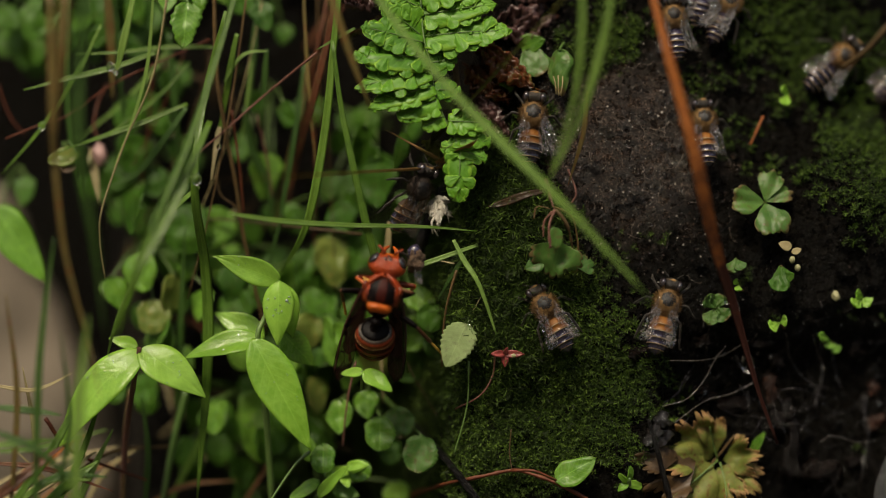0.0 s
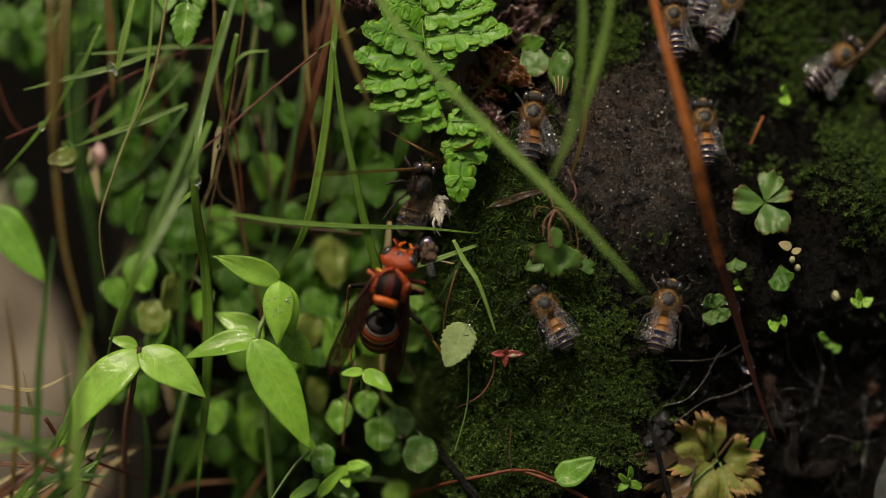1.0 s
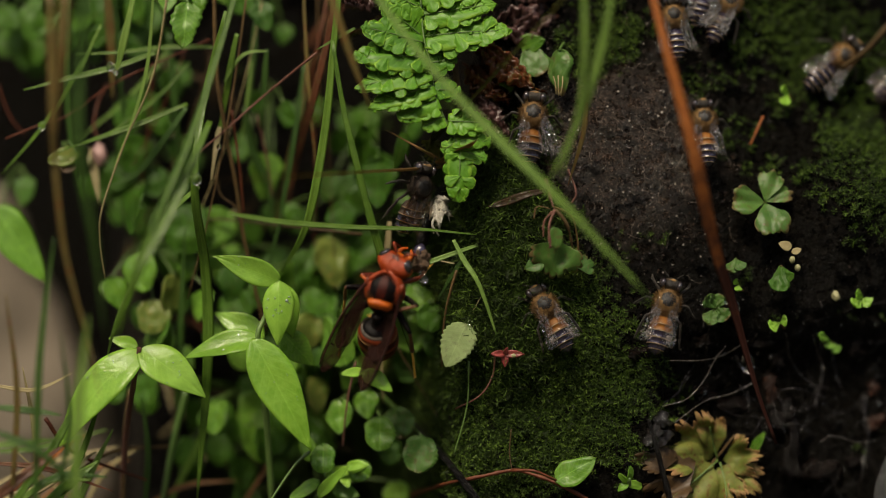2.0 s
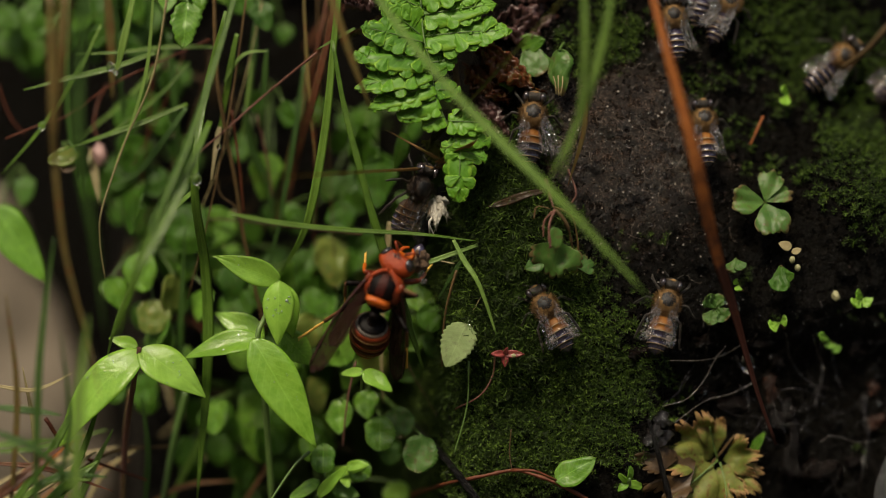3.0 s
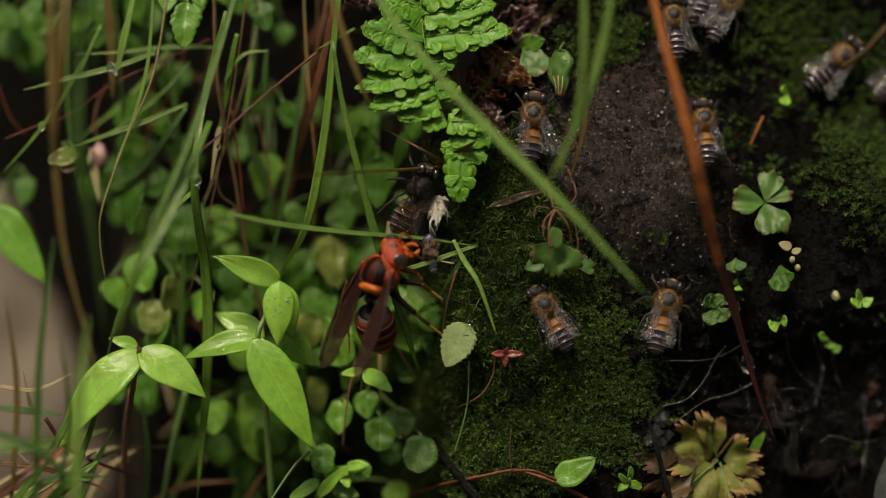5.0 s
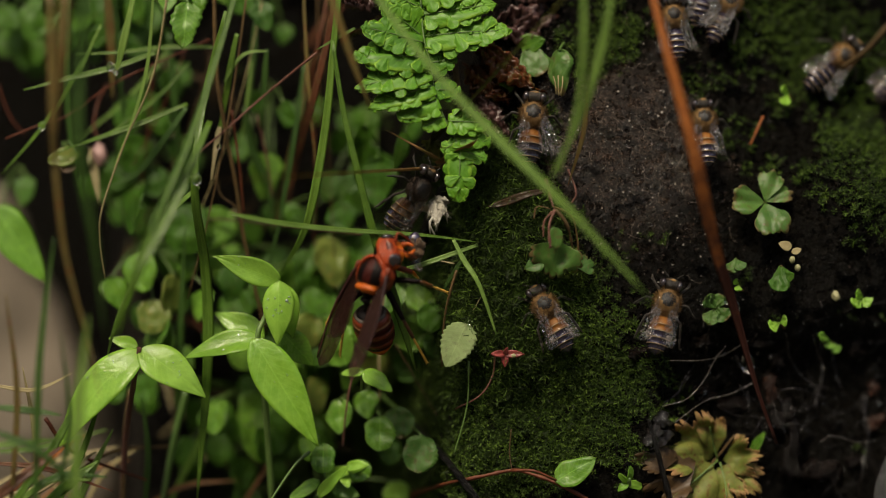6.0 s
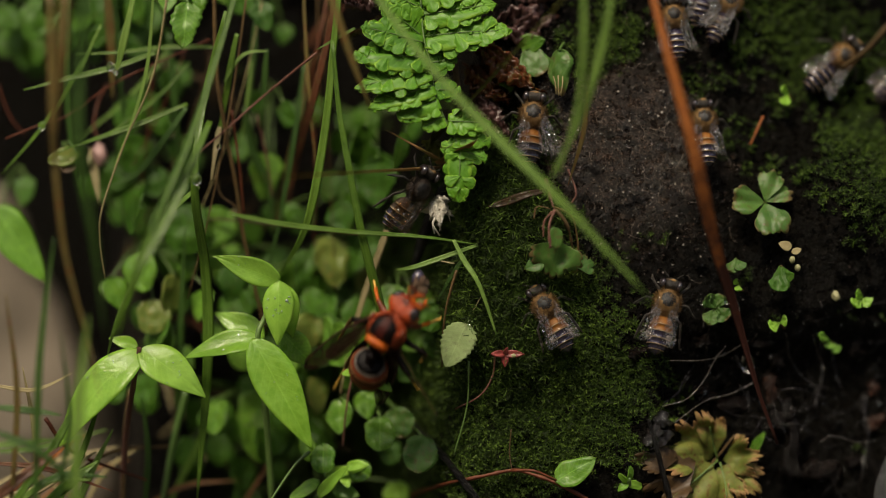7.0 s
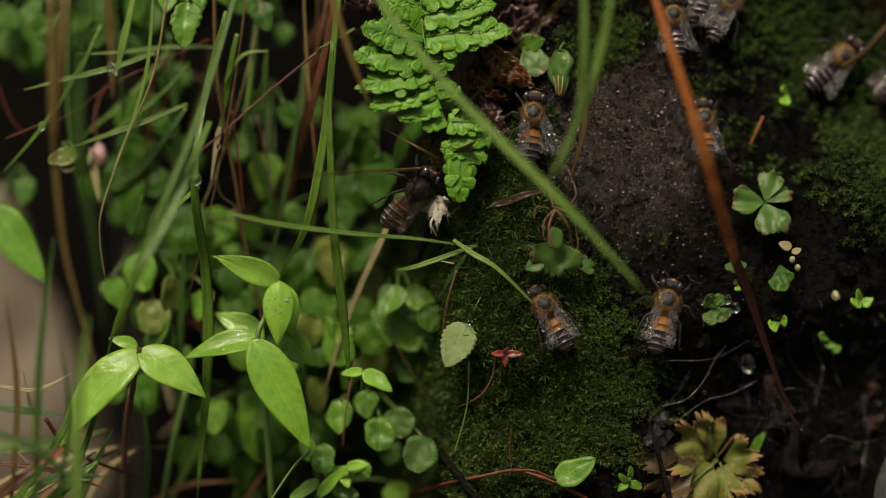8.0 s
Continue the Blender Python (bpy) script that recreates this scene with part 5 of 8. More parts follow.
drops(YOUNG, (-0.0348, -0.0080, 0.7970), 4, 0.00160, 0.00026, 3)


# ---- fern ----
def pinna(parent, b, tp, w, lobes, seed=1, roll=0.0, sag=0.12):
    """One pinna: a midrib with a pair of rounded, crenate lobes at each step, growing together along the midrib."""
    b, tp = Vector(b), Vector(tp)
    d = (tp - b).normalized()
    nor = Vector((0, -1, 0.3))
    nor = Matrix.Rotation(radians(roll), 3, d) @ (nor - d * nor.dot(d)).normalized()
    side = d.cross(nor)
    rg = random.Random(seed)
    length = (tp - b).length
    bm = leaf(b, tp, w * 0.84, "pinna", nl=lobes * 4, nw=8, cup=-0.1, curl=sag, ripple=0.1, seed=seed, roll=roll, crinkle=0.03)
    step = length / (lobes + 0.6)
    for k in range(lobes + 1):
        for s in (1, -1):
            t = (k + (0.28 if s > 0 else 0.5)) * step / length
            if k == lobes:
                if s < 0:
                    continue
                t = 0.86
            size = w * 0.66 * max(0.32, (1 - t ** 2.4)) * rg.uniform(0.86, 1.12) * (0.8 if k == 0 else 1)
            lean = radians(rg.uniform(14, 30)) if k < lobes else radians(90)
            out = d * math.sin(lean) + side * (s * math.cos(lean))
            base = b.lerp(tp, t) - nor * (sag * length * (t - 0.35) ** 2)
            lift = nor * (rg.uniform(-0.24, 0.16) * size)
            leaf(base - out * size * 0.12, base + out * size + lift, step * rg.uniform(1.2, 1.42), "wedge", roll=rg.gauss(0, 8), cup=-0.14, curl=0.10, teeth=4, bite=0.15, nl=14, nw=8, face=nor, ripple=0.10, seed=seed * 3.1 + k + s, bm=bm)
    blade_ob = part("pinna", thicken(bm, 0.0001), FERN, parent)
    part("midrib", tube([b, b.lerp(tp, 0.4) + nor * 0.00012, b.lerp(tp, 0.85) - nor * (sag * length * 0.2)], 0.00013, 0.00006, n=8, sides=5), STEM, parent)
    return blade_ob


FROND = thing("fern_frond", (-0.0039, -0.0000, 0.8501), "fresh green fern frond with scalloped pinnae, hanging", "fern")
part("rachis", tube([(-0.0042, -0.0036, 0.8497), (-0.0038, -0.0050, 0.8416), (-0.0033, -0.0062, 0.8366), (-0.0024, -0.0066, 0.8331), (-0.0013, -0.0070, 0.8270), (0.0003, -0.0072, 0.8227), (0.0030, -0.0074, 0.8170), (0.0031, -0.0076, 0.8109)], 0.00020, 0.00010, n=30), STEM, FROND)
for k, (b, tp, w, lobes, roll) in enumerate((
        ((-0.0039, -0.0042, 0.8461), (-0.0142, -0.0048, 0.8470), 0.00740, 5, 0), ((-0.0038, -0.0048, 0.8422), (-0.0115, -0.0054, 0.8457), 0.00660, 4, 10), ((-0.0034, -0.0054, 0.8370), (-0.0106, -0.0064, 0.8429), 0.00560, 4, -8),
        ((-0.0032, -0.0060, 0.8360), (-0.0142, -0.0074, 0.8390), 0.00620, 5, 8), ((-0.0026, -0.0064, 0.8334), (-0.0157, -0.0082, 0.8339), 0.00760, 6, 14), ((-0.0022, -0.0066, 0.8312), (-0.0153, -0.0088, 0.8283), 0.00660, 6, 20),
        ((-0.0016, -0.0070, 0.8286), (-0.0129, -0.0088, 0.8248), 0.00560, 5, 18), ((-0.0008, -0.0072, 0.8259), (-0.0079, -0.0082, 0.8231), 0.00520, 4, 8), ((0.0001, -0.0072, 0.8232), (-0.0035, -0.0076, 0.8211), 0.00360, 3, 0),
        ((-0.0039, -0.0042, 0.8447), (0.0081, -0.0048, 0.8470), 0.00780, 5, -8), ((-0.0037, -0.0048, 0.8409), (0.0093, -0.0060, 0.8431), 0.00700, 6, -10), ((-0.0033, -0.0056, 0.8372), (0.0120, -0.0070, 0.8385), 0.00760, 6, -14),
        ((-0.0026, -0.0064, 0.8324), (0.0022, -0.0062, 0.8332), 0.00440, 3, 0), ((-0.0014, -0.0066, 0.8277), (0.0028, -0.0060, 0.8279), 0.00420, 3, 0), ((0.0008, -0.0072, 0.8223), (0.0084, -0.0078, 0.8219), 0.00460, 4, -6),
        ((0.0019, -0.0072, 0.8196), (0.0083, -0.0078, 0.8186), 0.00400, 3, 0), ((0.0028, -0.0074, 0.8174), (0.0077, -0.0078, 0.8156), 0.00340, 3, 0), ((0.0022, -0.0072, 0.8186), (-0.0002, -0.0072, 0.8170), 0.00260, 2, 0),
        ((0.0030, -0.0076, 0.8170), (0.0027, -0.0086, 0.8081), 0.00540, 4, 4))):
    pinna(FROND, b, tp, w, lobes, k + 1, roll)
stalk([(0.0018, -0.0018, 0.8350), (0.0024, -0.0018, 0.8300), (0.0032, -0.0012, 0.8240)], 0.00060, 0.00050, BROWN_STEM, "ribbed brown dead fern stipe", "fern_stipe", "fern")

# ---- rusty and plum withered leaves by the fern ----
WITHER = dict(cup=-0.2, curl=0.25, ripple=0.3, nl=48, nw=20, teeth=6, bite=0.28, crinkle=0.17, wobble=0.4)


def withered(b, tp, w, mat, label, seed, **kw):
    args = dict(WITHER)
    args.update(kw)
    ob = thing("withered_leaf", b, label, "leaf", "withered leaves by the fern")
    part("leaf_blade", thicken(leaf(b, tp, w, "ovate", seed=seed, **args), 0.0002), mat, ob)
    part("stem", tube([b, Vector(b) + (Vector(b) - Vector(tp)) * 0.12 + Vector((0, 0.002, 0))], 0.00030, 0.00025, n=4), RED_STEM, ob)


withered((0.0202, 0.0030, 0.8414), (0.0088, -0.0000, 0.8397), 0.00840, PLUM, "plum-brown crinkled wet leaf", 1)
withered((0.0122, 0.0040, 0.8455), (0.0192, 0.0020, 0.8449), 0.00400, PLUM, "plum-brown crinkled wet leaf", 2)
withered((0.0074, -0.0020, 0.8357), (0.0160, -0.0040, 0.8288), 0.00620, RUST, "glossy rust-red curled leaf", 3, cup=-0.5)
withered((0.0044, -0.0000, 0.8323), (0.0112, -0.0010, 0.8262), 0.00560, RUST, "dark rust curled leaf", 4, cup=-0.4)
withered((0.0058, -0.0010, 0.8268), (0.0115, -0.0030, 0.8202), 0.00520, PLUM, "dusky plum wrinkled leaf", 5)
withered((0.0046, 0.0020, 0.8383), (0.0096, -0.0000, 0.8341), 0.00500, RUST, "dark rust curled leaf", 6)
withered((-0.0094, -0.0000, 0.8451), (-0.0174, -0.0010, 0.8434), 0.00440, PLUM, "plum-brown leaf behind the fern", 7)
withered((-0.0094, -0.0000, 0.8411), (-0.0134, -0.0010, 0.8394), 0.00300, RUST, "rust-brown leaf behind the fern", 8)
withered((-0.0024, -0.0000, 0.8186), (0.0016, -0.0010, 0.8151), 0.00460, BROWNED, "brown wet leaf scrap under the fern", 9)
herb("lobed_herb", (0.0133, 0.0080, 0.8342), [((0.0132, 0.0020, 0.8355), (0.0178, -0.0000, 0.8371), 0.00400), ((0.0146, 0.0010, 0.8352), (0.0176, -0.0010, 0.8308), 0.00620), ((0.0106, 0.0020, 0.8312), (0.0121, -0.0000, 0.8281), 0.00380), ((0.0142, 0.0030, 0.8293), (0.0184, 0.0010, 0.8290), 0.00500)], [LEAF, CLOVER, LEAF], "pale green round-leaved herb under the fern", teeth=6)
herb("ribbed_seed_head", (0.0223, 0.0060, 0.8356), [((0.0205, -0.0020, 0.8353), (0.0202, -0.0040, 0.8273), 0.00520)], CLOVER, "yellow-green ribbed bract hanging on the moss", cup=-0.25, teeth=12, bite=0.12, ripple=0.15)
for pts in ([(0.0193, -0.0060, 0.8301), (0.0196, -0.0070, 0.8286), (0.0197, -0.0070, 0.8269)], [(0.0201, -0.0060, 0.8303), (0.0201, -0.0070, 0.8286), (0.0201, -0.0070, 0.8267)], [(0.0209, -0.0060, 0.8301), (0.0208, -0.0070, 0.8286), (0.0205, -0.0070, 0.8271)]):
    stalk(pts, 0.00013, 0.00009, STRAW, "pale stiff bristle on a bract", "bristle", "plant")

# ---- withered herb hanging on the moss ----
HANG = thing("drooping_herb", (0.0189, -0.0038, 0.8140), "half-withered herb with pink stalks drooping on moss", "plant")
for pts, r, mt in (([(0.0180, -0.0050, 0.8122), (0.0187, -0.0072, 0.8090), (0.0194, -0.0090, 0.8065)], 5, PINK_STEM), ([(0.0194, -0.0090, 0.8068), (0.0176, -0.0088, 0.8048), (0.0174, -0.0088, 0.8021)], 4, PINK_STEM), ([(0.0194, -0.0090, 0.8068), (0.0184, -0.0096, 0.8040), (0.0186, -0.0096, 0.8001)], 4.5, PINK_STEM),
                   ([(0.0196, -0.0090, 0.8068), (0.0216, -0.0090, 0.8040), (0.0228, -0.0069, 0.7991)], 5.5, BROWN_STEM), ([(0.0190, -0.0089, 0.8074), (0.0226, -0.0078, 0.8052), (0.0239, -0.0058, 0.7979)], 3.5, BROWN_STEM), ([(0.0186, -0.0090, 0.8070), (0.0163, -0.0093, 0.8073), (0.0157, -0.0096, 0.8052)], 2.2, BROWN_STEM),
                   ([(0.0219, -0.0052, 0.8139), (0.0232, -0.0070, 0.8099), (0.0224, -0.0072, 0.8080)], 3, PINK_STEM)):
    part("stem", tube(pts, 0.000065 * r, 0.000045 * r, n=16, knot=0.8), mt, HANG)
part("leaf", thicken(fan_leaf((0.0203, -0.0075, 0.8013), (0.0189, -0.0075, 0.7948), 74, 3, 0.30, 11, 0.14, 0.16, 0.3, seed=2.0), 0.00015), CLOVER, HANG)
part("leaf", thicken(leaf((0.0175, -0.0067, 0.7979), (0.0144, -0.0073, 0.7966), 0.00300, "ovate", curl=0.3), 0.00015), CLOVER, HANG)
part("leaf", thicken(leaf((0.0194, -0.0095, 0.8038), (0.0196, -0.0094, 0.8001), 0.00260, "round"), 0.00015), CLOVER, HANG)
part("leaf", thicken(fan_leaf((0.0235, -0.0060, 0.7967), (0.0265, -0.0051, 0.7979), 55, 3, 0.25, 9), 0.00015), CLOVER, HANG)
TUFT = tuft((0.0180, -0.0030, 0.8102), "dull brown dead grass scrap on moss")
grass([(0.0179, -0.0054, 0.8102), (0.0144, -0.0063, 0.8094), (0.0105, -0.0050, 0.8080), (0.0079, -0.0047, 0.8074)], 0.00160, DEAD, "dull brown dead grass scrap on moss", peak=0.5)


rng = random.Random(64)
for _ in range(34):
    x, h, a = rng.gauss(0.034, 0.009), rng.gauss(0.017, 0.010), rng.uniform(0, 6.28)
    pts = []
    for k in range(4):
        z = EYE_HEIGHT + h
        pts.append((x, bank_y(x, z) - 0.0003, z))
        x, h, a = x + math.cos(a) * 0.0011, h + math.sin(a) * 0.0011, a + rng.gauss(0, 0.6)
    stalk(pts, 0.000032, 0.00002, FIBRE, "hair-thin pale fibre on bare earth", "fibre", "root", "fibres on the bare earth", n=10, sides=4)


# ---- trefoils and cresses on the far part of the bank ----
def trefoil(at, tips, mat, label, name="trefoil"):
    ob = thing(name, at, label, "plant", "small trefoils on the bank")
    for k, (tp, w) in enumerate(tips):
        part("leaflet", thicken(leaf(at, tp, w * 0.95, "wedge", teeth=3, bite=0.12, nl=30, nw=10, cup=0.06, curl=0.1, ripple=0.10, crinkle=0.03, seed=k + at[0] * 99), 0.00015), mat, ob)
    y = bank_y(at[0], at[2])
    part("stem", tube([at, (at[0] + 0.001, (at[1] + y) / 2, at[2] - 0.001), (at[0] + 0.001, y + 0.001, at[2] - 0.0005)], 0.00020, 0.00020, n=6), BROWN_STEM, ob)
    return ob


BIG_TREFOIL = trefoil((0.0568, -0.001, 0.8084), [], CLOVER, "three-lobed dull green trefoil with browned edges")
for k, (tp, spread) in enumerate((((0.0509, -0.004, 0.8089), 38), ((0.0585, -0.001, 0.8141), 33), ((0.0584, -0.006, 0.8031), 40), ((0.0619, -0.001, 0.8103), 24))):
    part("leaflet", thicken(fan_leaf((0.0568, -0.001, 0.8082), tp, spread, 2 + k % 2, 0.20, 5, 0.07, 0.10, 0.22, seed=k * 2.1 + 0.6), 0.00015), CLOVER, BIG_TREFOIL)
trefoil((0.0482, -0.0017, 0.7896), [((0.0501, -0.0023, 0.7877), 0.00400), ((0.0465, -0.0030, 0.7870), 0.00320), ((0.0461, -0.0027, 0.7914), 0.00340), ((0.0494, -0.0015, 0.7919), 0.00300)], CLOVER, "small wet trefoil with water drops")
trefoil((0.0595, -0.0010, 0.7869), [((0.0575, -0.0024, 0.7862), 0.00280), ((0.0604, -0.0031, 0.7876), 0.00240)], BRIGHT, "tiny bright green seedling on dark earth")
trefoil((0.0741, 0.0001, 0.7913), [((0.0724, -0.0014, 0.7901), 0.00280), ((0.0754, -0.0012, 0.7903), 0.00280), ((0.0728, -0.0023, 0.7923), 0.00240)], BRIGHT, "tiny bright green seedling on dark earth")
trefoil((0.0515, -0.0026, 0.7983), [((0.0503, -0.0041, 0.7959), 0.00280), ((0.0524, -0.0047, 0.7965), 0.00260)], CLOVER, "tiny dull seedling on dark earth")
trefoil((0.0593, -0.0037, 0.7971), [((0.0586, -0.0059, 0.7927), 0.00420), ((0.0609, -0.0038, 0.7942), 0.00300)], DEEP, "dark green small leaf on earth")
trefoil((0.0618, 0.0059, 0.8279), [((0.0608, 0.0031, 0.8259), 0.00240), ((0.0605, 0.0040, 0.8288), 0.00200)], BRIGHT, "tiny bright seedling on moss")
trefoil((0.0520, -0.0021, 0.7936), [((0.0518, -0.0034, 0.7926), 0.00160), ((0.0512, -0.0031, 0.7945), 0.00140)], BRIGHT, "tiny bright seedling on dark earth")
trefoil((0.0693, 0.0047, 0.7834), [((0.0707, 0.0044, 0.7815), 0.00240), ((0.0669, 0.0006, 0.7847), 0.00220), ((0.0687, 0.0035, 0.7822), 0.00200)], LEAF, "tiny fern-like seedling on dark earth")
tagged(part("cream_bud", ball(0.00070, (0.0696, 0.0003, 0.7917), (1, 0.8, 1.2), 3, 0.4), CREAM, at=(0.0696, 0.0003, 0.7917)), "round cream-coloured fallen bud on dark earth", "bud")
FL = thing("withered_flower", (0.0616, -0.0033, 0.7986), "small pale withered flower on dark earth", "flower")
part("petal", thicken(leaf((0.0611, -0.0035, 0.8001), (0.0589, -0.0037, 0.8011), 0.00180, "ovate"), 0.00015), STRAW, FL)
part("petal", thicken(leaf((0.0613, -0.0037, 0.7993), (0.0630, -0.0030, 0.8001), 0.00120, "ovate"), 0.00015), STRAW, FL)
part("bud", ball(0.00060, (0.0623, -0.0032, 0.7967), (0.9, 0.8, 1.1), 2), CREAM, FL)
part("bud", ball(0.00060, (0.0613, -0.0037, 0.7981), (0.9, 0.8, 1.1), 2), CREAM, FL)
RB = thing("red_seedling", (0.0108, -0.0048, 0.7818), "small crimson seedling bracts on moss", "plant")
for tp, w in (((0.0142, -0.0062, 0.7816), 15), ((0.0083, -0.0068, 0.7817), 14), ((0.0108, -0.0059, 0.7794), 14), ((0.0113, -0.0069, 0.7829), 9)):
    part("bract", thicken(leaf((0.0108, -0.0058, 0.7816), tp, 0.00010 * w, "ovate", cup=0.4), 0.0003), CRIMSON, RB)
part("seed", ball(0.00040, (0.0123, -0.0067, 0.7814), (1, 1, 1), 2), CREAM, RB)
PB = thing("pink_bud", (-0.0627, 0.0100, 0.8174), "drooping pink flower bud on a bent stalk", "flower")
part("petal", ball(0.00160, (-0.0620, 0.0100, 0.8171), (0.85, 0.9, 1.25), 3, 0.3), PETAL, PB)
part("petal", ball(0.00080, (-0.0640, 0.0100, 0.8159), (0.9, 0.9, 1.4), 2, 0.05), CREAM, PB)
part("stem", tube([(-0.0620, 0.0100, 0.8193), (-0.0633, 0.0110, 0.8222), (-0.0628, 0.0130, 0.8268), (-0.0616, 0.0160, 0.8301)], 0.00025, 0.00020, n=12), RED_STEM, PB)
part("sepal", thicken(leaf((-0.0640, 0.0110, 0.8184), (-0.0622, 0.0100, 0.8080), 0.00200, "lance"), 0.0002), STRAW, PB)
herb("wilted_leaf_herb", (-0.0689, 0.0100, 0.8190), [((-0.0650, 0.0040, 0.8173), (-0.0701, 0.0020, 0.8156), 0.00380), ((-0.0660, 0.0040, 0.8157), (-0.0677, 0.0020, 0.8137), 0.00340)], [YELLOW, DEAD], "wilted yellow-brown leaves by a pink bud")

# ---- browned fan-leaved plant low on the bank ----
FAN = thing("browned_fan_herb", (0.0472, 0.0057, 0.7586), "yellow-green fan-shaped herb browned at its edges", "plant")
for k, (b, tp, spread) in enumerate((
        ((0.0481, 0.003, 0.7627), (0.041, -0.002, 0.769), 46),
        ((0.0487, 0.003, 0.7633), (0.0474, 0.0, 0.7703), 34),
        ((0.0499, 0.003, 0.7625), (0.0559, -0.001, 0.7636), 46),
        ((0.0496, 0.002, 0.7615), (0.0563, -0.001, 0.7574), 44),
        ((0.049, 0.002, 0.7613), (0.0504, -0.002, 0.7537), 44),
        ((0.048, 0.002, 0.7619), (0.0402, -0.004, 0.7553), 54),
        ((0.0468, 0.002, 0.7629), (0.0379, -0.003, 0.7653), 44))):
    part("fan_leaf", thicken(fan_leaf(b, tp, spread, 3, 0.36, 11 + k % 3, 0.17, 0.06, 0.42, seed=k * 1.7 + 3.0, roll=(-12, 10, 6, -10, 12)[k % 5]), 0.00015), BROWNED, FAN, "yellow-green leaf lobe with brown frilled edge")
for k, (b, tp, spread) in enumerate((((0.0448, 0.0, 0.7625), (0.0352, -0.005, 0.759), 46), ((0.0415, -0.001, 0.763), (0.0345, -0.006, 0.764), 34))):
    part("fan_leaf", thicken(fan_leaf(b, tp, spread, 3, 0.3, 10, 0.15, 0.1, 0.4, seed=k * 2.9 + 1.0), 0.00015), DEAD, FAN, "brown dead leaf lobe")
for pts in (((0.0402, -0.0045, 0.7565), (0.0445, -0.0005, 0.7591), (0.0488, 0.0015, 0.7625)), ((0.0499, -0.0025, 0.7563), (0.0499, 0.0005, 0.7591), (0.0492, 0.002, 0.7621)), ((0.0471, -0.001, 0.7686), (0.0479, 0.001, 0.7655), (0.0488, 0.002, 0.7627))):
    part("leaf_vein", tube(pts, 0.00010, 0.00018, 8, 5), STEM, FAN)
part("stem", tube([(0.0519, 0.0022, 0.7669), (0.0480, 0.0023, 0.7621), (0.0431, 0.0001, 0.7571)], 0.00018, 0.00016, n=10), BROWN_STEM, FAN)

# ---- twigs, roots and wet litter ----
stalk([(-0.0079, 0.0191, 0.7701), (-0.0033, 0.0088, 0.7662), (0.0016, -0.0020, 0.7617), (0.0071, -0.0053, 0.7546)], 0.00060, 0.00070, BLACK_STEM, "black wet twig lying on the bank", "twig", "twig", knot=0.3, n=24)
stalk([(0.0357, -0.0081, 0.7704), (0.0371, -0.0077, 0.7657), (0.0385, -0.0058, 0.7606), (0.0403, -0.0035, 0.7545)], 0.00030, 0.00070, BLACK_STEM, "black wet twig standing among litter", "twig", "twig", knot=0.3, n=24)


def root(points, r, mat=None, label="thin wet root hanging from the bank"):
    stalk(points, 0.00007 * r, 0.00004 * r, mat or ROOT, label, "root", "root", "roots in the bank", n=22, sides=5)


root([(0.0404, -0.0074, 0.7698), (0.0461, -0.0005, 0.7730), (0.0512, 0.0007, 0.7744), (0.0555, 0.0003, 0.7766)], 1.60, ROOT_PALE, "thin pale wet root across the hollow")
root([(0.0382, -0.0073, 0.7726), (0.0427, -0.0042, 0.7737), (0.0460, -0.0008, 0.7767), (0.0482, -0.0009, 0.7807), (0.0498, -0.0016, 0.7828)], 1.28, ROOT_PALE, "thin pale wet root across the hollow")
root([(0.0416, -0.0001, 0.7703), (0.0418, -0.0004, 0.7751), (0.0444, 0.0018, 0.7790), (0.0464, 0.0039, 0.7797)], 1.3)
root([(0.0394, -0.0076, 0.7806), (0.0448, -0.0035, 0.7804), (0.0494, 0.0004, 0.7811), (0.0540, -0.0020, 0.7840)], 1.44, ROOT_PALE, "thin pale wet root across the hollow")
root([(0.0599, 0.0052, 0.7738), (0.0619, 0.0048, 0.7702), (0.0653, 0.0046, 0.7674), (0.0673, 0.0062, 0.7656)], 2.0)
root([(0.0669, 0.0011, 0.7656), (0.0691, 0.0009, 0.7669), (0.0737, 0.0019, 0.7656), (0.0771, 0.0040, 0.7658)], 1.12, ROOT_PALE, "thin pale wet root across the hollow")
root([(0.0662, 0.0040, 0.7840), (0.0683, 0.0072, 0.7777), (0.0674, 0.0067, 0.7737), (0.0665, 0.0059, 0.7717)], 2.0)
root([(0.0608, 0.0013, 0.7851), (0.0624, 0.0054, 0.7799), (0.0654, 0.0053, 0.7763), (0.0696, 0.0062, 0.7748)], 2.4)
root([(0.0763, 0.0090, 0.7736), (0.0760, 0.0081, 0.7675), (0.0778, 0.0080, 0.7604), (0.0790, 0.0081, 0.7533)], 3.5)
root([(0.0749, 0.0079, 0.7543), (0.0753, 0.0066, 0.7605), (0.0767, 0.0089, 0.7654)], 3)
root([(0.0476, -0.0003, 0.7901), (0.0468, 0.0020, 0.7820), (0.0466, 0.0038, 0.7749)], 1.4)
rng = random.Random(21)
for _ in range(50):
    x0, h0 = rng.uniform(0.042, 0.092), rng.uniform(-0.044, -0.012)
    ang = rng.uniform(-2.6, 0.4)
    pts = []
    for s in range(5):
        x0 += math.cos(ang) * 0.0035
        h0 += math.sin(ang) * 0.0035
        ang += rng.gauss(0, 0.5)
        z = EYE_HEIGHT + h0
        pts.append((x0, bank_y(x0, z) - rng.uniform(0.0003, 0.004), z))
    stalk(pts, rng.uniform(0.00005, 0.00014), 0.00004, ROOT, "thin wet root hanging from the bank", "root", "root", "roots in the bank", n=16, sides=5)


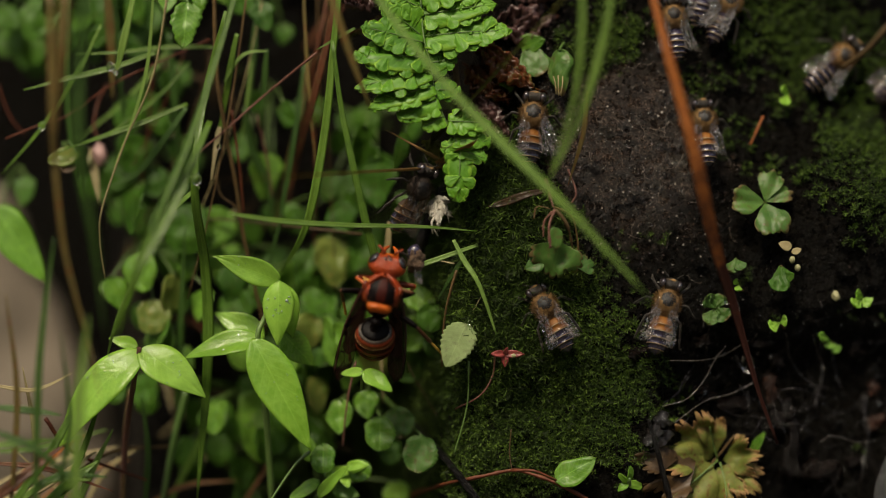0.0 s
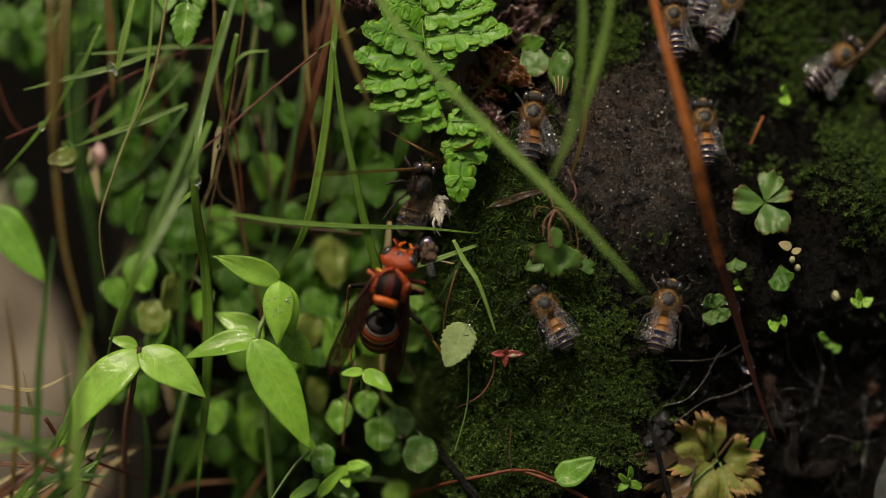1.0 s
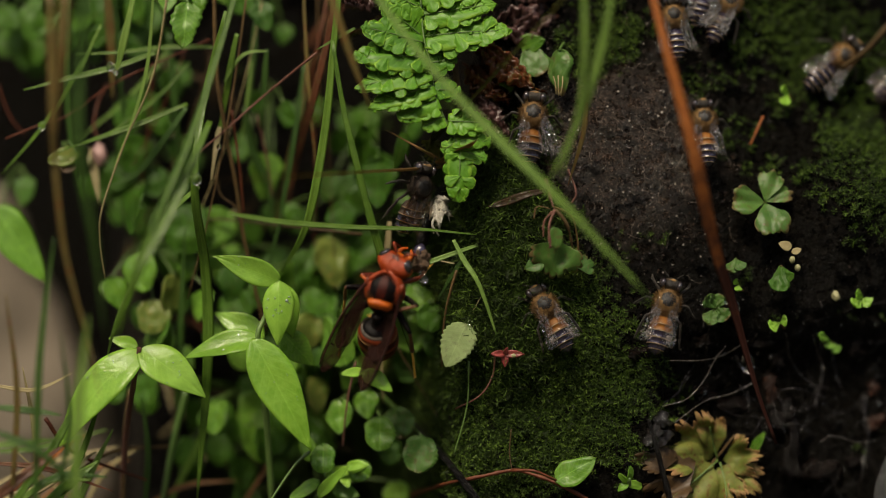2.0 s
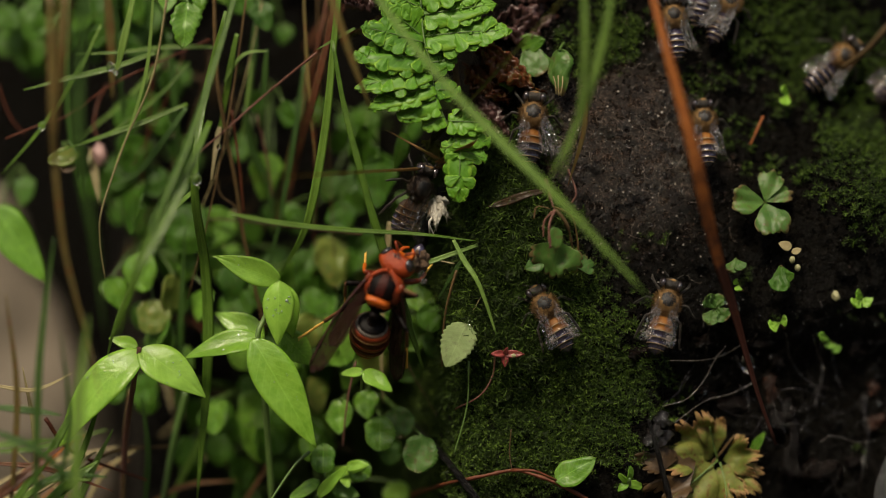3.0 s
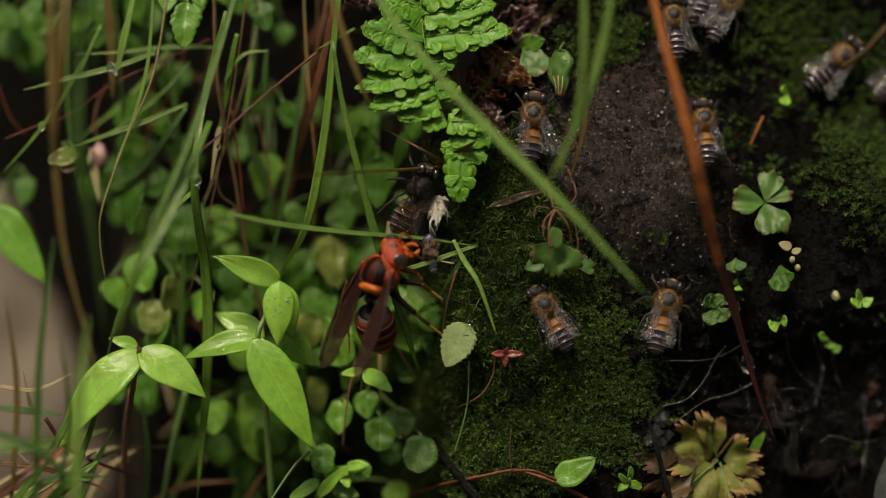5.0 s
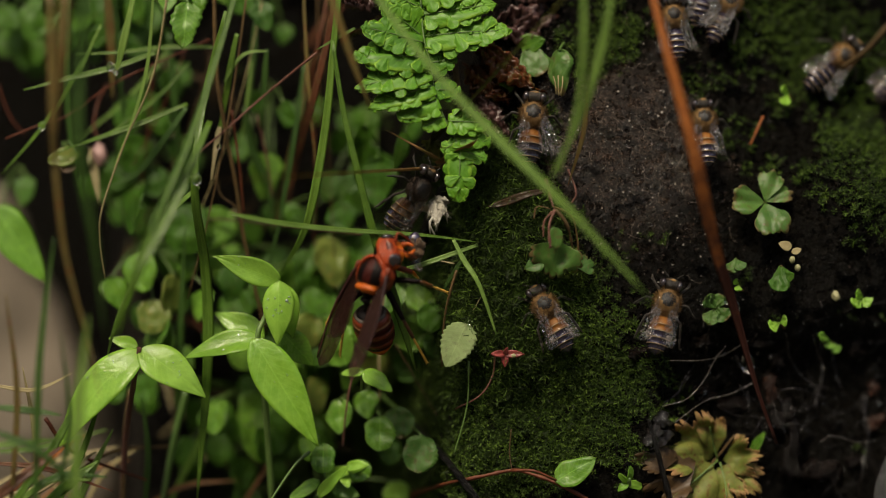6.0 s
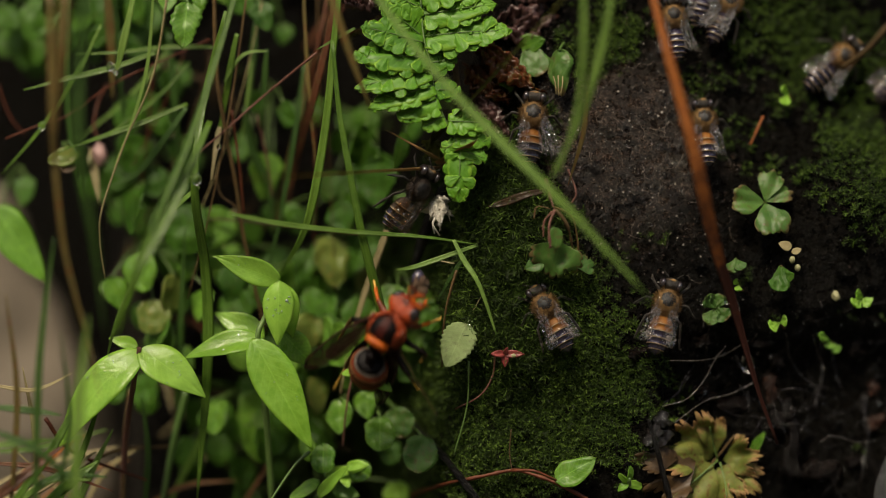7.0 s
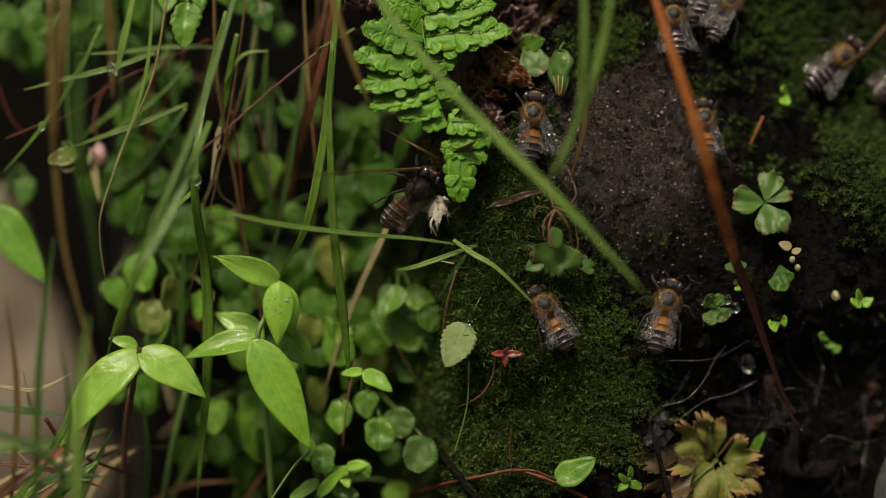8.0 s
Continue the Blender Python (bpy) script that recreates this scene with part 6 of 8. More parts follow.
def litter(at, r, scale, mat, label, seed, name="litter_clod"):
    tagged(part(name, ball(r, at, scale, 4, 0.95, seed), mat, at=at), label, "litter", "wet litter")


litter((0.0589, 0.0062, 0.7748), 0.00160, (0.6, 0.6, 1.3), BARK_BROWN, "brown wet scrap of rotten bark", 1)
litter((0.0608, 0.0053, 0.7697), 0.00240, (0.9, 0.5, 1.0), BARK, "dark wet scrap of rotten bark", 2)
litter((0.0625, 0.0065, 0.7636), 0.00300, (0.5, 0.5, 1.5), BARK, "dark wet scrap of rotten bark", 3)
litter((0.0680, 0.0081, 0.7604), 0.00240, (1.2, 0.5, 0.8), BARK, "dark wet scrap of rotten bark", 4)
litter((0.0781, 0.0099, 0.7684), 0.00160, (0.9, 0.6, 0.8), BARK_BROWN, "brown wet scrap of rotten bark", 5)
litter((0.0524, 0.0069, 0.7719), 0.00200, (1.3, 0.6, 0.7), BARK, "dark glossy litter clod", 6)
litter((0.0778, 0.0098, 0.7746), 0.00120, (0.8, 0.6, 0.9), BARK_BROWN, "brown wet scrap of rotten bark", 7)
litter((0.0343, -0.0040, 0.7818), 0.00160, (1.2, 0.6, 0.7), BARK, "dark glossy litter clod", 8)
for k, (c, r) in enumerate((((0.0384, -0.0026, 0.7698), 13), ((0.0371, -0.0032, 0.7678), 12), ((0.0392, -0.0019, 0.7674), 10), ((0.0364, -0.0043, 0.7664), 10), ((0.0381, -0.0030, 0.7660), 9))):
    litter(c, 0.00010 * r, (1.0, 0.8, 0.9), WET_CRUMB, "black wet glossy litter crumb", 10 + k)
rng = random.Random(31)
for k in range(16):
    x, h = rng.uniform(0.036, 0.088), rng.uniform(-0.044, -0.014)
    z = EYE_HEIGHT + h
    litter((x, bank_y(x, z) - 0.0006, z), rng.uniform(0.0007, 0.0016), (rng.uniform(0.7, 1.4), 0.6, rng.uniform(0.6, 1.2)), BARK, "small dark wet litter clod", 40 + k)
DR = thing("hanging_drops", (0.0544, 0.0030, 0.7796), "clear water drops hanging on roots", "water drops")
for c, r in (((0.0545, 0.0038, 0.7794), 14), ((0.0470, -0.0020, 0.7913), 8), ((0.0501, -0.0025, 0.7911), 8), ((0.0515, -0.0023, 0.7897), 9), ((0.0454, -0.0024, 0.7907), 5)):
    part("water_drop", ball(0.00010 * r, c, (0.9, 0.9, 1.15), 3), DROP, DR, at=c)
DL = thing("grass_drops", (-0.0704, -0.0040, 0.8217), "water drops on grass tips", "water drops")
for c, r in (((-0.0713, 0.0020, 0.8219), 8), ((-0.0565, -0.0110, 0.8305), 5), ((-0.0426, -0.0100, 0.8120), 10), ((-0.0392, -0.0050, 0.8179), 5), ((0.0046, -0.0060, 0.7872), 4), ((-0.0578, -0.0080, 0.8317), 8)):
    part("water_drop", ball(0.00010 * r, c, (0.9, 0.9, 1.1), 3), DROP, DL, at=c)
TUFT = tuft((-0.04, 0.03, 0.8), "dead grass scraps caught in the hollow")
# dead scraps in the hollow
rng = random.Random(52)
for k in range(24):
    x, h = rng.uniform(-0.062, -0.026), rng.uniform(-0.046, 0.046)
    z = EYE_HEIGHT + h
    y = bank_y(x, z) - rng.uniform(0.001, 0.008)
    a = rng.uniform(0, 6.28)
    d = Vector((math.cos(a), rng.uniform(-0.3, 0.1), math.sin(a))) * rng.uniform(0.006, 0.016)
    grass([(x, y, z), Vector((x, y, z)) + d * 0.5 + Vector((0, 0, 0.001)), Vector((x, y, z)) + d], rng.uniform(0.0006, 0.0016), [DEAD, REDBROWN, STRAW][k % 3], "dead grass scrap caught in the hollow", "scrap")


# ---- insects: built with the head towards +x and the back towards +z ----
def crawl(at, heading, pitch=0.0, roll=0.0):
    """The pose of an insect on the bank: heading in degrees from straight up, clockwise as seen from before the bank; pitch lowers the head towards the bank."""
    a = radians(heading)
    m = Matrix(((math.sin(a), -math.cos(a), 0), (0, 0, -1), (math.cos(a), math.sin(a), 0))).to_4x4()
    return Matrix.Translation(at) @ m @ pose(0, 0, 0, roll, pitch, 0)


def wing(length, width, root, sweep, side, lift=0.0, tipw=0.62, sag=0.0, slope=0.0, lead=0.15):
    """A wing from its root, swept back by sweep degrees from the side, bulging in its outer half, with a corrugated skin."""
    bm = bmesh.new()
    a = radians(sweep)
    d = Vector((-math.sin(a), side * math.cos(a), lift)).normalized()
    chord = Vector((-math.cos(a), -side * math.sin(a), 0))
    rows = []
    n = 14
    for i in range(n + 1):
        t = i / n
        w = width * (0.10 + 0.90 * math.sin(math.pi * min(1, t ** 0.85) * tipw + 0.05) ** 0.9) * (1 if t < 0.85 else max(0.12, math.sqrt(max(0, 1 - ((t - 0.85) / 0.15) ** 2))))
        rows.append([bm.verts.new(Vector(root) + d * (length * t) + chord * (w * (u - lead)) + Vector((0, 0, length * (0.006 * math.sin(u * 14 + t * 3) - sag * t * t) - slope * w * u))) for u in (k / 6 for k in range(7))])
    grid_faces(bm, rows)
    return bm


def profile(x0, x1, rmax, n=12, blunt=0.6):
    out = []
    for i in range(n + 1):
        t = i / n
        out.append((x0 + (x1 - x0) * t, max(0.02 * rmax, rmax * math.sin(math.pi * min(max(t, 0.012), 0.988)) ** blunt)))
    return out


def sub(name, bm, material, parent, at, label="", smooth=True):
    return part(name, bm, material, parent, label, at, smooth)


def leg(points, radii):
    bm = bmesh.new()
    for (a, b), (r0, r1) in zip(zip(points, points[1:]), zip(radii, radii[1:])):
        a, b = Vector(a), Vector(b)
        tube([a, (a + b) / 2 + Vector((0, 0, 0.06)) * (b - a).length, b], r0, r1, 6, 6, bm)
    return bm


MM = 0.001


def build_bee(name="honey_bee", label="striped honey bee clinging to the wet bank", wing_mat=None, spread=(8, 8), fuzz=None, warm=None):
    """12 mm long; origin under the thorax."""
    bee = thing(name, (0, 0, 0), label, "bee", "honey bees on the bank")
    head = sub("head", lathe([(x * MM, r * MM) for x, r in profile(2.0, 4.1, 1.6, 12, 0.5)], 16, 0.75, 1.0, at=(0, 0, 1.6 * MM)), B_DARK, bee, (2.0 * MM, 0, 1.6 * MM))
    for s in (1, -1):
        sub("eye", ball(0.98 * MM, (2.95 * MM, s * 1.3 * MM, 1.85 * MM), (0.95, 0.62, 1.1), 3), EYE, head, (2.95 * MM, s * 1.25 * MM, 1.85 * MM))
        sub("antenna", tube([(3.6 * MM, s * 0.4 * MM, 2.0 * MM), (4.2 * MM, s * 0.8 * MM, 2.3 * MM), (5.0 * MM, s * 1.5 * MM, 1.4 * MM)], 0.11 * MM, 0.09 * MM, 10), B_DARK, head, (3.6 * MM, s * 0.4 * MM, 2.0 * MM))
    sub("face_hair", ball(0.7 * MM, (3.3 * MM, 0, 2.3 * MM), (0.9, 1.2, 0.5), 2, 0.3, 2), B_FUZZ, head, (3.3 * MM, 0, 2.3 * MM))
    # a bald, shining disc on a tawny furred thorax
    tx = lathe([(x * MM, r * MM) for x, r in profile(-2.1, 2.2, 1.95, 22, 0.5)], 28, 0.95, 1.0, at=(0, 0, 1.9 * MM))
    for f in tx.faces:
        c = f.calc_center_median() / MM
        f.material_index = 1 if (c.x - 0.45) ** 2 + c.y ** 2 < 1.25 and c.z > 2.4 else 0
    sub("thorax", tx, [fuzz or B_FUZZ, B_BALD], bee, (0, 0, 1.9 * MM))
    # hair tufts round the thorax
    rg = random.Random(3)
    co, fc = [], []
    for _ in range(800):
        a, b = rg.uniform(0, 6.28), rg.uniform(-0.1, 1.4)
        ring = rg.random() < 0.8
        n = Vector((math.cos(a) * math.cos(b), math.sin(a) * math.cos(b), math.sin(b)))
        if ring and (n.x * 2.0 - 0.45) ** 2 + (n.y * 2.0) ** 2 < 1.3:
            continue
        c = Vector((n.x * 2.0, n.y * 2.0, 1.9 + n.z * 1.75)) * MM
        s = n.orthogonal().normalized() * 0.06 * MM
        tp = c + (n + Vector((rg.gauss(0, 0.3), rg.gauss(0, 0.3), rg.gauss(0, 0.3)))).normalized() * rg.uniform(0.4, 0.85) * MM
        k = len(co)
        co += [c + s, c - s, tp]
        fc.append((k, k + 1, k + 2))
    me = bpy.data.meshes.new("hair")
    me.from_pydata([tuple(c) for c in co], [], fc)
    me.materials.append(fuzz or B_FUZZ)
    hair = new("hair", me)
    hair.parent = bee
    HOME[hair.name] = Vector((0, 0, 0))
    # abdomen, ring by ring: each ring a dark or orange plate with a pale hair band at its rear
    rings = [(x, r * 0.88) for x, r in [(-2.0, 0.7), (-2.5, 1.55), (-3.3, 1.98), (-3.38, 2.05), (-3.52, 2.06), (-3.53, 2.0), (-4.4, 2.16), (-4.44, 2.22), (-4.58, 2.22), (-4.59, 2.14), (-5.5, 2.16), (-5.54, 2.2), (-5.66, 2.17),
             (-5.67, 2.08), (-6.48, 1.92), (-6.51, 1.96), (-6.61, 1.88), (-6.62, 1.78), (-7.25, 1.42), (-7.28, 1.44), (-7.36, 1.32), (-7.8, 0.8), (-8.1, 0.2)]]
    slots = [0, 0, 0, 2, 0, 0, 1, 2, 1, 1, 1, 2, 1, 1, 1, 2, 1, 1, 1, 2, 1, 1]
    sub("abdomen", lathe([(x * MM, r * MM) for x, r in rings], 20, 0.85, 1.0, at=(0, 0, 1.7 * MM), slots=slots, drop=lambda x: -0.03 * (x / MM + 2) ** 2 * MM * 0.6), [warm or B_ORANGE, B_BROWN, B_BAND], bee, (-2.0 * MM, 0, 1.7 * MM))
    for s in (1, -1):
        open_by = spread[0] if s > 0 else spread[1]
        sub("forewing", wing(8.0 * MM, 2.0 * MM, (0.6 * MM, s * 1.5 * MM, 3.1 * MM), 90 - open_by, s, 0.24, 0.62, 0.0, 0.2), wing_mat or B_WING, bee, (0.6 * MM, s * 1.5 * MM, 3.1 * MM))
        for q in range(9):
            d = rg.uniform(1.5, 7.8)
            c = Vector((0.6 - d * math.cos(radians(open_by)), s * (1.5 + d * math.sin(radians(open_by)) - rg.uniform(-0.2, 1.3)), 3.2 + 0.24 * d)) * MM
            sub("water_drop", ball(rg.uniform(0.08, 0.17) * MM, c, (1, 1, 0.8), 2), BEAD, bee, c)
        sub("hindwing", wing(5.6 * MM, 1.4 * MM, (-0.6 * MM, s * 1.5 * MM, 2.8 * MM), 90 - open_by * 0.5, s, -0.04, 0.62), wing_mat or B_WING, bee, (-0.6 * MM, s * 1.5 * MM, 2.8 * MM))
        for pts in (((1.2, 0.9, 1.0), (2.6, 2.2, 1.3), (3.6, 2.9, 0.4), (4.3, 3.0, 0.0)), ((0.1, 1.2, 0.9), (0.4, 3.2, 1.4), (-0.4, 4.2, 0.3), (-0.9, 4.9, 0.0)), ((-1.2, 1.1, 0.9), (-2.6, 2.8, 1.4), (-4.6, 3.2, 0.5), (-6.2, 3.6, 0.0))):
            sub("leg", leg([(x * MM, s * y * MM, z * MM) for x, y, z in pts], [r * MM for r in (0.24, 0.2, 0.24, 0.1)]), B_DARK, bee, (pts[0][0] * MM, s * pts[0][1] * MM, pts[0][2] * MM))
    return bee


def settle(bee, at, heading, pitch=0.0, roll=0.0, size=1.0, lift=0.0, tilt=True):
    """Puts a bee on the bank's face, near at."""
    x, y, z = at
    y = bank_y(x, z) - lift
    bee.matrix_basis = crawl((x, y, z), heading, pitch, roll) @ Matrix.Scale(size, 4)
    return bee


first = build_bee(spread=(4, 26))
settle(first, (0.0157, 0.0030, 0.8229), 6, 12, 0, 1.14, 0.0016)
tagged(first, "honey bee with orange and cream bands, wings half spread")


folded = build_bee(spread=(13, 5))
settle(folded, (0.0178, 0.0010, 0.7894), -29, 11, 8, 1.09, 0.0016)
tagged(folded, "honey bee with glinting wet wings on moss")


dusky = build_bee(spread=(16, 14), warm=B_BROWN)
settle(dusky, (0.0409, 0.0060, 0.8408), -4, 8, 0, 1.0, 0.002)
tagged(dusky, "dusky honey bee with sky sheen painted on its bands, half spread wings, on moss")


def another(at, heading, pitch, roll, size, lift, label, of=None):
    b = copy_thing(of or folded, Matrix.Identity(4))
    settle(b, at, heading, pitch, roll, size, lift)
    return tagged(b, label)


another((0.0390, 0.0020, 0.7901), 14, 11, 0, 1.14, 0.0016, "honey bee with clear wings on dark wet earth")
another((0.0460, 0.0040, 0.8221), -4, 16, 6, 1.05, 0.0015, "honey bee half hidden by an orange grass blade")
pale_bee = build_bee(wing_mat=B_MILKY, spread=(14, 2), warm=B_BROWN)
settle(pale_bee, (0.0512, 0.0080, 0.8432), 26, 14, -10, 1.0, 0.002)
tagged(pale_bee, "honey bee with whitish wet wings on moss")
another((0.0462, 0.0080, 0.8470), 10, 0, 10, 1.0, 0.002, "dark honey bee at the top of the moss", dusky)
another((0.0716, 0.0140, 0.8346), 47, 4, 6, 1.1, 0.002, "dark honey bee turned sideways on moss", dusky)
another((0.0839, 0.0180, 0.8326), 45, 0, 0, 1.05, 0.002, "dark honey bee at the edge of the moss", dusky)
drinker = build_bee(label="dark honey bee with folded brown wings beside herbs", wing_mat=B_AMBER, spread=(10, -4), fuzz=B_SABLE, warm=B_SABLE)
drinker.matrix_basis = crawl((-0.0052, -0.0020, 0.8114), 28, -8, 34) @ Matrix.Scale(1.15, 4)
frayed = thing("withered_scrap", (-0.0011, -0.002, 0.8089), "crumpled pale withered scrap of leaf hanging on a dark twig", "leaf")
for k, (tp, w) in enumerate((((0.0005, -0.005, 0.8068), 22), ((-0.0022, -0.004, 0.8062), 20), ((-0.0008, -0.006, 0.8048), 26), ((0.0008, -0.004, 0.8084), 16), ((-0.0024, -0.003, 0.8078), 14))):
    part("leaf_blade", thicken(leaf((-0.0011, -0.002, 0.8089), tp, 0.0001 * w, "ovate", cup=-0.5, curl=0.3, ripple=0.3, crinkle=0.28, nl=22, nw=10, teeth=5, bite=0.25, seed=k * 1.9 + 0.4), 0.0002), B_PALE, frayed)
for tp in ((-0.0018, -0.004, 0.8027), (-0.0009, -0.004, 0.8023)):
    part("thread", tube([(-0.0016, -0.004, 0.8055), Vector((-0.002, -0.005, 0.8043)), tp], 0.00022, 0.00014, 10, 6), B_PALE, frayed)
stalk([(0.0047, 0.0060, 0.8194), (0.0006, 0.0040, 0.8112), (-0.0029, 0.0040, 0.8041), (-0.0050, 0.0060, 0.7971)], 0.00120, 0.00090, BARK, "dark wet rotten twig under the bees", "twig", "twig", knot=0.5, n=24, sides=10)


HIPS = {"fore": (2.5, 1.9, -1.9), "mid": (0.3, 2.3, -2.2), "hind": (-2.0, 2.1, -2.0)}
BONES = {"fore": (3.4, 3.0, 4.2), "mid": (5.0, 3.6, 5.0), "hind": (5.4, 4.6, 6.6)}
WING_ROOT = Vector((1.2, 3.0, 1.9)) * MM


def hairs(parent, spots, material, length, seed):
    """Short fine hairs on a body, at spots of (place, way out)."""
    rg = random.Random(seed)
    co, fc = [], []
    for c, n in spots:
        s = n.orthogonal().normalized() * 0.035 * MM
        tp = c + (n + Vector((rg.gauss(-0.3, 0.3), rg.gauss(0, 0.3), rg.gauss(0, 0.3)))).normalized() * rg.uniform(0.5, 1.0) * length
        k = len(co)
        co += [tuple(c + s), tuple(c - s), tuple(tp)]
        fc.append((k, k + 1, k + 2))
    me = bpy.data.meshes.new("hair")
    me.from_pydata(co, [], fc)
    me.materials.append(material)
    ob = new("hair", me)
    ob.parent = parent
    ob.location = -HOME[parent.name]
    return ob


def hornet_head(neck):
    """A broad head, its cheeks swollen behind the eyes, flattened above and drawn in to the jaws."""
    bm = bmesh.new()
    bmesh.ops.create_icosphere(bm, subdivisions=5, radius=1)
    for v in bm.verts:
        x, y, z = (math.copysign(abs(c) ** 0.86, c) for c in v.co)
        wide = 3.4 * (1 - 0.30 * smooth(0.1, 1.0, x)) * (1 - 0.10 * smooth(-0.5, -1.0, x))
        px = 1.95 + 2.15 * x - (0.45 * (1 - y * y) if x < -0.2 else 0)
        py = wide * y
        pz = 1.95 * z * (1 - 0.35 * smooth(0.2, 1.0, x)) - 0.7 * smooth(0.3, 1.0, x)
        # a furrow along the crown, and pits for the feelers
        pz -= 0.16 * math.exp(-(py / 0.22) ** 2) * smooth(-0.1, 0.6, z)
        pz -= 0.35 * math.exp(-((abs(py) - 0.75) / 0.4) ** 2 - ((px - 3.5) / 0.5) ** 2) * smooth(0, 0.5, z)
        v.co = Vector((px, py, pz)) * MM + Vector(neck)
    for f in bm.faces:
        c = (f.calc_center_median() - Vector(neck)) / MM
        if c.z < -0.9:
            f.material_index = 1
        elif c.x > 3.55 and abs(c.y) < 1.1 or c.z < 0.1 and c.x > 1.0:
            f.material_index = 2
        elif abs(c.y) < 0.75 and abs(c.x - 2.45) < 0.45 and c.z > 1:
            f.material_index = 3
    return bm


def build_hornet():
    """27 mm long; origin in the middle of the thorax."""
    h = thing("hornet", (0, 0, 0), "large orange and black hornet with dark maroon wings", "hornet")
    # thorax: orange shoulders in a V, a dark shield with a maroon middle, black rear and underside
    tx = lathe([(x * MM, r * MM) for x, r in profile(-4.1, 3.9, 3.55, 48, 0.45)], 56, 0.9, 1.0)
    for v in tx.verts:
        c = v.co / MM
        pinch = 1 - 0.16 * smooth(-0.5, -4.0, c.x) + 0.05 * math.exp(-((c.x - 1.0) / 1.2) ** 2)
        v.co.y *= pinch
        if c.z > 0:
            # the furrows between the plates
            dip = 0.22 * math.exp(-((c.x + 1.75) / 0.16) ** 2) + 0.22 * math.exp(-((c.x + 3.3) / 0.16) ** 2)
            edge = 2.35 * smooth(3.5, 0.8, c.x)
            if c.x > -1.7:
                dip += 0.16 * math.exp(-((abs(c.y) - edge) / 0.16) ** 2)
                dip += 0.05 * math.exp(-(c.y / 0.1) ** 2)
            v.co.z -= dip * MM * smooth(0, 1.5, c.z)
    for f in tx.faces:
        c = f.calc_center_median() / MM
        u = abs(c.y)
        edge = 2.35 * smooth(3.5, 0.8, c.x)
        if c.x < -3.25:
            f.material_index = 1
        elif c.x < -1.75:
            f.material_index = 3 if u < 2.2 and c.z > 0.9 else 1
        elif c.z < -0.2:
            f.material_index = 0 if c.x > 2.8 else 1
        elif u < edge:
            f.material_index = 2 if u < 0.85 * smooth(3.3, 1.6, c.x) else 1
        elif c.x < 0.2:
            f.material_index = 4
    sub("thorax", tx, [H_ORANGE, H_BLACK, H_MAROON, H_AMBER, H_RUST], h, (0, 0, 0))
    sub("scutellum", ball(1.0 * MM, (-2.5 * MM, 0, 2.55 * MM), (0.62, 2.05, 0.62), 4, 0.1, 2), H_AMBER, h, (-2.5 * MM, 0, 2.55 * MM), "amber raised plate at the rear of the back")
    for s in (1, -1):
        sub("collar", tube([(3.3 * MM, s * 0.25 * MM, 2.1 * MM), (2.7 * MM, s * 1.35 * MM, 2.35 * MM), (1.4 * MM, s * 2.5 * MM, 1.95 * MM), (0.5 * MM, s * 3.1 * MM, 1.1 * MM)], 0.34 * MM, 0.30 * MM, 16, 10), H_ORANGE, h, (2.0 * MM, s * 1.4 * MM, 1.6 * MM))
        sub("tegula", ball(0.8 * MM, (1.0 * MM, s * 3.05 * MM, 1.75 * MM), (1.2, 0.6, 0.7), 3), H_RUST, h, (1.0 * MM, s * 3.05 * MM, 1.75 * MM))
    rg = random.Random(17)
    spots = []
    for _ in range(380):
        a, b = rg.uniform(0, 6.28), rg.uniform(-0.1, 1.0)
        n = Vector((math.cos(a) * math.cos(b), math.sin(a) * math.cos(b), math.sin(b)))
        spots.append((Vector((n.x * 3.7, n.y * 3.3, n.z * 3.1)) * MM, n))
    hairs(h, spots, H_HAIR, 0.45 * MM, 18)
    # head
    neck = (3.5 * MM, 0, 0.4 * MM)
    sub("neck", tube([(3.0 * MM, 0, 0.2 * MM), (4.0 * MM, 0, 0.5 * MM), (5.0 * MM, 0, 0.6 * MM)], 1.3 * MM, 1.2 * MM, 6, 12), H_BLACK, h, (3.0 * MM, 0, 0.2 * MM))
    head = sub("head", hornet_head(neck), [H_ORANGE, H_BLACK, H_AMBER, H_RUST], h, neck)
    spots = []
    for _ in range(160):
        a, b = rg.uniform(0, 6.28), rg.uniform(0.0, 1.2)
        n = Vector((math.cos(a) * math.cos(b), math.sin(a) * math.cos(b), math.sin(b)))
        spots.append((Vector(neck) + Vector((2.0 + n.x * 2.1, n.y * 2.7, n.z * 2.1)) * MM, n))
    hairs(head, spots, H_HAIR, 0.4 * MM, 19)
    for s in (1, -1):
        e = (neck[0] + 2.35 * MM, s * 2.5 * MM, neck[2] + 0.70 * MM)
        eye = ball(1.0 * MM, (0, 0, 0), (1.2, 0.62, 1.35), 4)
        bmesh.ops.transform(eye, matrix=Matrix.Translation(e) @ Matrix.Rotation(radians(-s * 26), 4, "Z") @ Matrix.Rotation(radians(s * 22), 4, "X"), verts=eye.verts)
        sub("eye", eye, EYE, head, e, "dark glossy kidney-shaped eye")
        b = (neck[0] + 3.45 * MM, s * 0.75 * MM, neck[2] + 0.9 * MM)
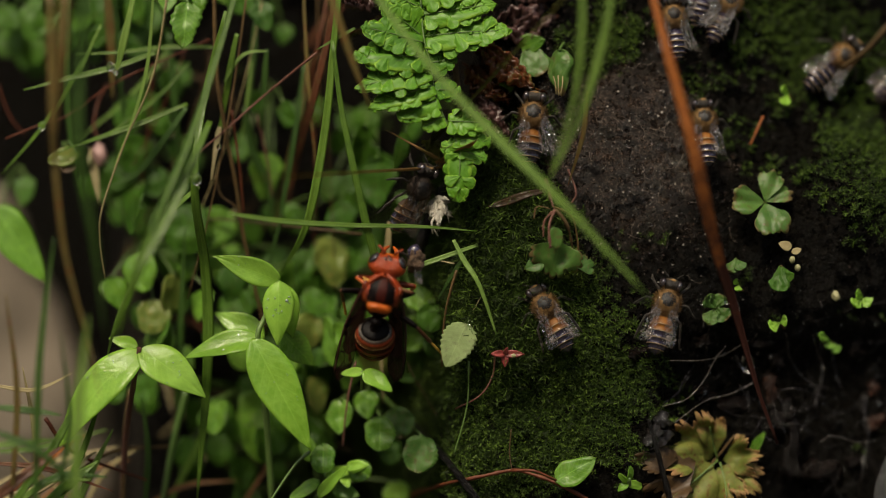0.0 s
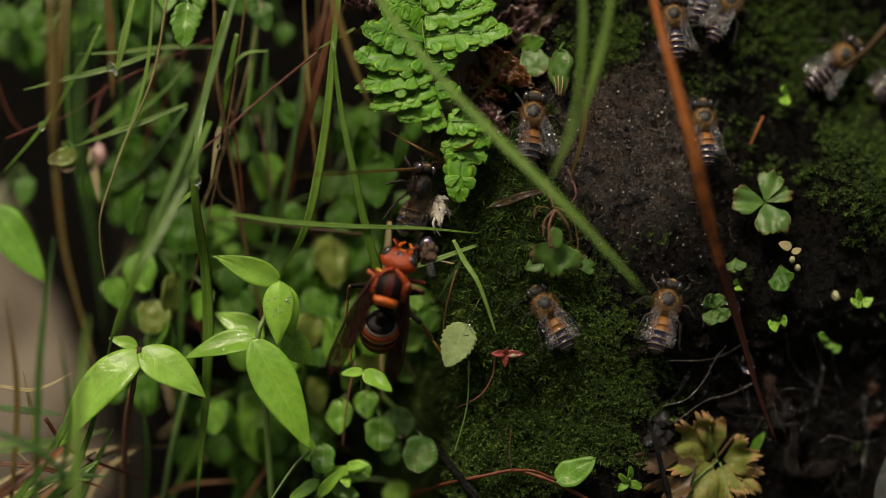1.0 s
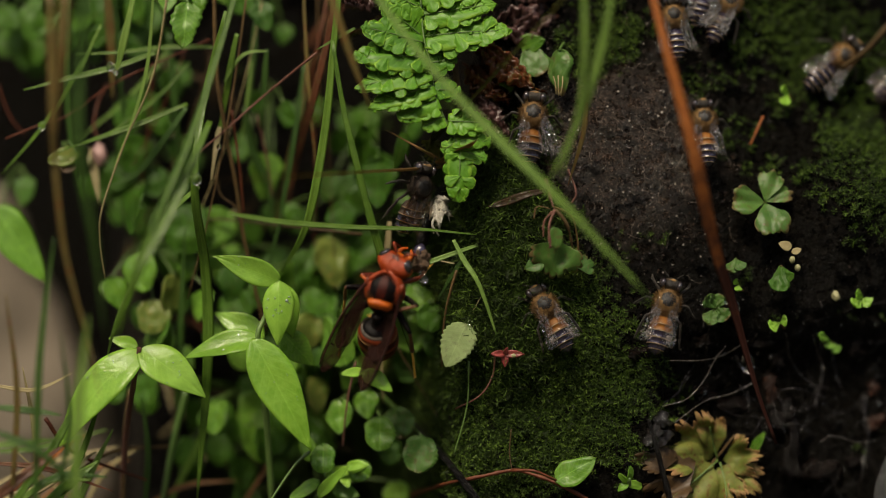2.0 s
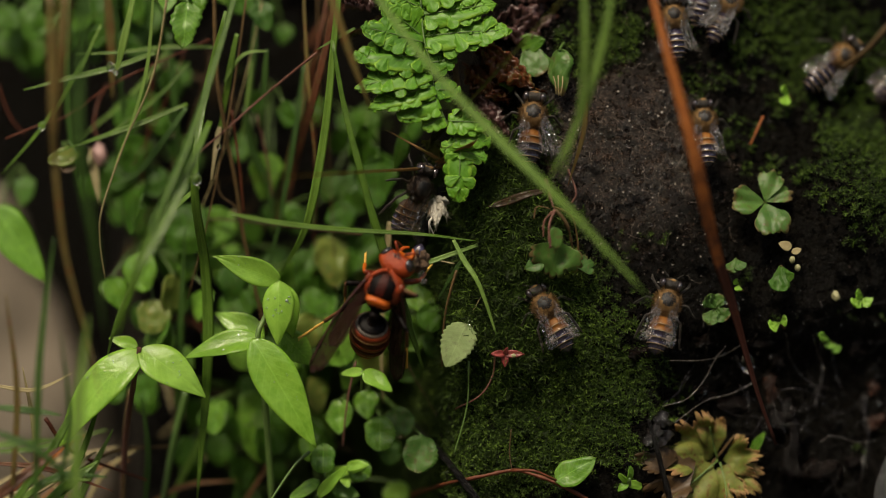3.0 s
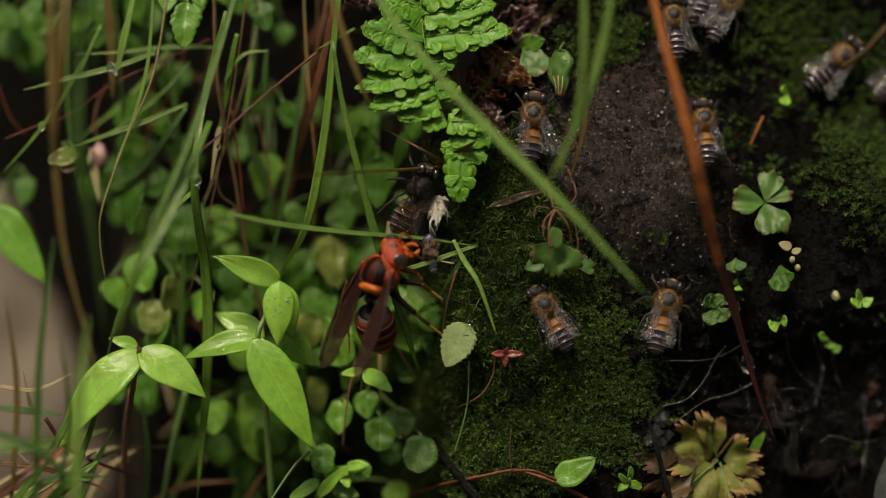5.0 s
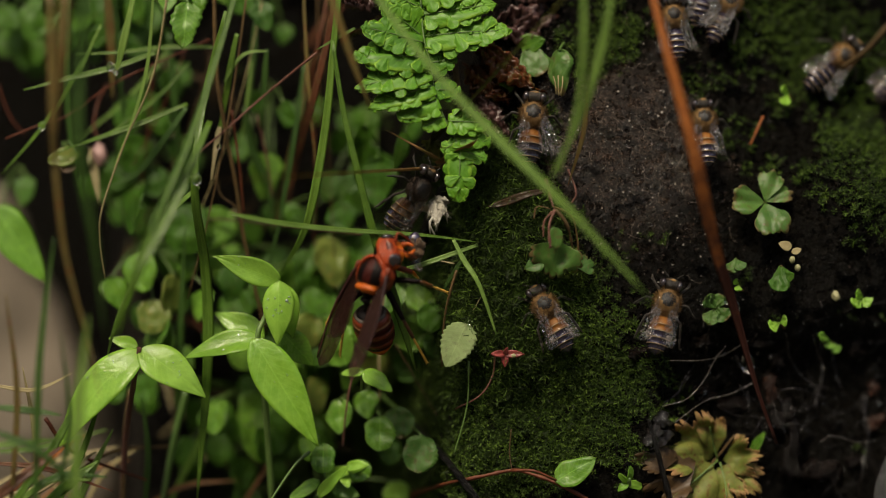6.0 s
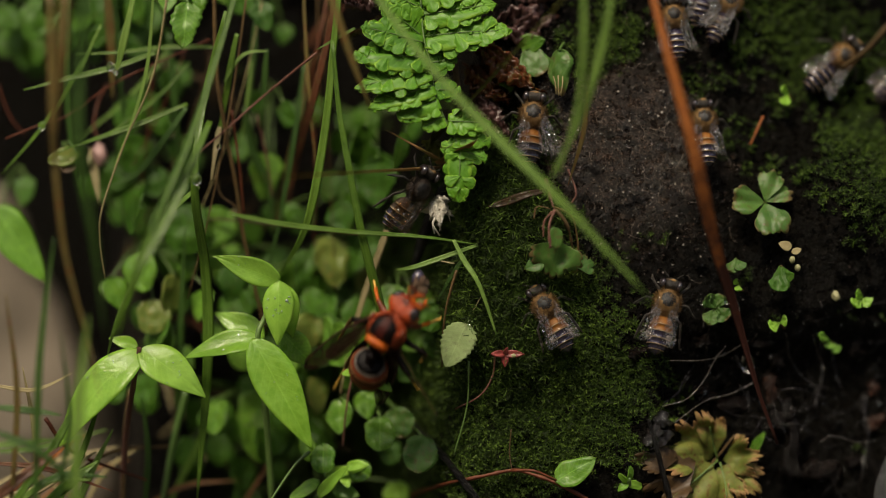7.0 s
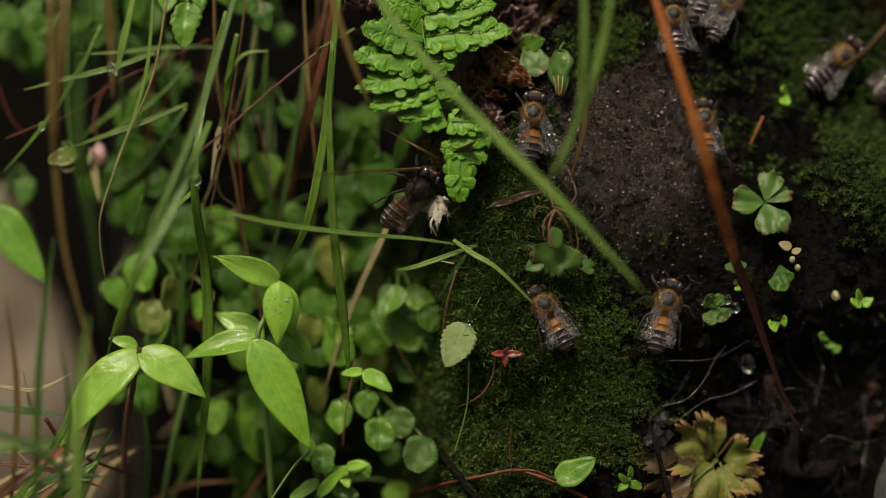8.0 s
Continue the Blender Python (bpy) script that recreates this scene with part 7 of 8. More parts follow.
        sub("antenna", tube([b, (b[0] + 0.6 * MM, b[1] + s * 0.7 * MM, b[2] + 0.6 * MM), (b[0] + 1.1 * MM, b[1] + s * 1.3 * MM, b[2] + 0.3 * MM), (b[0] + 1.7 * MM, b[1] + s * 1.2 * MM, b[2] - 1.6 * MM), (b[0] + 2.0 * MM, b[1] + s * 0.8 * MM, b[2] - 3.6 * MM)], 0.24 * MM, 0.20 * MM, 26, 8), H_ORANGE, head, b)
        m = (neck[0] + 4.2 * MM, s * 0.75 * MM, neck[2] - 1.2 * MM)
        sub("mandible", tube([(m[0] - 0.3 * MM, m[1] + s * 0.4 * MM, m[2]), (m[0] + 0.8 * MM, m[1] + s * 0.3 * MM, m[2] - 0.3 * MM), (m[0] + 1.6 * MM, m[1] - s * 0.4 * MM, m[2] - 0.6 * MM)], 0.55 * MM, 0.2 * MM, 8, 8), H_AMBER, head, m)
        o = (neck[0] + 2.2 * MM, s * 0.42 * MM, neck[2] + 2.05 * MM)
        sub("ocellus", ball(0.24 * MM, o, (1, 1, 0.7), 2), EYE, head, o)
    o = (neck[0] + 2.75 * MM, 0, neck[2] + 1.85 * MM)
    sub("ocellus", ball(0.24 * MM, o, (1, 1, 0.7), 2), EYE, head, o)
    # abdomen, hung at the waist: a blunt black front, its rim highlight painted as a tan ring, then dark plates with
    # rusty hind margins
    waist = (-5.6 * MM, 0, -0.6 * MM)
    abdomen = sub("abdomen", lathe([(x * MM, r * MM) for x, r in ((2.3, 1.0), (1.0, 0.55), (-0.3, 0.6), (-0.6, 1.3), (-0.9, 2.0))], 16, 0.95, at=waist), H_BLACK, h, waist)
    segs = (((-0.45, 0.6), (-0.55, 1.5), (-0.75, 2.2), (-1.0, 2.55)), [H_BLACK], ((-0.98, 2.54), (-1.2, 2.85), (-1.4, 3.0)), [H_RIM_SHINE], ((-1.38, 3.0), (-1.9, 3.3), (-2.55, 3.46)), [H_RUST], ((-2.52, 3.46), (-2.66, 3.52), (-2.74, 3.48)), [H_EDGE],
            ((-2.72, 3.4), (-3.4, 3.52), (-4.1, 3.6)), [H_MAROON], ((-4.08, 3.6), (-4.6, 3.64), (-5.0, 3.64)), [H_RUST],
            ((-4.98, 3.54), (-5.7, 3.5), (-6.2, 3.44)), [H_MAROON], ((-6.18, 3.44), (-6.8, 3.32), (-7.3, 3.14)), [H_RUST],
            ((-7.28, 3.04), (-7.8, 2.84), (-8.2, 2.68)), [H_MAROON], ((-8.18, 2.68), (-8.8, 2.36), (-9.2, 2.1)), [H_AMBER], ((-9.15, 2.02), (-9.8, 1.6), (-10.6, 0.85), (-11.0, 0.15)), [H_AMBER])
    for rings, mats in zip(segs[::2], segs[1::2]):
        sub("tergite", lathe([(x * MM, r * MM) for x, r in rings], 32, 0.92, at=waist), mats, abdomen, waist)
    # wings, built along -x from their roots
    for s in (1, -1):
        side = "left" if s > 0 else "right"
        rt = WING_ROOT * 1
        rt.y *= s
        fw = sub("forewing", wing(19.5 * MM, 3.3 * MM, rt, 90, s, 0.0, 0.70, 0.0, 0.18, 0.5), H_WING, h, rt)
        sub("wing_vein", tube([rt, rt + Vector((-9.0, s * 1.42, 0.10)) * MM, rt + Vector((-18.4, s * 1.0, 0.10)) * MM], 0.30 * MM, 0.10 * MM, 14, 6), H_VEIN, fw, rt, "thick maroon leading vein")
        rt2 = rt + Vector((-1.4, -s * 0.1, -0.3)) * MM
        hw = sub("hindwing", wing(12.5 * MM, 2.8 * MM, rt2, 90, s, 0.0, 0.66, 0.0, 0.18, 0.4), H_WING, h, rt2)
        hinges[side] = (fw, hw)
    # legs: black thigh, amber shin and a jointed yellow foot, each along +x from its own joint
    for s in (1, -1):
        for name, (l1, l2, l3) in BONES.items():
            fore = name == "fore"
            thigh = sub("leg", tube([(0, 0, 0), (l1 * 0.5 * MM, 0, 0.12 * MM), (l1 * MM, 0, 0)], 0.62 * MM, 0.42 * MM, 8, 10), H_RUST if fore else H_BLACK, h, (0, 0, 0), "rusty thigh with amber foot" if fore else "black thigh with amber foot")
            shin = sub("shin", tube([(0, 0, 0), (l2 * 0.5 * MM, 0, 0.06 * MM), (l2 * MM, 0, 0)], 0.30 * MM, 0.38 * MM, 8, 8), H_AMBER if fore else H_SHIN, thigh, (0, 0, 0))
            bm = bmesh.new()
            for k in range(5):
                a, b = l3 * (0, 0.42, 0.60, 0.74, 0.86, 1.0)[k], l3 * (0, 0.42, 0.60, 0.74, 0.86, 1.0)[k + 1]
                tube([(a * MM, 0, 0), ((a + b) / 2 * MM, 0, 0), (b * MM, 0, 0)], 0.16 * MM, 0.27 * MM, 4, 7, bm)
            for q in (1, -1):
                tube([(l3 * MM, 0, 0), ((l3 + 0.3) * MM, q * 0.25 * MM, 0), ((l3 + 0.45) * MM, q * 0.3 * MM, -0.25 * MM)], 0.09 * MM, 0.04 * MM, 4, 5, bm)
            foot = sub("foot", bm, H_YELLOW, thigh, (0, 0, 0))
            limbs[name, s] = (thigh, shin, foot)
    joints.update(head=head, abdomen=abdomen)
    return h


hinges, joints, limbs = {}, {}, {}
HORNET = build_hornet()
PREY = thing("captured_bee", (0, 0, 0), "chewed dark honey bee carried by the hornet", "bee")
part("body", ball(1.5 * MM, (0, 0, 0), (1.15, 1.0, 0.8), 4, 0.8, 4), PREY_BROWN, PREY)
part("abdomen", lathe([(x * MM, r * MM) for x, r in profile(-2.6, 0.4, 1.2, 10)], 12, 0.9, at=(2.4 * MM, 0.6 * MM, -0.3 * MM)), B_BROWN, PREY)
part("wing", wing(4.0 * MM, 1.4 * MM, (0, -0.6 * MM, 0.6 * MM), 60, -1, 0.1), B_WING, PREY)
part("leg", leg([(0, 0.9 * MM, 0), (0.6 * MM, 2.2 * MM, 0.6 * MM), (0.2 * MM, 3.4 * MM, -0.4 * MM)], [0.18 * MM, 0.16 * MM, 0.08 * MM]), B_DARK, PREY)


# ---- what moves ----
# seconds, place of the thorax, its heading, pitch and roll, headings of head and abdomen, abdomen's droop
FLIGHT = (
    (0.0, (-0.0106, -0.0110, 0.7921), 11, 6, 0, 11, 4, 66),
    (0.5, (-0.0104, -0.0110, 0.7919), 17, 6, 0, 12, 6, 66),
    (1.0, (-0.0092, -0.0110, 0.7931), 16, 6, -4, 22, 16, 68),
    (1.3, (-0.0095, -0.0110, 0.7925), 17, 6, -5, 28, 12, 68),
    (1.5, (-0.0106, -0.0110, 0.7925), 14, 6, -8, 34, 8, 66),
    (1.7, (-0.0095, -0.0110, 0.7920), 13, 6, -6, 30, 10, 66),
    (2.8, (-0.0127, -0.0110, 0.7953), 22, 4, -24, 50, 19, 47),
    (3.0, (-0.0102, -0.0110, 0.7929), 21, 5, -10, 34, 30, 59),
    (3.3, (-0.0109, -0.0110, 0.7955), 24, 3, -22, 50, 24, 50),
    (3.5, (-0.0116, -0.0110, 0.7962), 32, 2, -28, 60, 11, 50),
    (3.7, (-0.0114, -0.0110, 0.7957), 20, 2, -28, 60, 26, 50),
    (4.0, (-0.0123, -0.0110, 0.7954), 25, 2, -28, 60, 7, 56),
    (4.5, (-0.0093, -0.0110, 0.7959), 25, 2, -28, 70, 19, 56),
    (4.7, (-0.0107, -0.0110, 0.7955), 21, 2, -28, 68, 18, 53),
    (5.8, (-0.0111, -0.0110, 0.7951), 16, 2, -28, 64, 19, 50),
    (6.0, (-0.0116, -0.0110, 0.7953), 16, 2, -28, 66, 13, 50),
    (6.2, (-0.0118, -0.0110, 0.7950), 17, 2, -28, 66, 17, 53),
    (6.4, (-0.0137, -0.0120, 0.7885), 15, 2, -34, 74, 27, 71),
    (6.5, (-0.0138, -0.0120, 0.7888), 18, 2, -38, 96, 6, 71),
    (6.6, (-0.0134, -0.0120, 0.7857), 17, 0, -30, 74, 26, 65),
    (6.7, (-0.0142, -0.0130, 0.7844), 20, -4, -26, 62, 16, 62),
    (6.8, (-0.0147, -0.0130, 0.7828), 27, -4, -26, 66, 20, 66),
    (6.9, (-0.0139, -0.0130, 0.7830), 21, -4, -20, 54, 22, 68),
    (7.0, (-0.0097, -0.0140, 0.7858), 31, 0, -16, 52, 50, 66),
    (7.1, (-0.0114, -0.0140, 0.7880), 18, 0, -6, 36, 26, 58),
    (7.2, (-0.0069, -0.0150, 0.7869), 35, 0, -8, 58, 42, 58),
    (7.3, (-0.0049, -0.0150, 0.7853), 52, 0, -12, 68, 62, 60),
    (7.4, (-0.0047, -0.0160, 0.7851), 51, 0, -12, 66, 56, 60),
    (7.5, (-0.0082, -0.0180, 0.7882), 52, 0, -10, 62, 52, 60),
    (7.6, (-0.0010, -0.0240, 0.7918), 56, 0, 0, 60, 68, 8),
    (7.7, (0.0066, -0.0340, 0.7971), 37, 0, 0, 34, 28, 20),
    (7.8, (0.0237, -0.0480, 0.7890), 20, 0, 0, 15, 14, 24),
    (7.9, (0.0401, -0.0640, 0.8033), 10, 0, 0, 8, 6, 20),
    (8.0, (0.0735, -0.0900, 0.8431), 29, 0, 0, 30, 8, 30),
)

# seconds and places of the wings' tips while they are folded
WING_TIPS = {
    "left": [(0, (-0.0185, -0.0046, 0.7767)), (0.5, (-0.0192, -0.0042, 0.7773)), (1.0, (-0.0200, -0.0082, 0.7777)), (1.5, (-0.0193, -0.0041, 0.7775)), (2.8, (-0.0254, -0.0076, 0.7808)), (3.0, (-0.0229, -0.0110, 0.7783)), (3.5, (-0.0246, -0.0126, 0.7821)), (4.0, (-0.0212, -0.0092, 0.7792)), (4.5, (-0.0216, -0.0130, 0.7790)), (5.8, (-0.0216, -0.0066, 0.7794)), (6.2, (-0.0217, -0.0074, 0.7790)), (6.5, (-0.0285, 0.0012, 0.7813)), (6.8, (-0.0264, 0.0007, 0.7751)), (7.0, (-0.0245, -0.0032, 0.7788)), (7.2, (-0.0255, -0.0087, 0.7824)), (7.3, (-0.0261, -0.0182, 0.7847))],
    "right": [(0, (-0.0084, -0.0022, 0.7762)), (0.5, (-0.0086, -0.0014, 0.7762)), (1.0, (-0.0093, -0.0040, 0.7763)), (1.5, (-0.0121, -0.0058, 0.7754)), (2.8, (-0.0170, -0.0153, 0.7765)), (3.0, (-0.0083, -0.0031, 0.7763)), (3.5, (-0.0188, -0.0158, 0.7770)), (4.0, (-0.0154, -0.0134, 0.7766)), (4.5, (-0.0161, -0.0156, 0.7760)), (5.8, (-0.0163, -0.0160, 0.7760)), (6.2, (-0.0166, -0.0160, 0.7760)), (6.5, (-0.0135, -0.0035, 0.7738)), (6.8, (-0.0143, -0.0039, 0.7674)), (7.0, (-0.0118, -0.0029, 0.7723)), (7.2, (-0.0108, -0.0031, 0.7743)), (7.3, (-0.0093, -0.0031, 0.7723))],
}

# seconds and places of the feet
FEET = {
    ("hind", -1): [(0, (0.0012, -0.0030, 0.7801)), (0.5, (0.0013, -0.0030, 0.7802)), (1.0, (0.0006, -0.0030, 0.7805)), (1.5, (0.0006, -0.0030, 0.7802)), (1.7, (-0.0024, -0.0030, 0.7781)), (2.8, (-0.0076, -0.0030, 0.7785)), (3.0, (-0.0064, -0.0030, 0.7792)), (3.5, (-0.0024, -0.0030, 0.7832)), (3.7, (0.0014, -0.0030, 0.7852)), (4.7, (0.0016, -0.0030, 0.7850)), (5.8, (-0.0033, -0.0030, 0.7805)), (6.2, (-0.0024, -0.0030, 0.7796)), (6.5, (-0.0024, -0.0030, 0.7803)), (6.8, (-0.0034, -0.0030, 0.7782)), (7.0, (-0.0044, -0.0030, 0.7753)), (7.3, (-0.0024, -0.0030, 0.7773)), (7.5, (-0.0064, -0.0030, 0.7792))],
    ("mid", -1): [(0, (-0.0036, -0.0050, 0.7886)), (1.5, (-0.0032, -0.0050, 0.7886)), (2.8, (-0.0063, -0.0050, 0.7882)), (3.0, (-0.0042, -0.0050, 0.7890)), (3.3, (-0.0014, -0.0050, 0.7902)), (3.5, (0.0007, -0.0050, 0.7907)), (3.7, (0.0007, -0.0050, 0.7907)), (4.0, (-0.0014, -0.0050, 0.7922)), (4.5, (0.0001, -0.0050, 0.7942)), (4.7, (-0.0014, -0.0050, 0.7912)), (5.8, (0.0011, -0.0050, 0.7924)), (6.2, (0.0004, -0.0050, 0.7924)), (6.5, (-0.0002, -0.0050, 0.7904)), (6.8, (-0.0014, -0.0050, 0.7882)), (7.0, (-0.0039, -0.0050, 0.7803)), (7.2, (-0.0004, -0.0050, 0.7803)), (7.5, (-0.0024, -0.0050, 0.7823))],
    ("fore", -1): [(0, (-0.0060, -0.0020, 0.7923)), (1.0, (-0.0058, -0.0020, 0.7941)), (1.5, (-0.0016, -0.0020, 0.7978)), (2.8, (-0.0019, -0.0020, 0.7973)), (3.0, (-0.0020, -0.0020, 0.7973)), (3.5, (-0.0017, -0.0020, 0.7970)), (4.0, (-0.0016, -0.0020, 0.7968)), (4.5, (-0.0042, -0.0020, 0.7951)), (4.7, (-0.0036, -0.0020, 0.7945)), (5.8, (-0.0042, -0.0020, 0.7948)), (6.2, (-0.0046, -0.0020, 0.7949)), (6.5, (-0.0073, -0.0020, 0.7890)), (6.8, (-0.0029, -0.0020, 0.7850)), (7.0, (0.0010, -0.0020, 0.7880)), (7.2, (0.0055, -0.0020, 0.7875)), (7.3, (0.0094, -0.0020, 0.7853)), (7.5, (0.0013, -0.0020, 0.7853))],
    ("fore", 1): [(0, (-0.0137, -0.0040, 0.7979)), (1.0, (-0.0123, -0.0040, 0.7986)), (1.5, (-0.0113, -0.0040, 0.7985)), (2.8, (-0.0133, -0.0040, 0.7989)), (3.5, (-0.0143, -0.0040, 0.7996)), (4.5, (-0.0128, -0.0040, 0.7994)), (6.2, (-0.0143, -0.0040, 0.7989)), (6.5, (-0.0170, -0.0040, 0.7917)), (6.8, (-0.0143, -0.0040, 0.7942)), (7.0, (-0.0129, -0.0040, 0.7972)), (7.2, (-0.0054, -0.0040, 0.7971)), (7.3, (0.0027, -0.0040, 0.7931)), (7.5, (-0.0032, -0.0040, 0.7960))],
    ("mid", 1): [(0, (-0.0171, -0.0030, 0.7886)), (1.5, (-0.0170, -0.0030, 0.7882)), (3.0, (-0.0173, -0.0030, 0.7886)), (3.5, (-0.0208, -0.0030, 0.7882)), (4.5, (-0.0183, -0.0030, 0.7882)), (6.2, (-0.0208, -0.0030, 0.7867)), (6.5, (-0.0213, -0.0030, 0.7842)), (7.0, (-0.0183, -0.0030, 0.7842)), (7.5, (-0.0143, -0.0030, 0.7902))],
    ("hind", 1): [(0, (-0.0164, 0.0000, 0.7801)), (1.5, (-0.0164, 0.0000, 0.7801)), (2.8, (-0.0244, 0.0000, 0.7841)), (3.0, (-0.0278, 0.0000, 0.7829)), (3.3, (-0.0254, 0.0000, 0.7821)), (3.5, (-0.0231, 0.0000, 0.7820)), (4.5, (-0.0168, 0.0000, 0.7824)), (6.2, (-0.0184, 0.0000, 0.7811)), (6.5, (-0.0184, 0.0000, 0.7761)), (7.0, (-0.0194, 0.0000, 0.7751)), (7.5, (-0.0164, 0.0000, 0.7751))],
}

# seconds and place of the bee in the hornet's jaws
HELD = (
    (0.0, (-0.0049, -0.0080, 0.7980)),
    (0.5, (-0.0043, -0.0080, 0.7985)),
    (1.0, (-0.0027, -0.0080, 0.7994)),
    (1.5, (-0.0037, -0.0080, 0.7982)),
    (3.0, (-0.0041, -0.0080, 0.7980)),
    (3.5, (-0.0041, -0.0080, 0.8001)),
    (4.0, (-0.0057, -0.0080, 0.7997)),
    (4.5, (-0.0015, -0.0080, 0.8001)),
    (5.8, (-0.0047, -0.0080, 0.7997)),
    (6.0, (-0.0049, -0.0080, 0.8001)),
    (6.2, (-0.0043, -0.0080, 0.7997)),
    (6.5, (-0.0049, -0.0090, 0.7938)),
    (6.7, (-0.0071, -0.0100, 0.7893)),
    (6.8, (-0.0061, -0.0100, 0.7872)),
    (6.9, (-0.0076, -0.0100, 0.7910)),
    (7.0, (-0.0042, -0.0110, 0.7935)),
    (7.1, (-0.0074, -0.0110, 0.7972)),
    (7.2, (0.0009, -0.0120, 0.7924)),
    (7.3, (0.0041, -0.0120, 0.7902)),
    (7.4, (0.0038, -0.0130, 0.7910)),
    (7.5, (0.0021, -0.0150, 0.7926)),
    (7.6, (0.0086, -0.0210, 0.7968)),
    (7.7, (0.0112, -0.0310, 0.8046)),
    (7.8, (0.0267, -0.0450, 0.7965)),
    (7.9, (0.0430, -0.0610, 0.8125)),
    (8.0, (0.0837, -0.0870, 0.8596)),
)


def swing(ob, rows, axis=(0, 1, 0)):
    """Turns a thing about its origin: rows of seconds and degrees."""
    at = ob.location.copy()
    walk(ob, [(t, Matrix.Translation(at) @ Matrix.Rotation(radians(a), 4, axis)) for t, a in rows])


def between(rows, t):
    """The place at t on the line through rows of (seconds, place)."""
    if t <= rows[0][0]:
        return Vector(rows[0][1])
    for (t0, a), (t1, b) in zip(rows, rows[1:]):
        if t <= t1:
            return Vector(a).lerp(Vector(b), (t - t0) / (t1 - t0))
    return Vector(rows[-1][1])


def reach(hip, target, l1, l2, l3, pole):
    """Turns of thigh and shin that bring the foot from the hip to the target, the knee towards the pole; the foot bends half as far as the shin."""
    d = target - hip
    far = min(max(d.length, abs(l1 - l2 - l3) * 1.05 + 1e-6), (l1 + l2 + l3) * 0.985)
    d.normalize()
    l23 = l2 + l3
    inner = math.acos(max(-1, min(1, (l1 * l1 + far * far - l23 * l23) / (2 * l1 * far))))
    bend = math.pi - math.acos(max(-1, min(1, (l1 * l1 + l23 * l23 - far * far) / (2 * l1 * l23))))
    up = (pole - d * pole.dot(d)).normalized()
    x = d * math.cos(inner) + up * math.sin(inner)
    z = (up - x * up.dot(x)).normalized()
    y = z.cross(x)
    return Matrix((x, y, z)).transposed().to_4x4(), Matrix.Rotation(bend, 4, "Y")


def hornet_moves():
    times = [row[0] for row in FLIGHT]
    body = [crawl(at, hd, pitch, roll) for t, at, hd, pitch, roll, *_ in FLIGHT]
    walk(HORNET, list(zip(times, body)))
    neck, waist = joints["head"].location.copy(), joints["abdomen"].location.copy()
    walk(joints["head"], [(t, Matrix.Translation(neck) @ pose(0, 0, 0, 0.5 * roll, 12, hd - ah)) for t, at, hd, pitch, roll, ah, bh, droop in FLIGHT])
    walk(joints["abdomen"], [(t, Matrix.Translation(waist) @ pose(0, 0, 0, 0, -droop, hd - bh)) for t, at, hd, pitch, roll, ah, bh, droop in FLIGHT])
    for side, s in (("left", 1), ("right", -1)):
        for k, ob in enumerate(hinges[side]):
            at = ob.location.copy()
            rows = []
            for t, m in zip(times, body):
                if t < 7.35:
                    root = WING_ROOT.copy()
                    root.y *= s
                    way = m.inverted() @ between(WING_TIPS[side], t) - root
                    turn = Vector((-1, 0, 0)).rotation_difference(way.normalized())
                    rows.append((t, Matrix.Translation(at) @ turn.to_matrix().to_4x4()))
            # the beat of the wings as it takes off
            for n in range(20):
                t = 7.36 + n / 30
                grown = min(1, (t - 7.3) / 0.2)
                rows.append((t, Matrix.Translation(at) @ pose(0, 0, 0, s * (-40 if n % 2 else 42) * grown, 0, -s * (34 + 40 * grown))))
            walk(ob, rows)
    for (name, s), (thigh, shin, foot) in limbs.items():
        hx, hy, hz = HIPS[name]
        hip = Vector((hx, s * hy, hz)) * MM
        l1, l2, l3 = (v * MM for v in BONES[name])
        # trailing free behind in flight
        trail = Vector({"fore": (5.0, s * 5.0, -4.0), "mid": (-3.0, s * 8.0, -6.0), "hind": (-11.0, s * 6.0, -6.0)}[name]) * MM
        pole = Vector((0.1, s * 1.2, 0.25) if name == "fore" else (0.2 if name == "mid" else -0.2, s * 0.7, 0.9))
        rows = []
        for t, m in zip(times, body):
            goal = trail if t > 7.55 else m.inverted() @ between(FEET[name, s], t)
            rows.append((t, *reach(hip, goal, l1, l2, l3, pole)))
        walk(thigh, [(t, Matrix.Translation(hip) @ a) for t, a, b in rows])
        walk(shin, [(t, Matrix.Translation((l1, 0, 0)) @ b) for t, a, b in rows])
        walk(foot, [(t, Matrix.Translation((l1, 0, 0)) @ b @ Matrix.Translation((l2, 0, 0))) for t, a, b in rows])


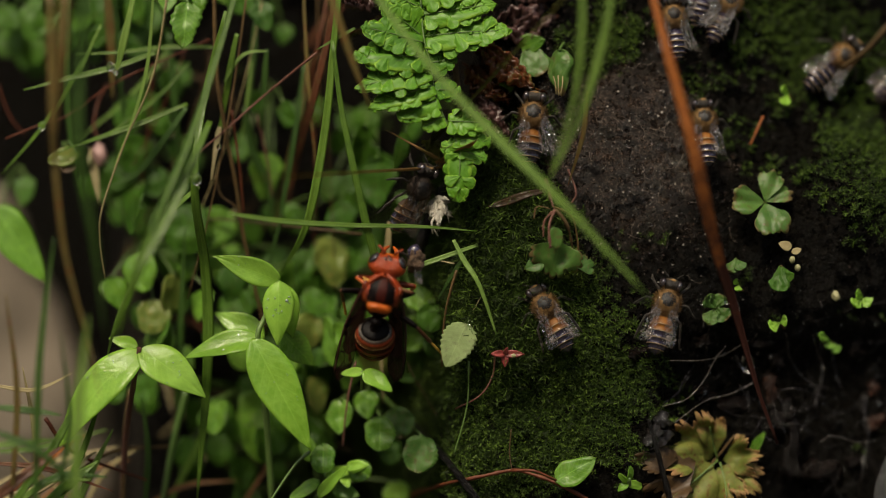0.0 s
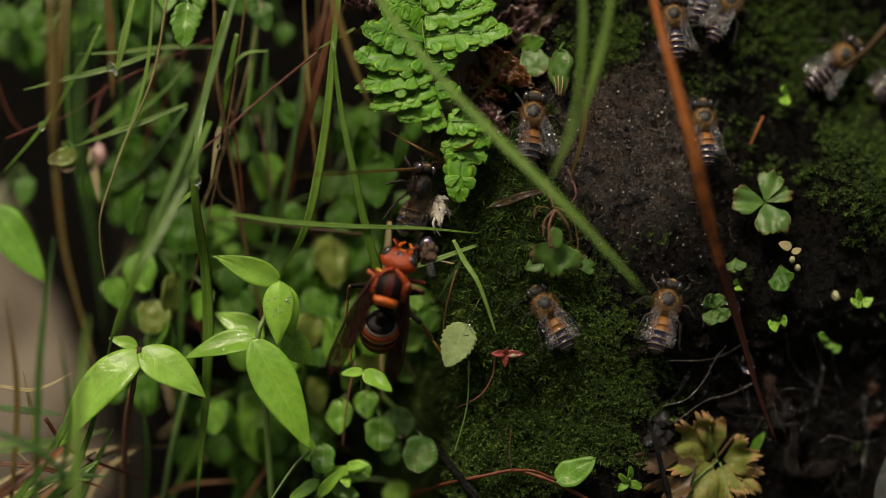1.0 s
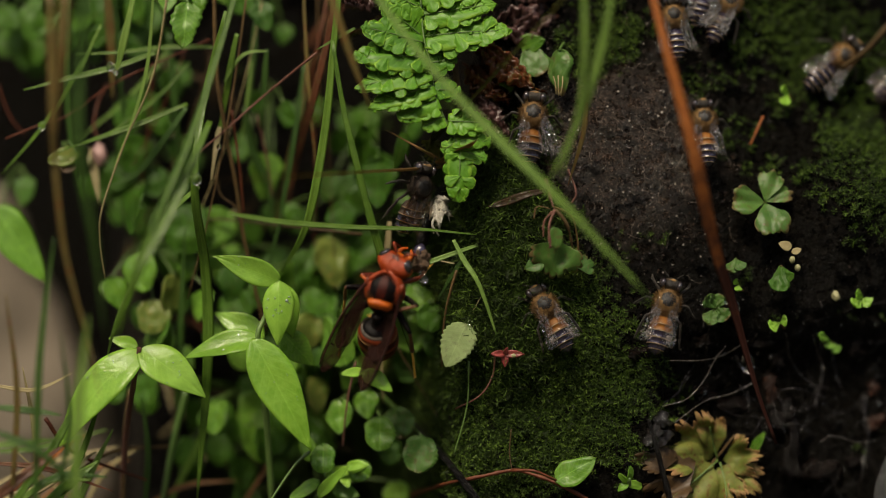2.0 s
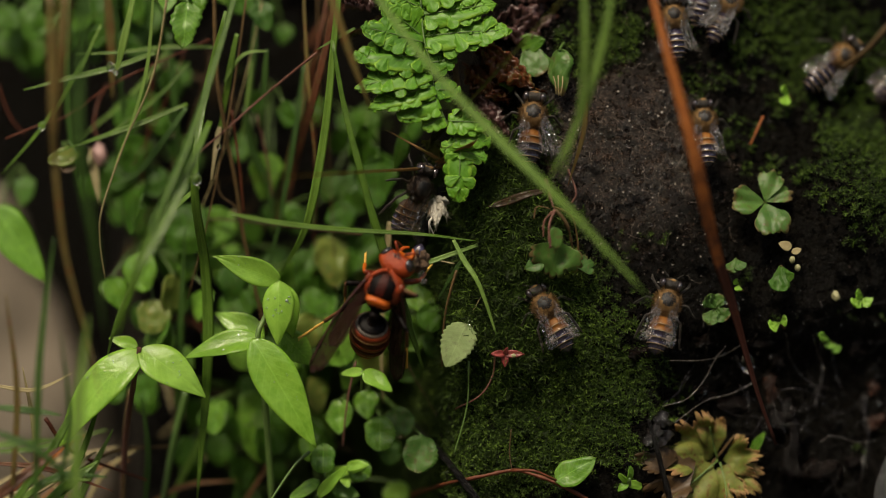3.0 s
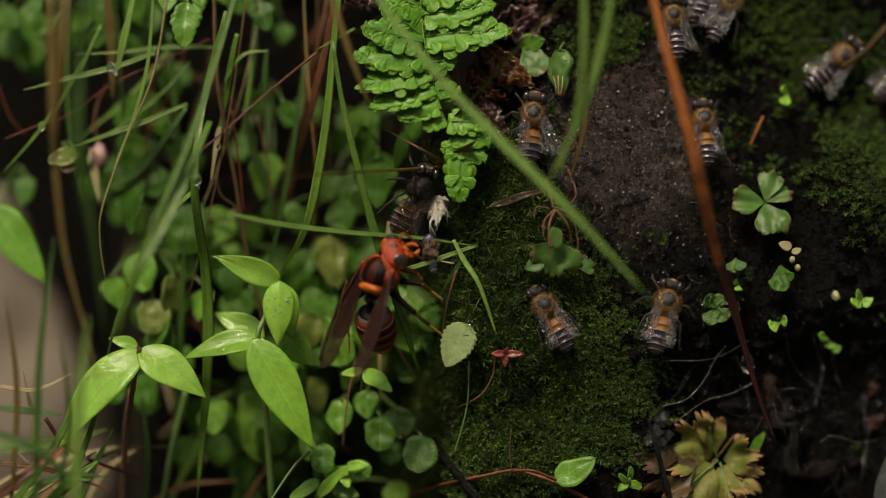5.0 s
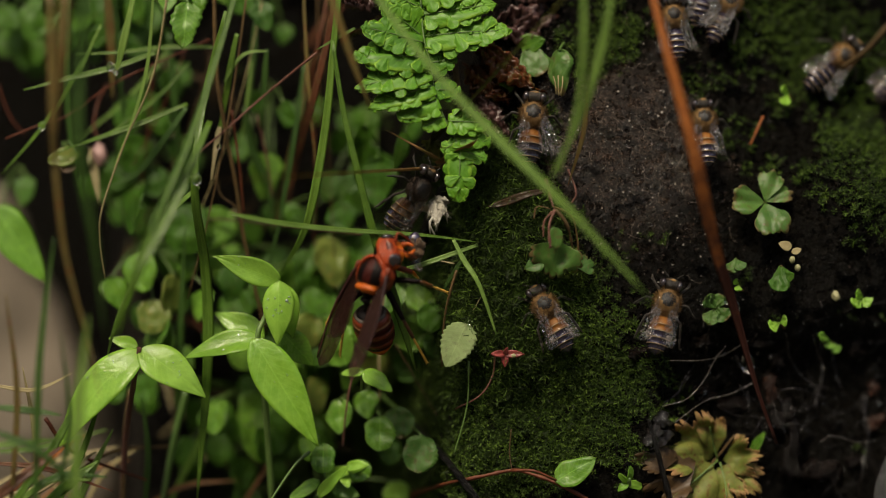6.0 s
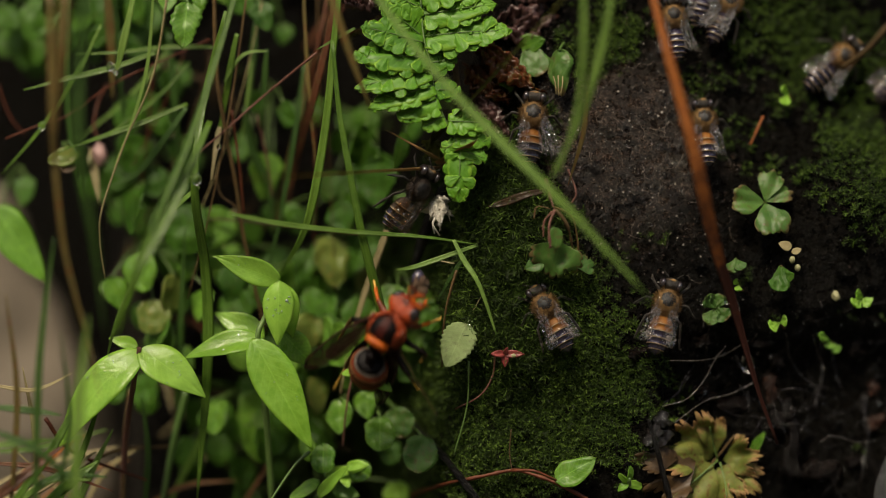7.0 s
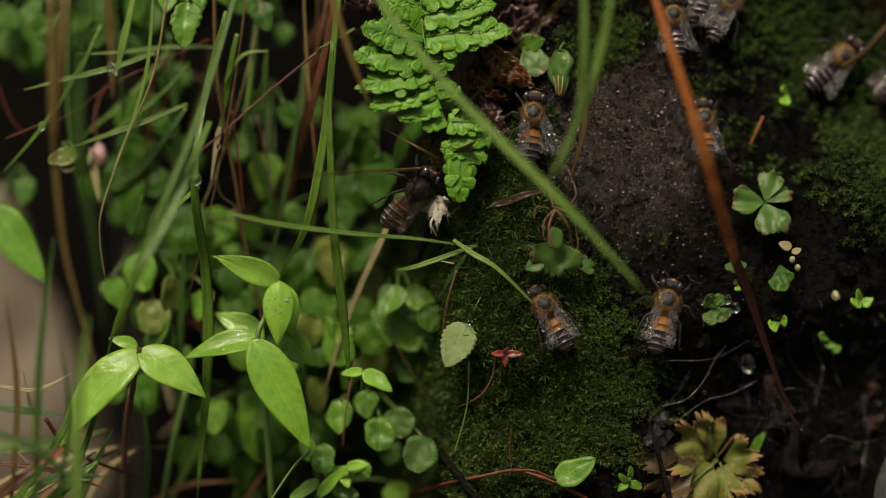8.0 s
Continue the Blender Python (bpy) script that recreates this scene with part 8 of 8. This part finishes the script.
def motions():
    hornet_moves()
    walk(PREY, [(t, crawl(at, 20)) for t, at in HELD])
    swing(swaying_long, [(0, 0), (1.0, 0.4), (1.5, -0.6), (3.0, -2.6), (3.5, -1.6), (4.0, -1.7), (4.5, -1.9), (5.8, -1.4), (6.2, -1.0), (6.5, 6.0), (6.8, 3.0), (7.0, 2.0), (7.2, 1.0), (7.4, -1.6), (7.55, 0.6), (7.8, 8.0), (8.0, 10.0)])
    swing(straw_stem, [(0, -16), (3.0, -16), (6.2, -15), (6.5, -13), (6.7, -6), (7.0, -2), (7.5, -3), (7.8, 2), (8.0, 3)])
    swing(swaying_tip, [(0, 0), (3.5, 0), (7.2, 0), (7.5, 8), (7.65, 12), (7.8, -24), (8.0, -27)])
    swing(swaying_level, [(0, -3.5), (1.0, -3.0), (1.7, -2.8), (3.0, -1.2), (3.5, 0), (4.5, 0.3), (6.0, -1.0), (7.0, -0.5), (7.6, -1.8), (7.8, 0.4), (8.0, 0.3)])
    swing(near_one, [(0, 0.6), (1.0, -0.3), (1.5, -1.6), (3.0, -2.6), (3.5, -2.2), (4.5, -1.8), (6.0, -1.4), (7.0, -1.4), (8.0, -2.0)])
    swing(near_two, [(0, 0.2), (1.0, 0.0), (3.0, 0.2), (4.5, 0.2), (7.0, 0.0), (8.0, 0.4)])
    swing(orange_blade, [(0, 0), (4.0, 0.2), (7.4, 0), (7.7, -0.4), (7.8, -2.6), (7.9, -3.4), (8.0, -2.9)])
    swing(nodding, [(0, 0), (1.5, 0), (3.0, -2.5), (3.5, -4.6), (4.0, -0.6), (4.5, 0), (5.8, -3.8), (6.5, -3.6), (7.0, -0.8), (7.5, -0.5), (8.0, 0)])
    at = drinker.location.copy()
    walk(drinker, [(t, crawl(at, a, -8, 34)) for t, a in ((0, 26), (1.0, 16), (1.5, 16), (3.0, 24), (3.5, 26), (4.5, 24), (6.0, 34), (7.0, 36), (8.0, 40))])
    swing(frayed, [(0, 0), (1.5, -4), (3.0, 5), (4.5, 3), (6.0, 4), (7.0, -3), (8.0, 2)])


motions()
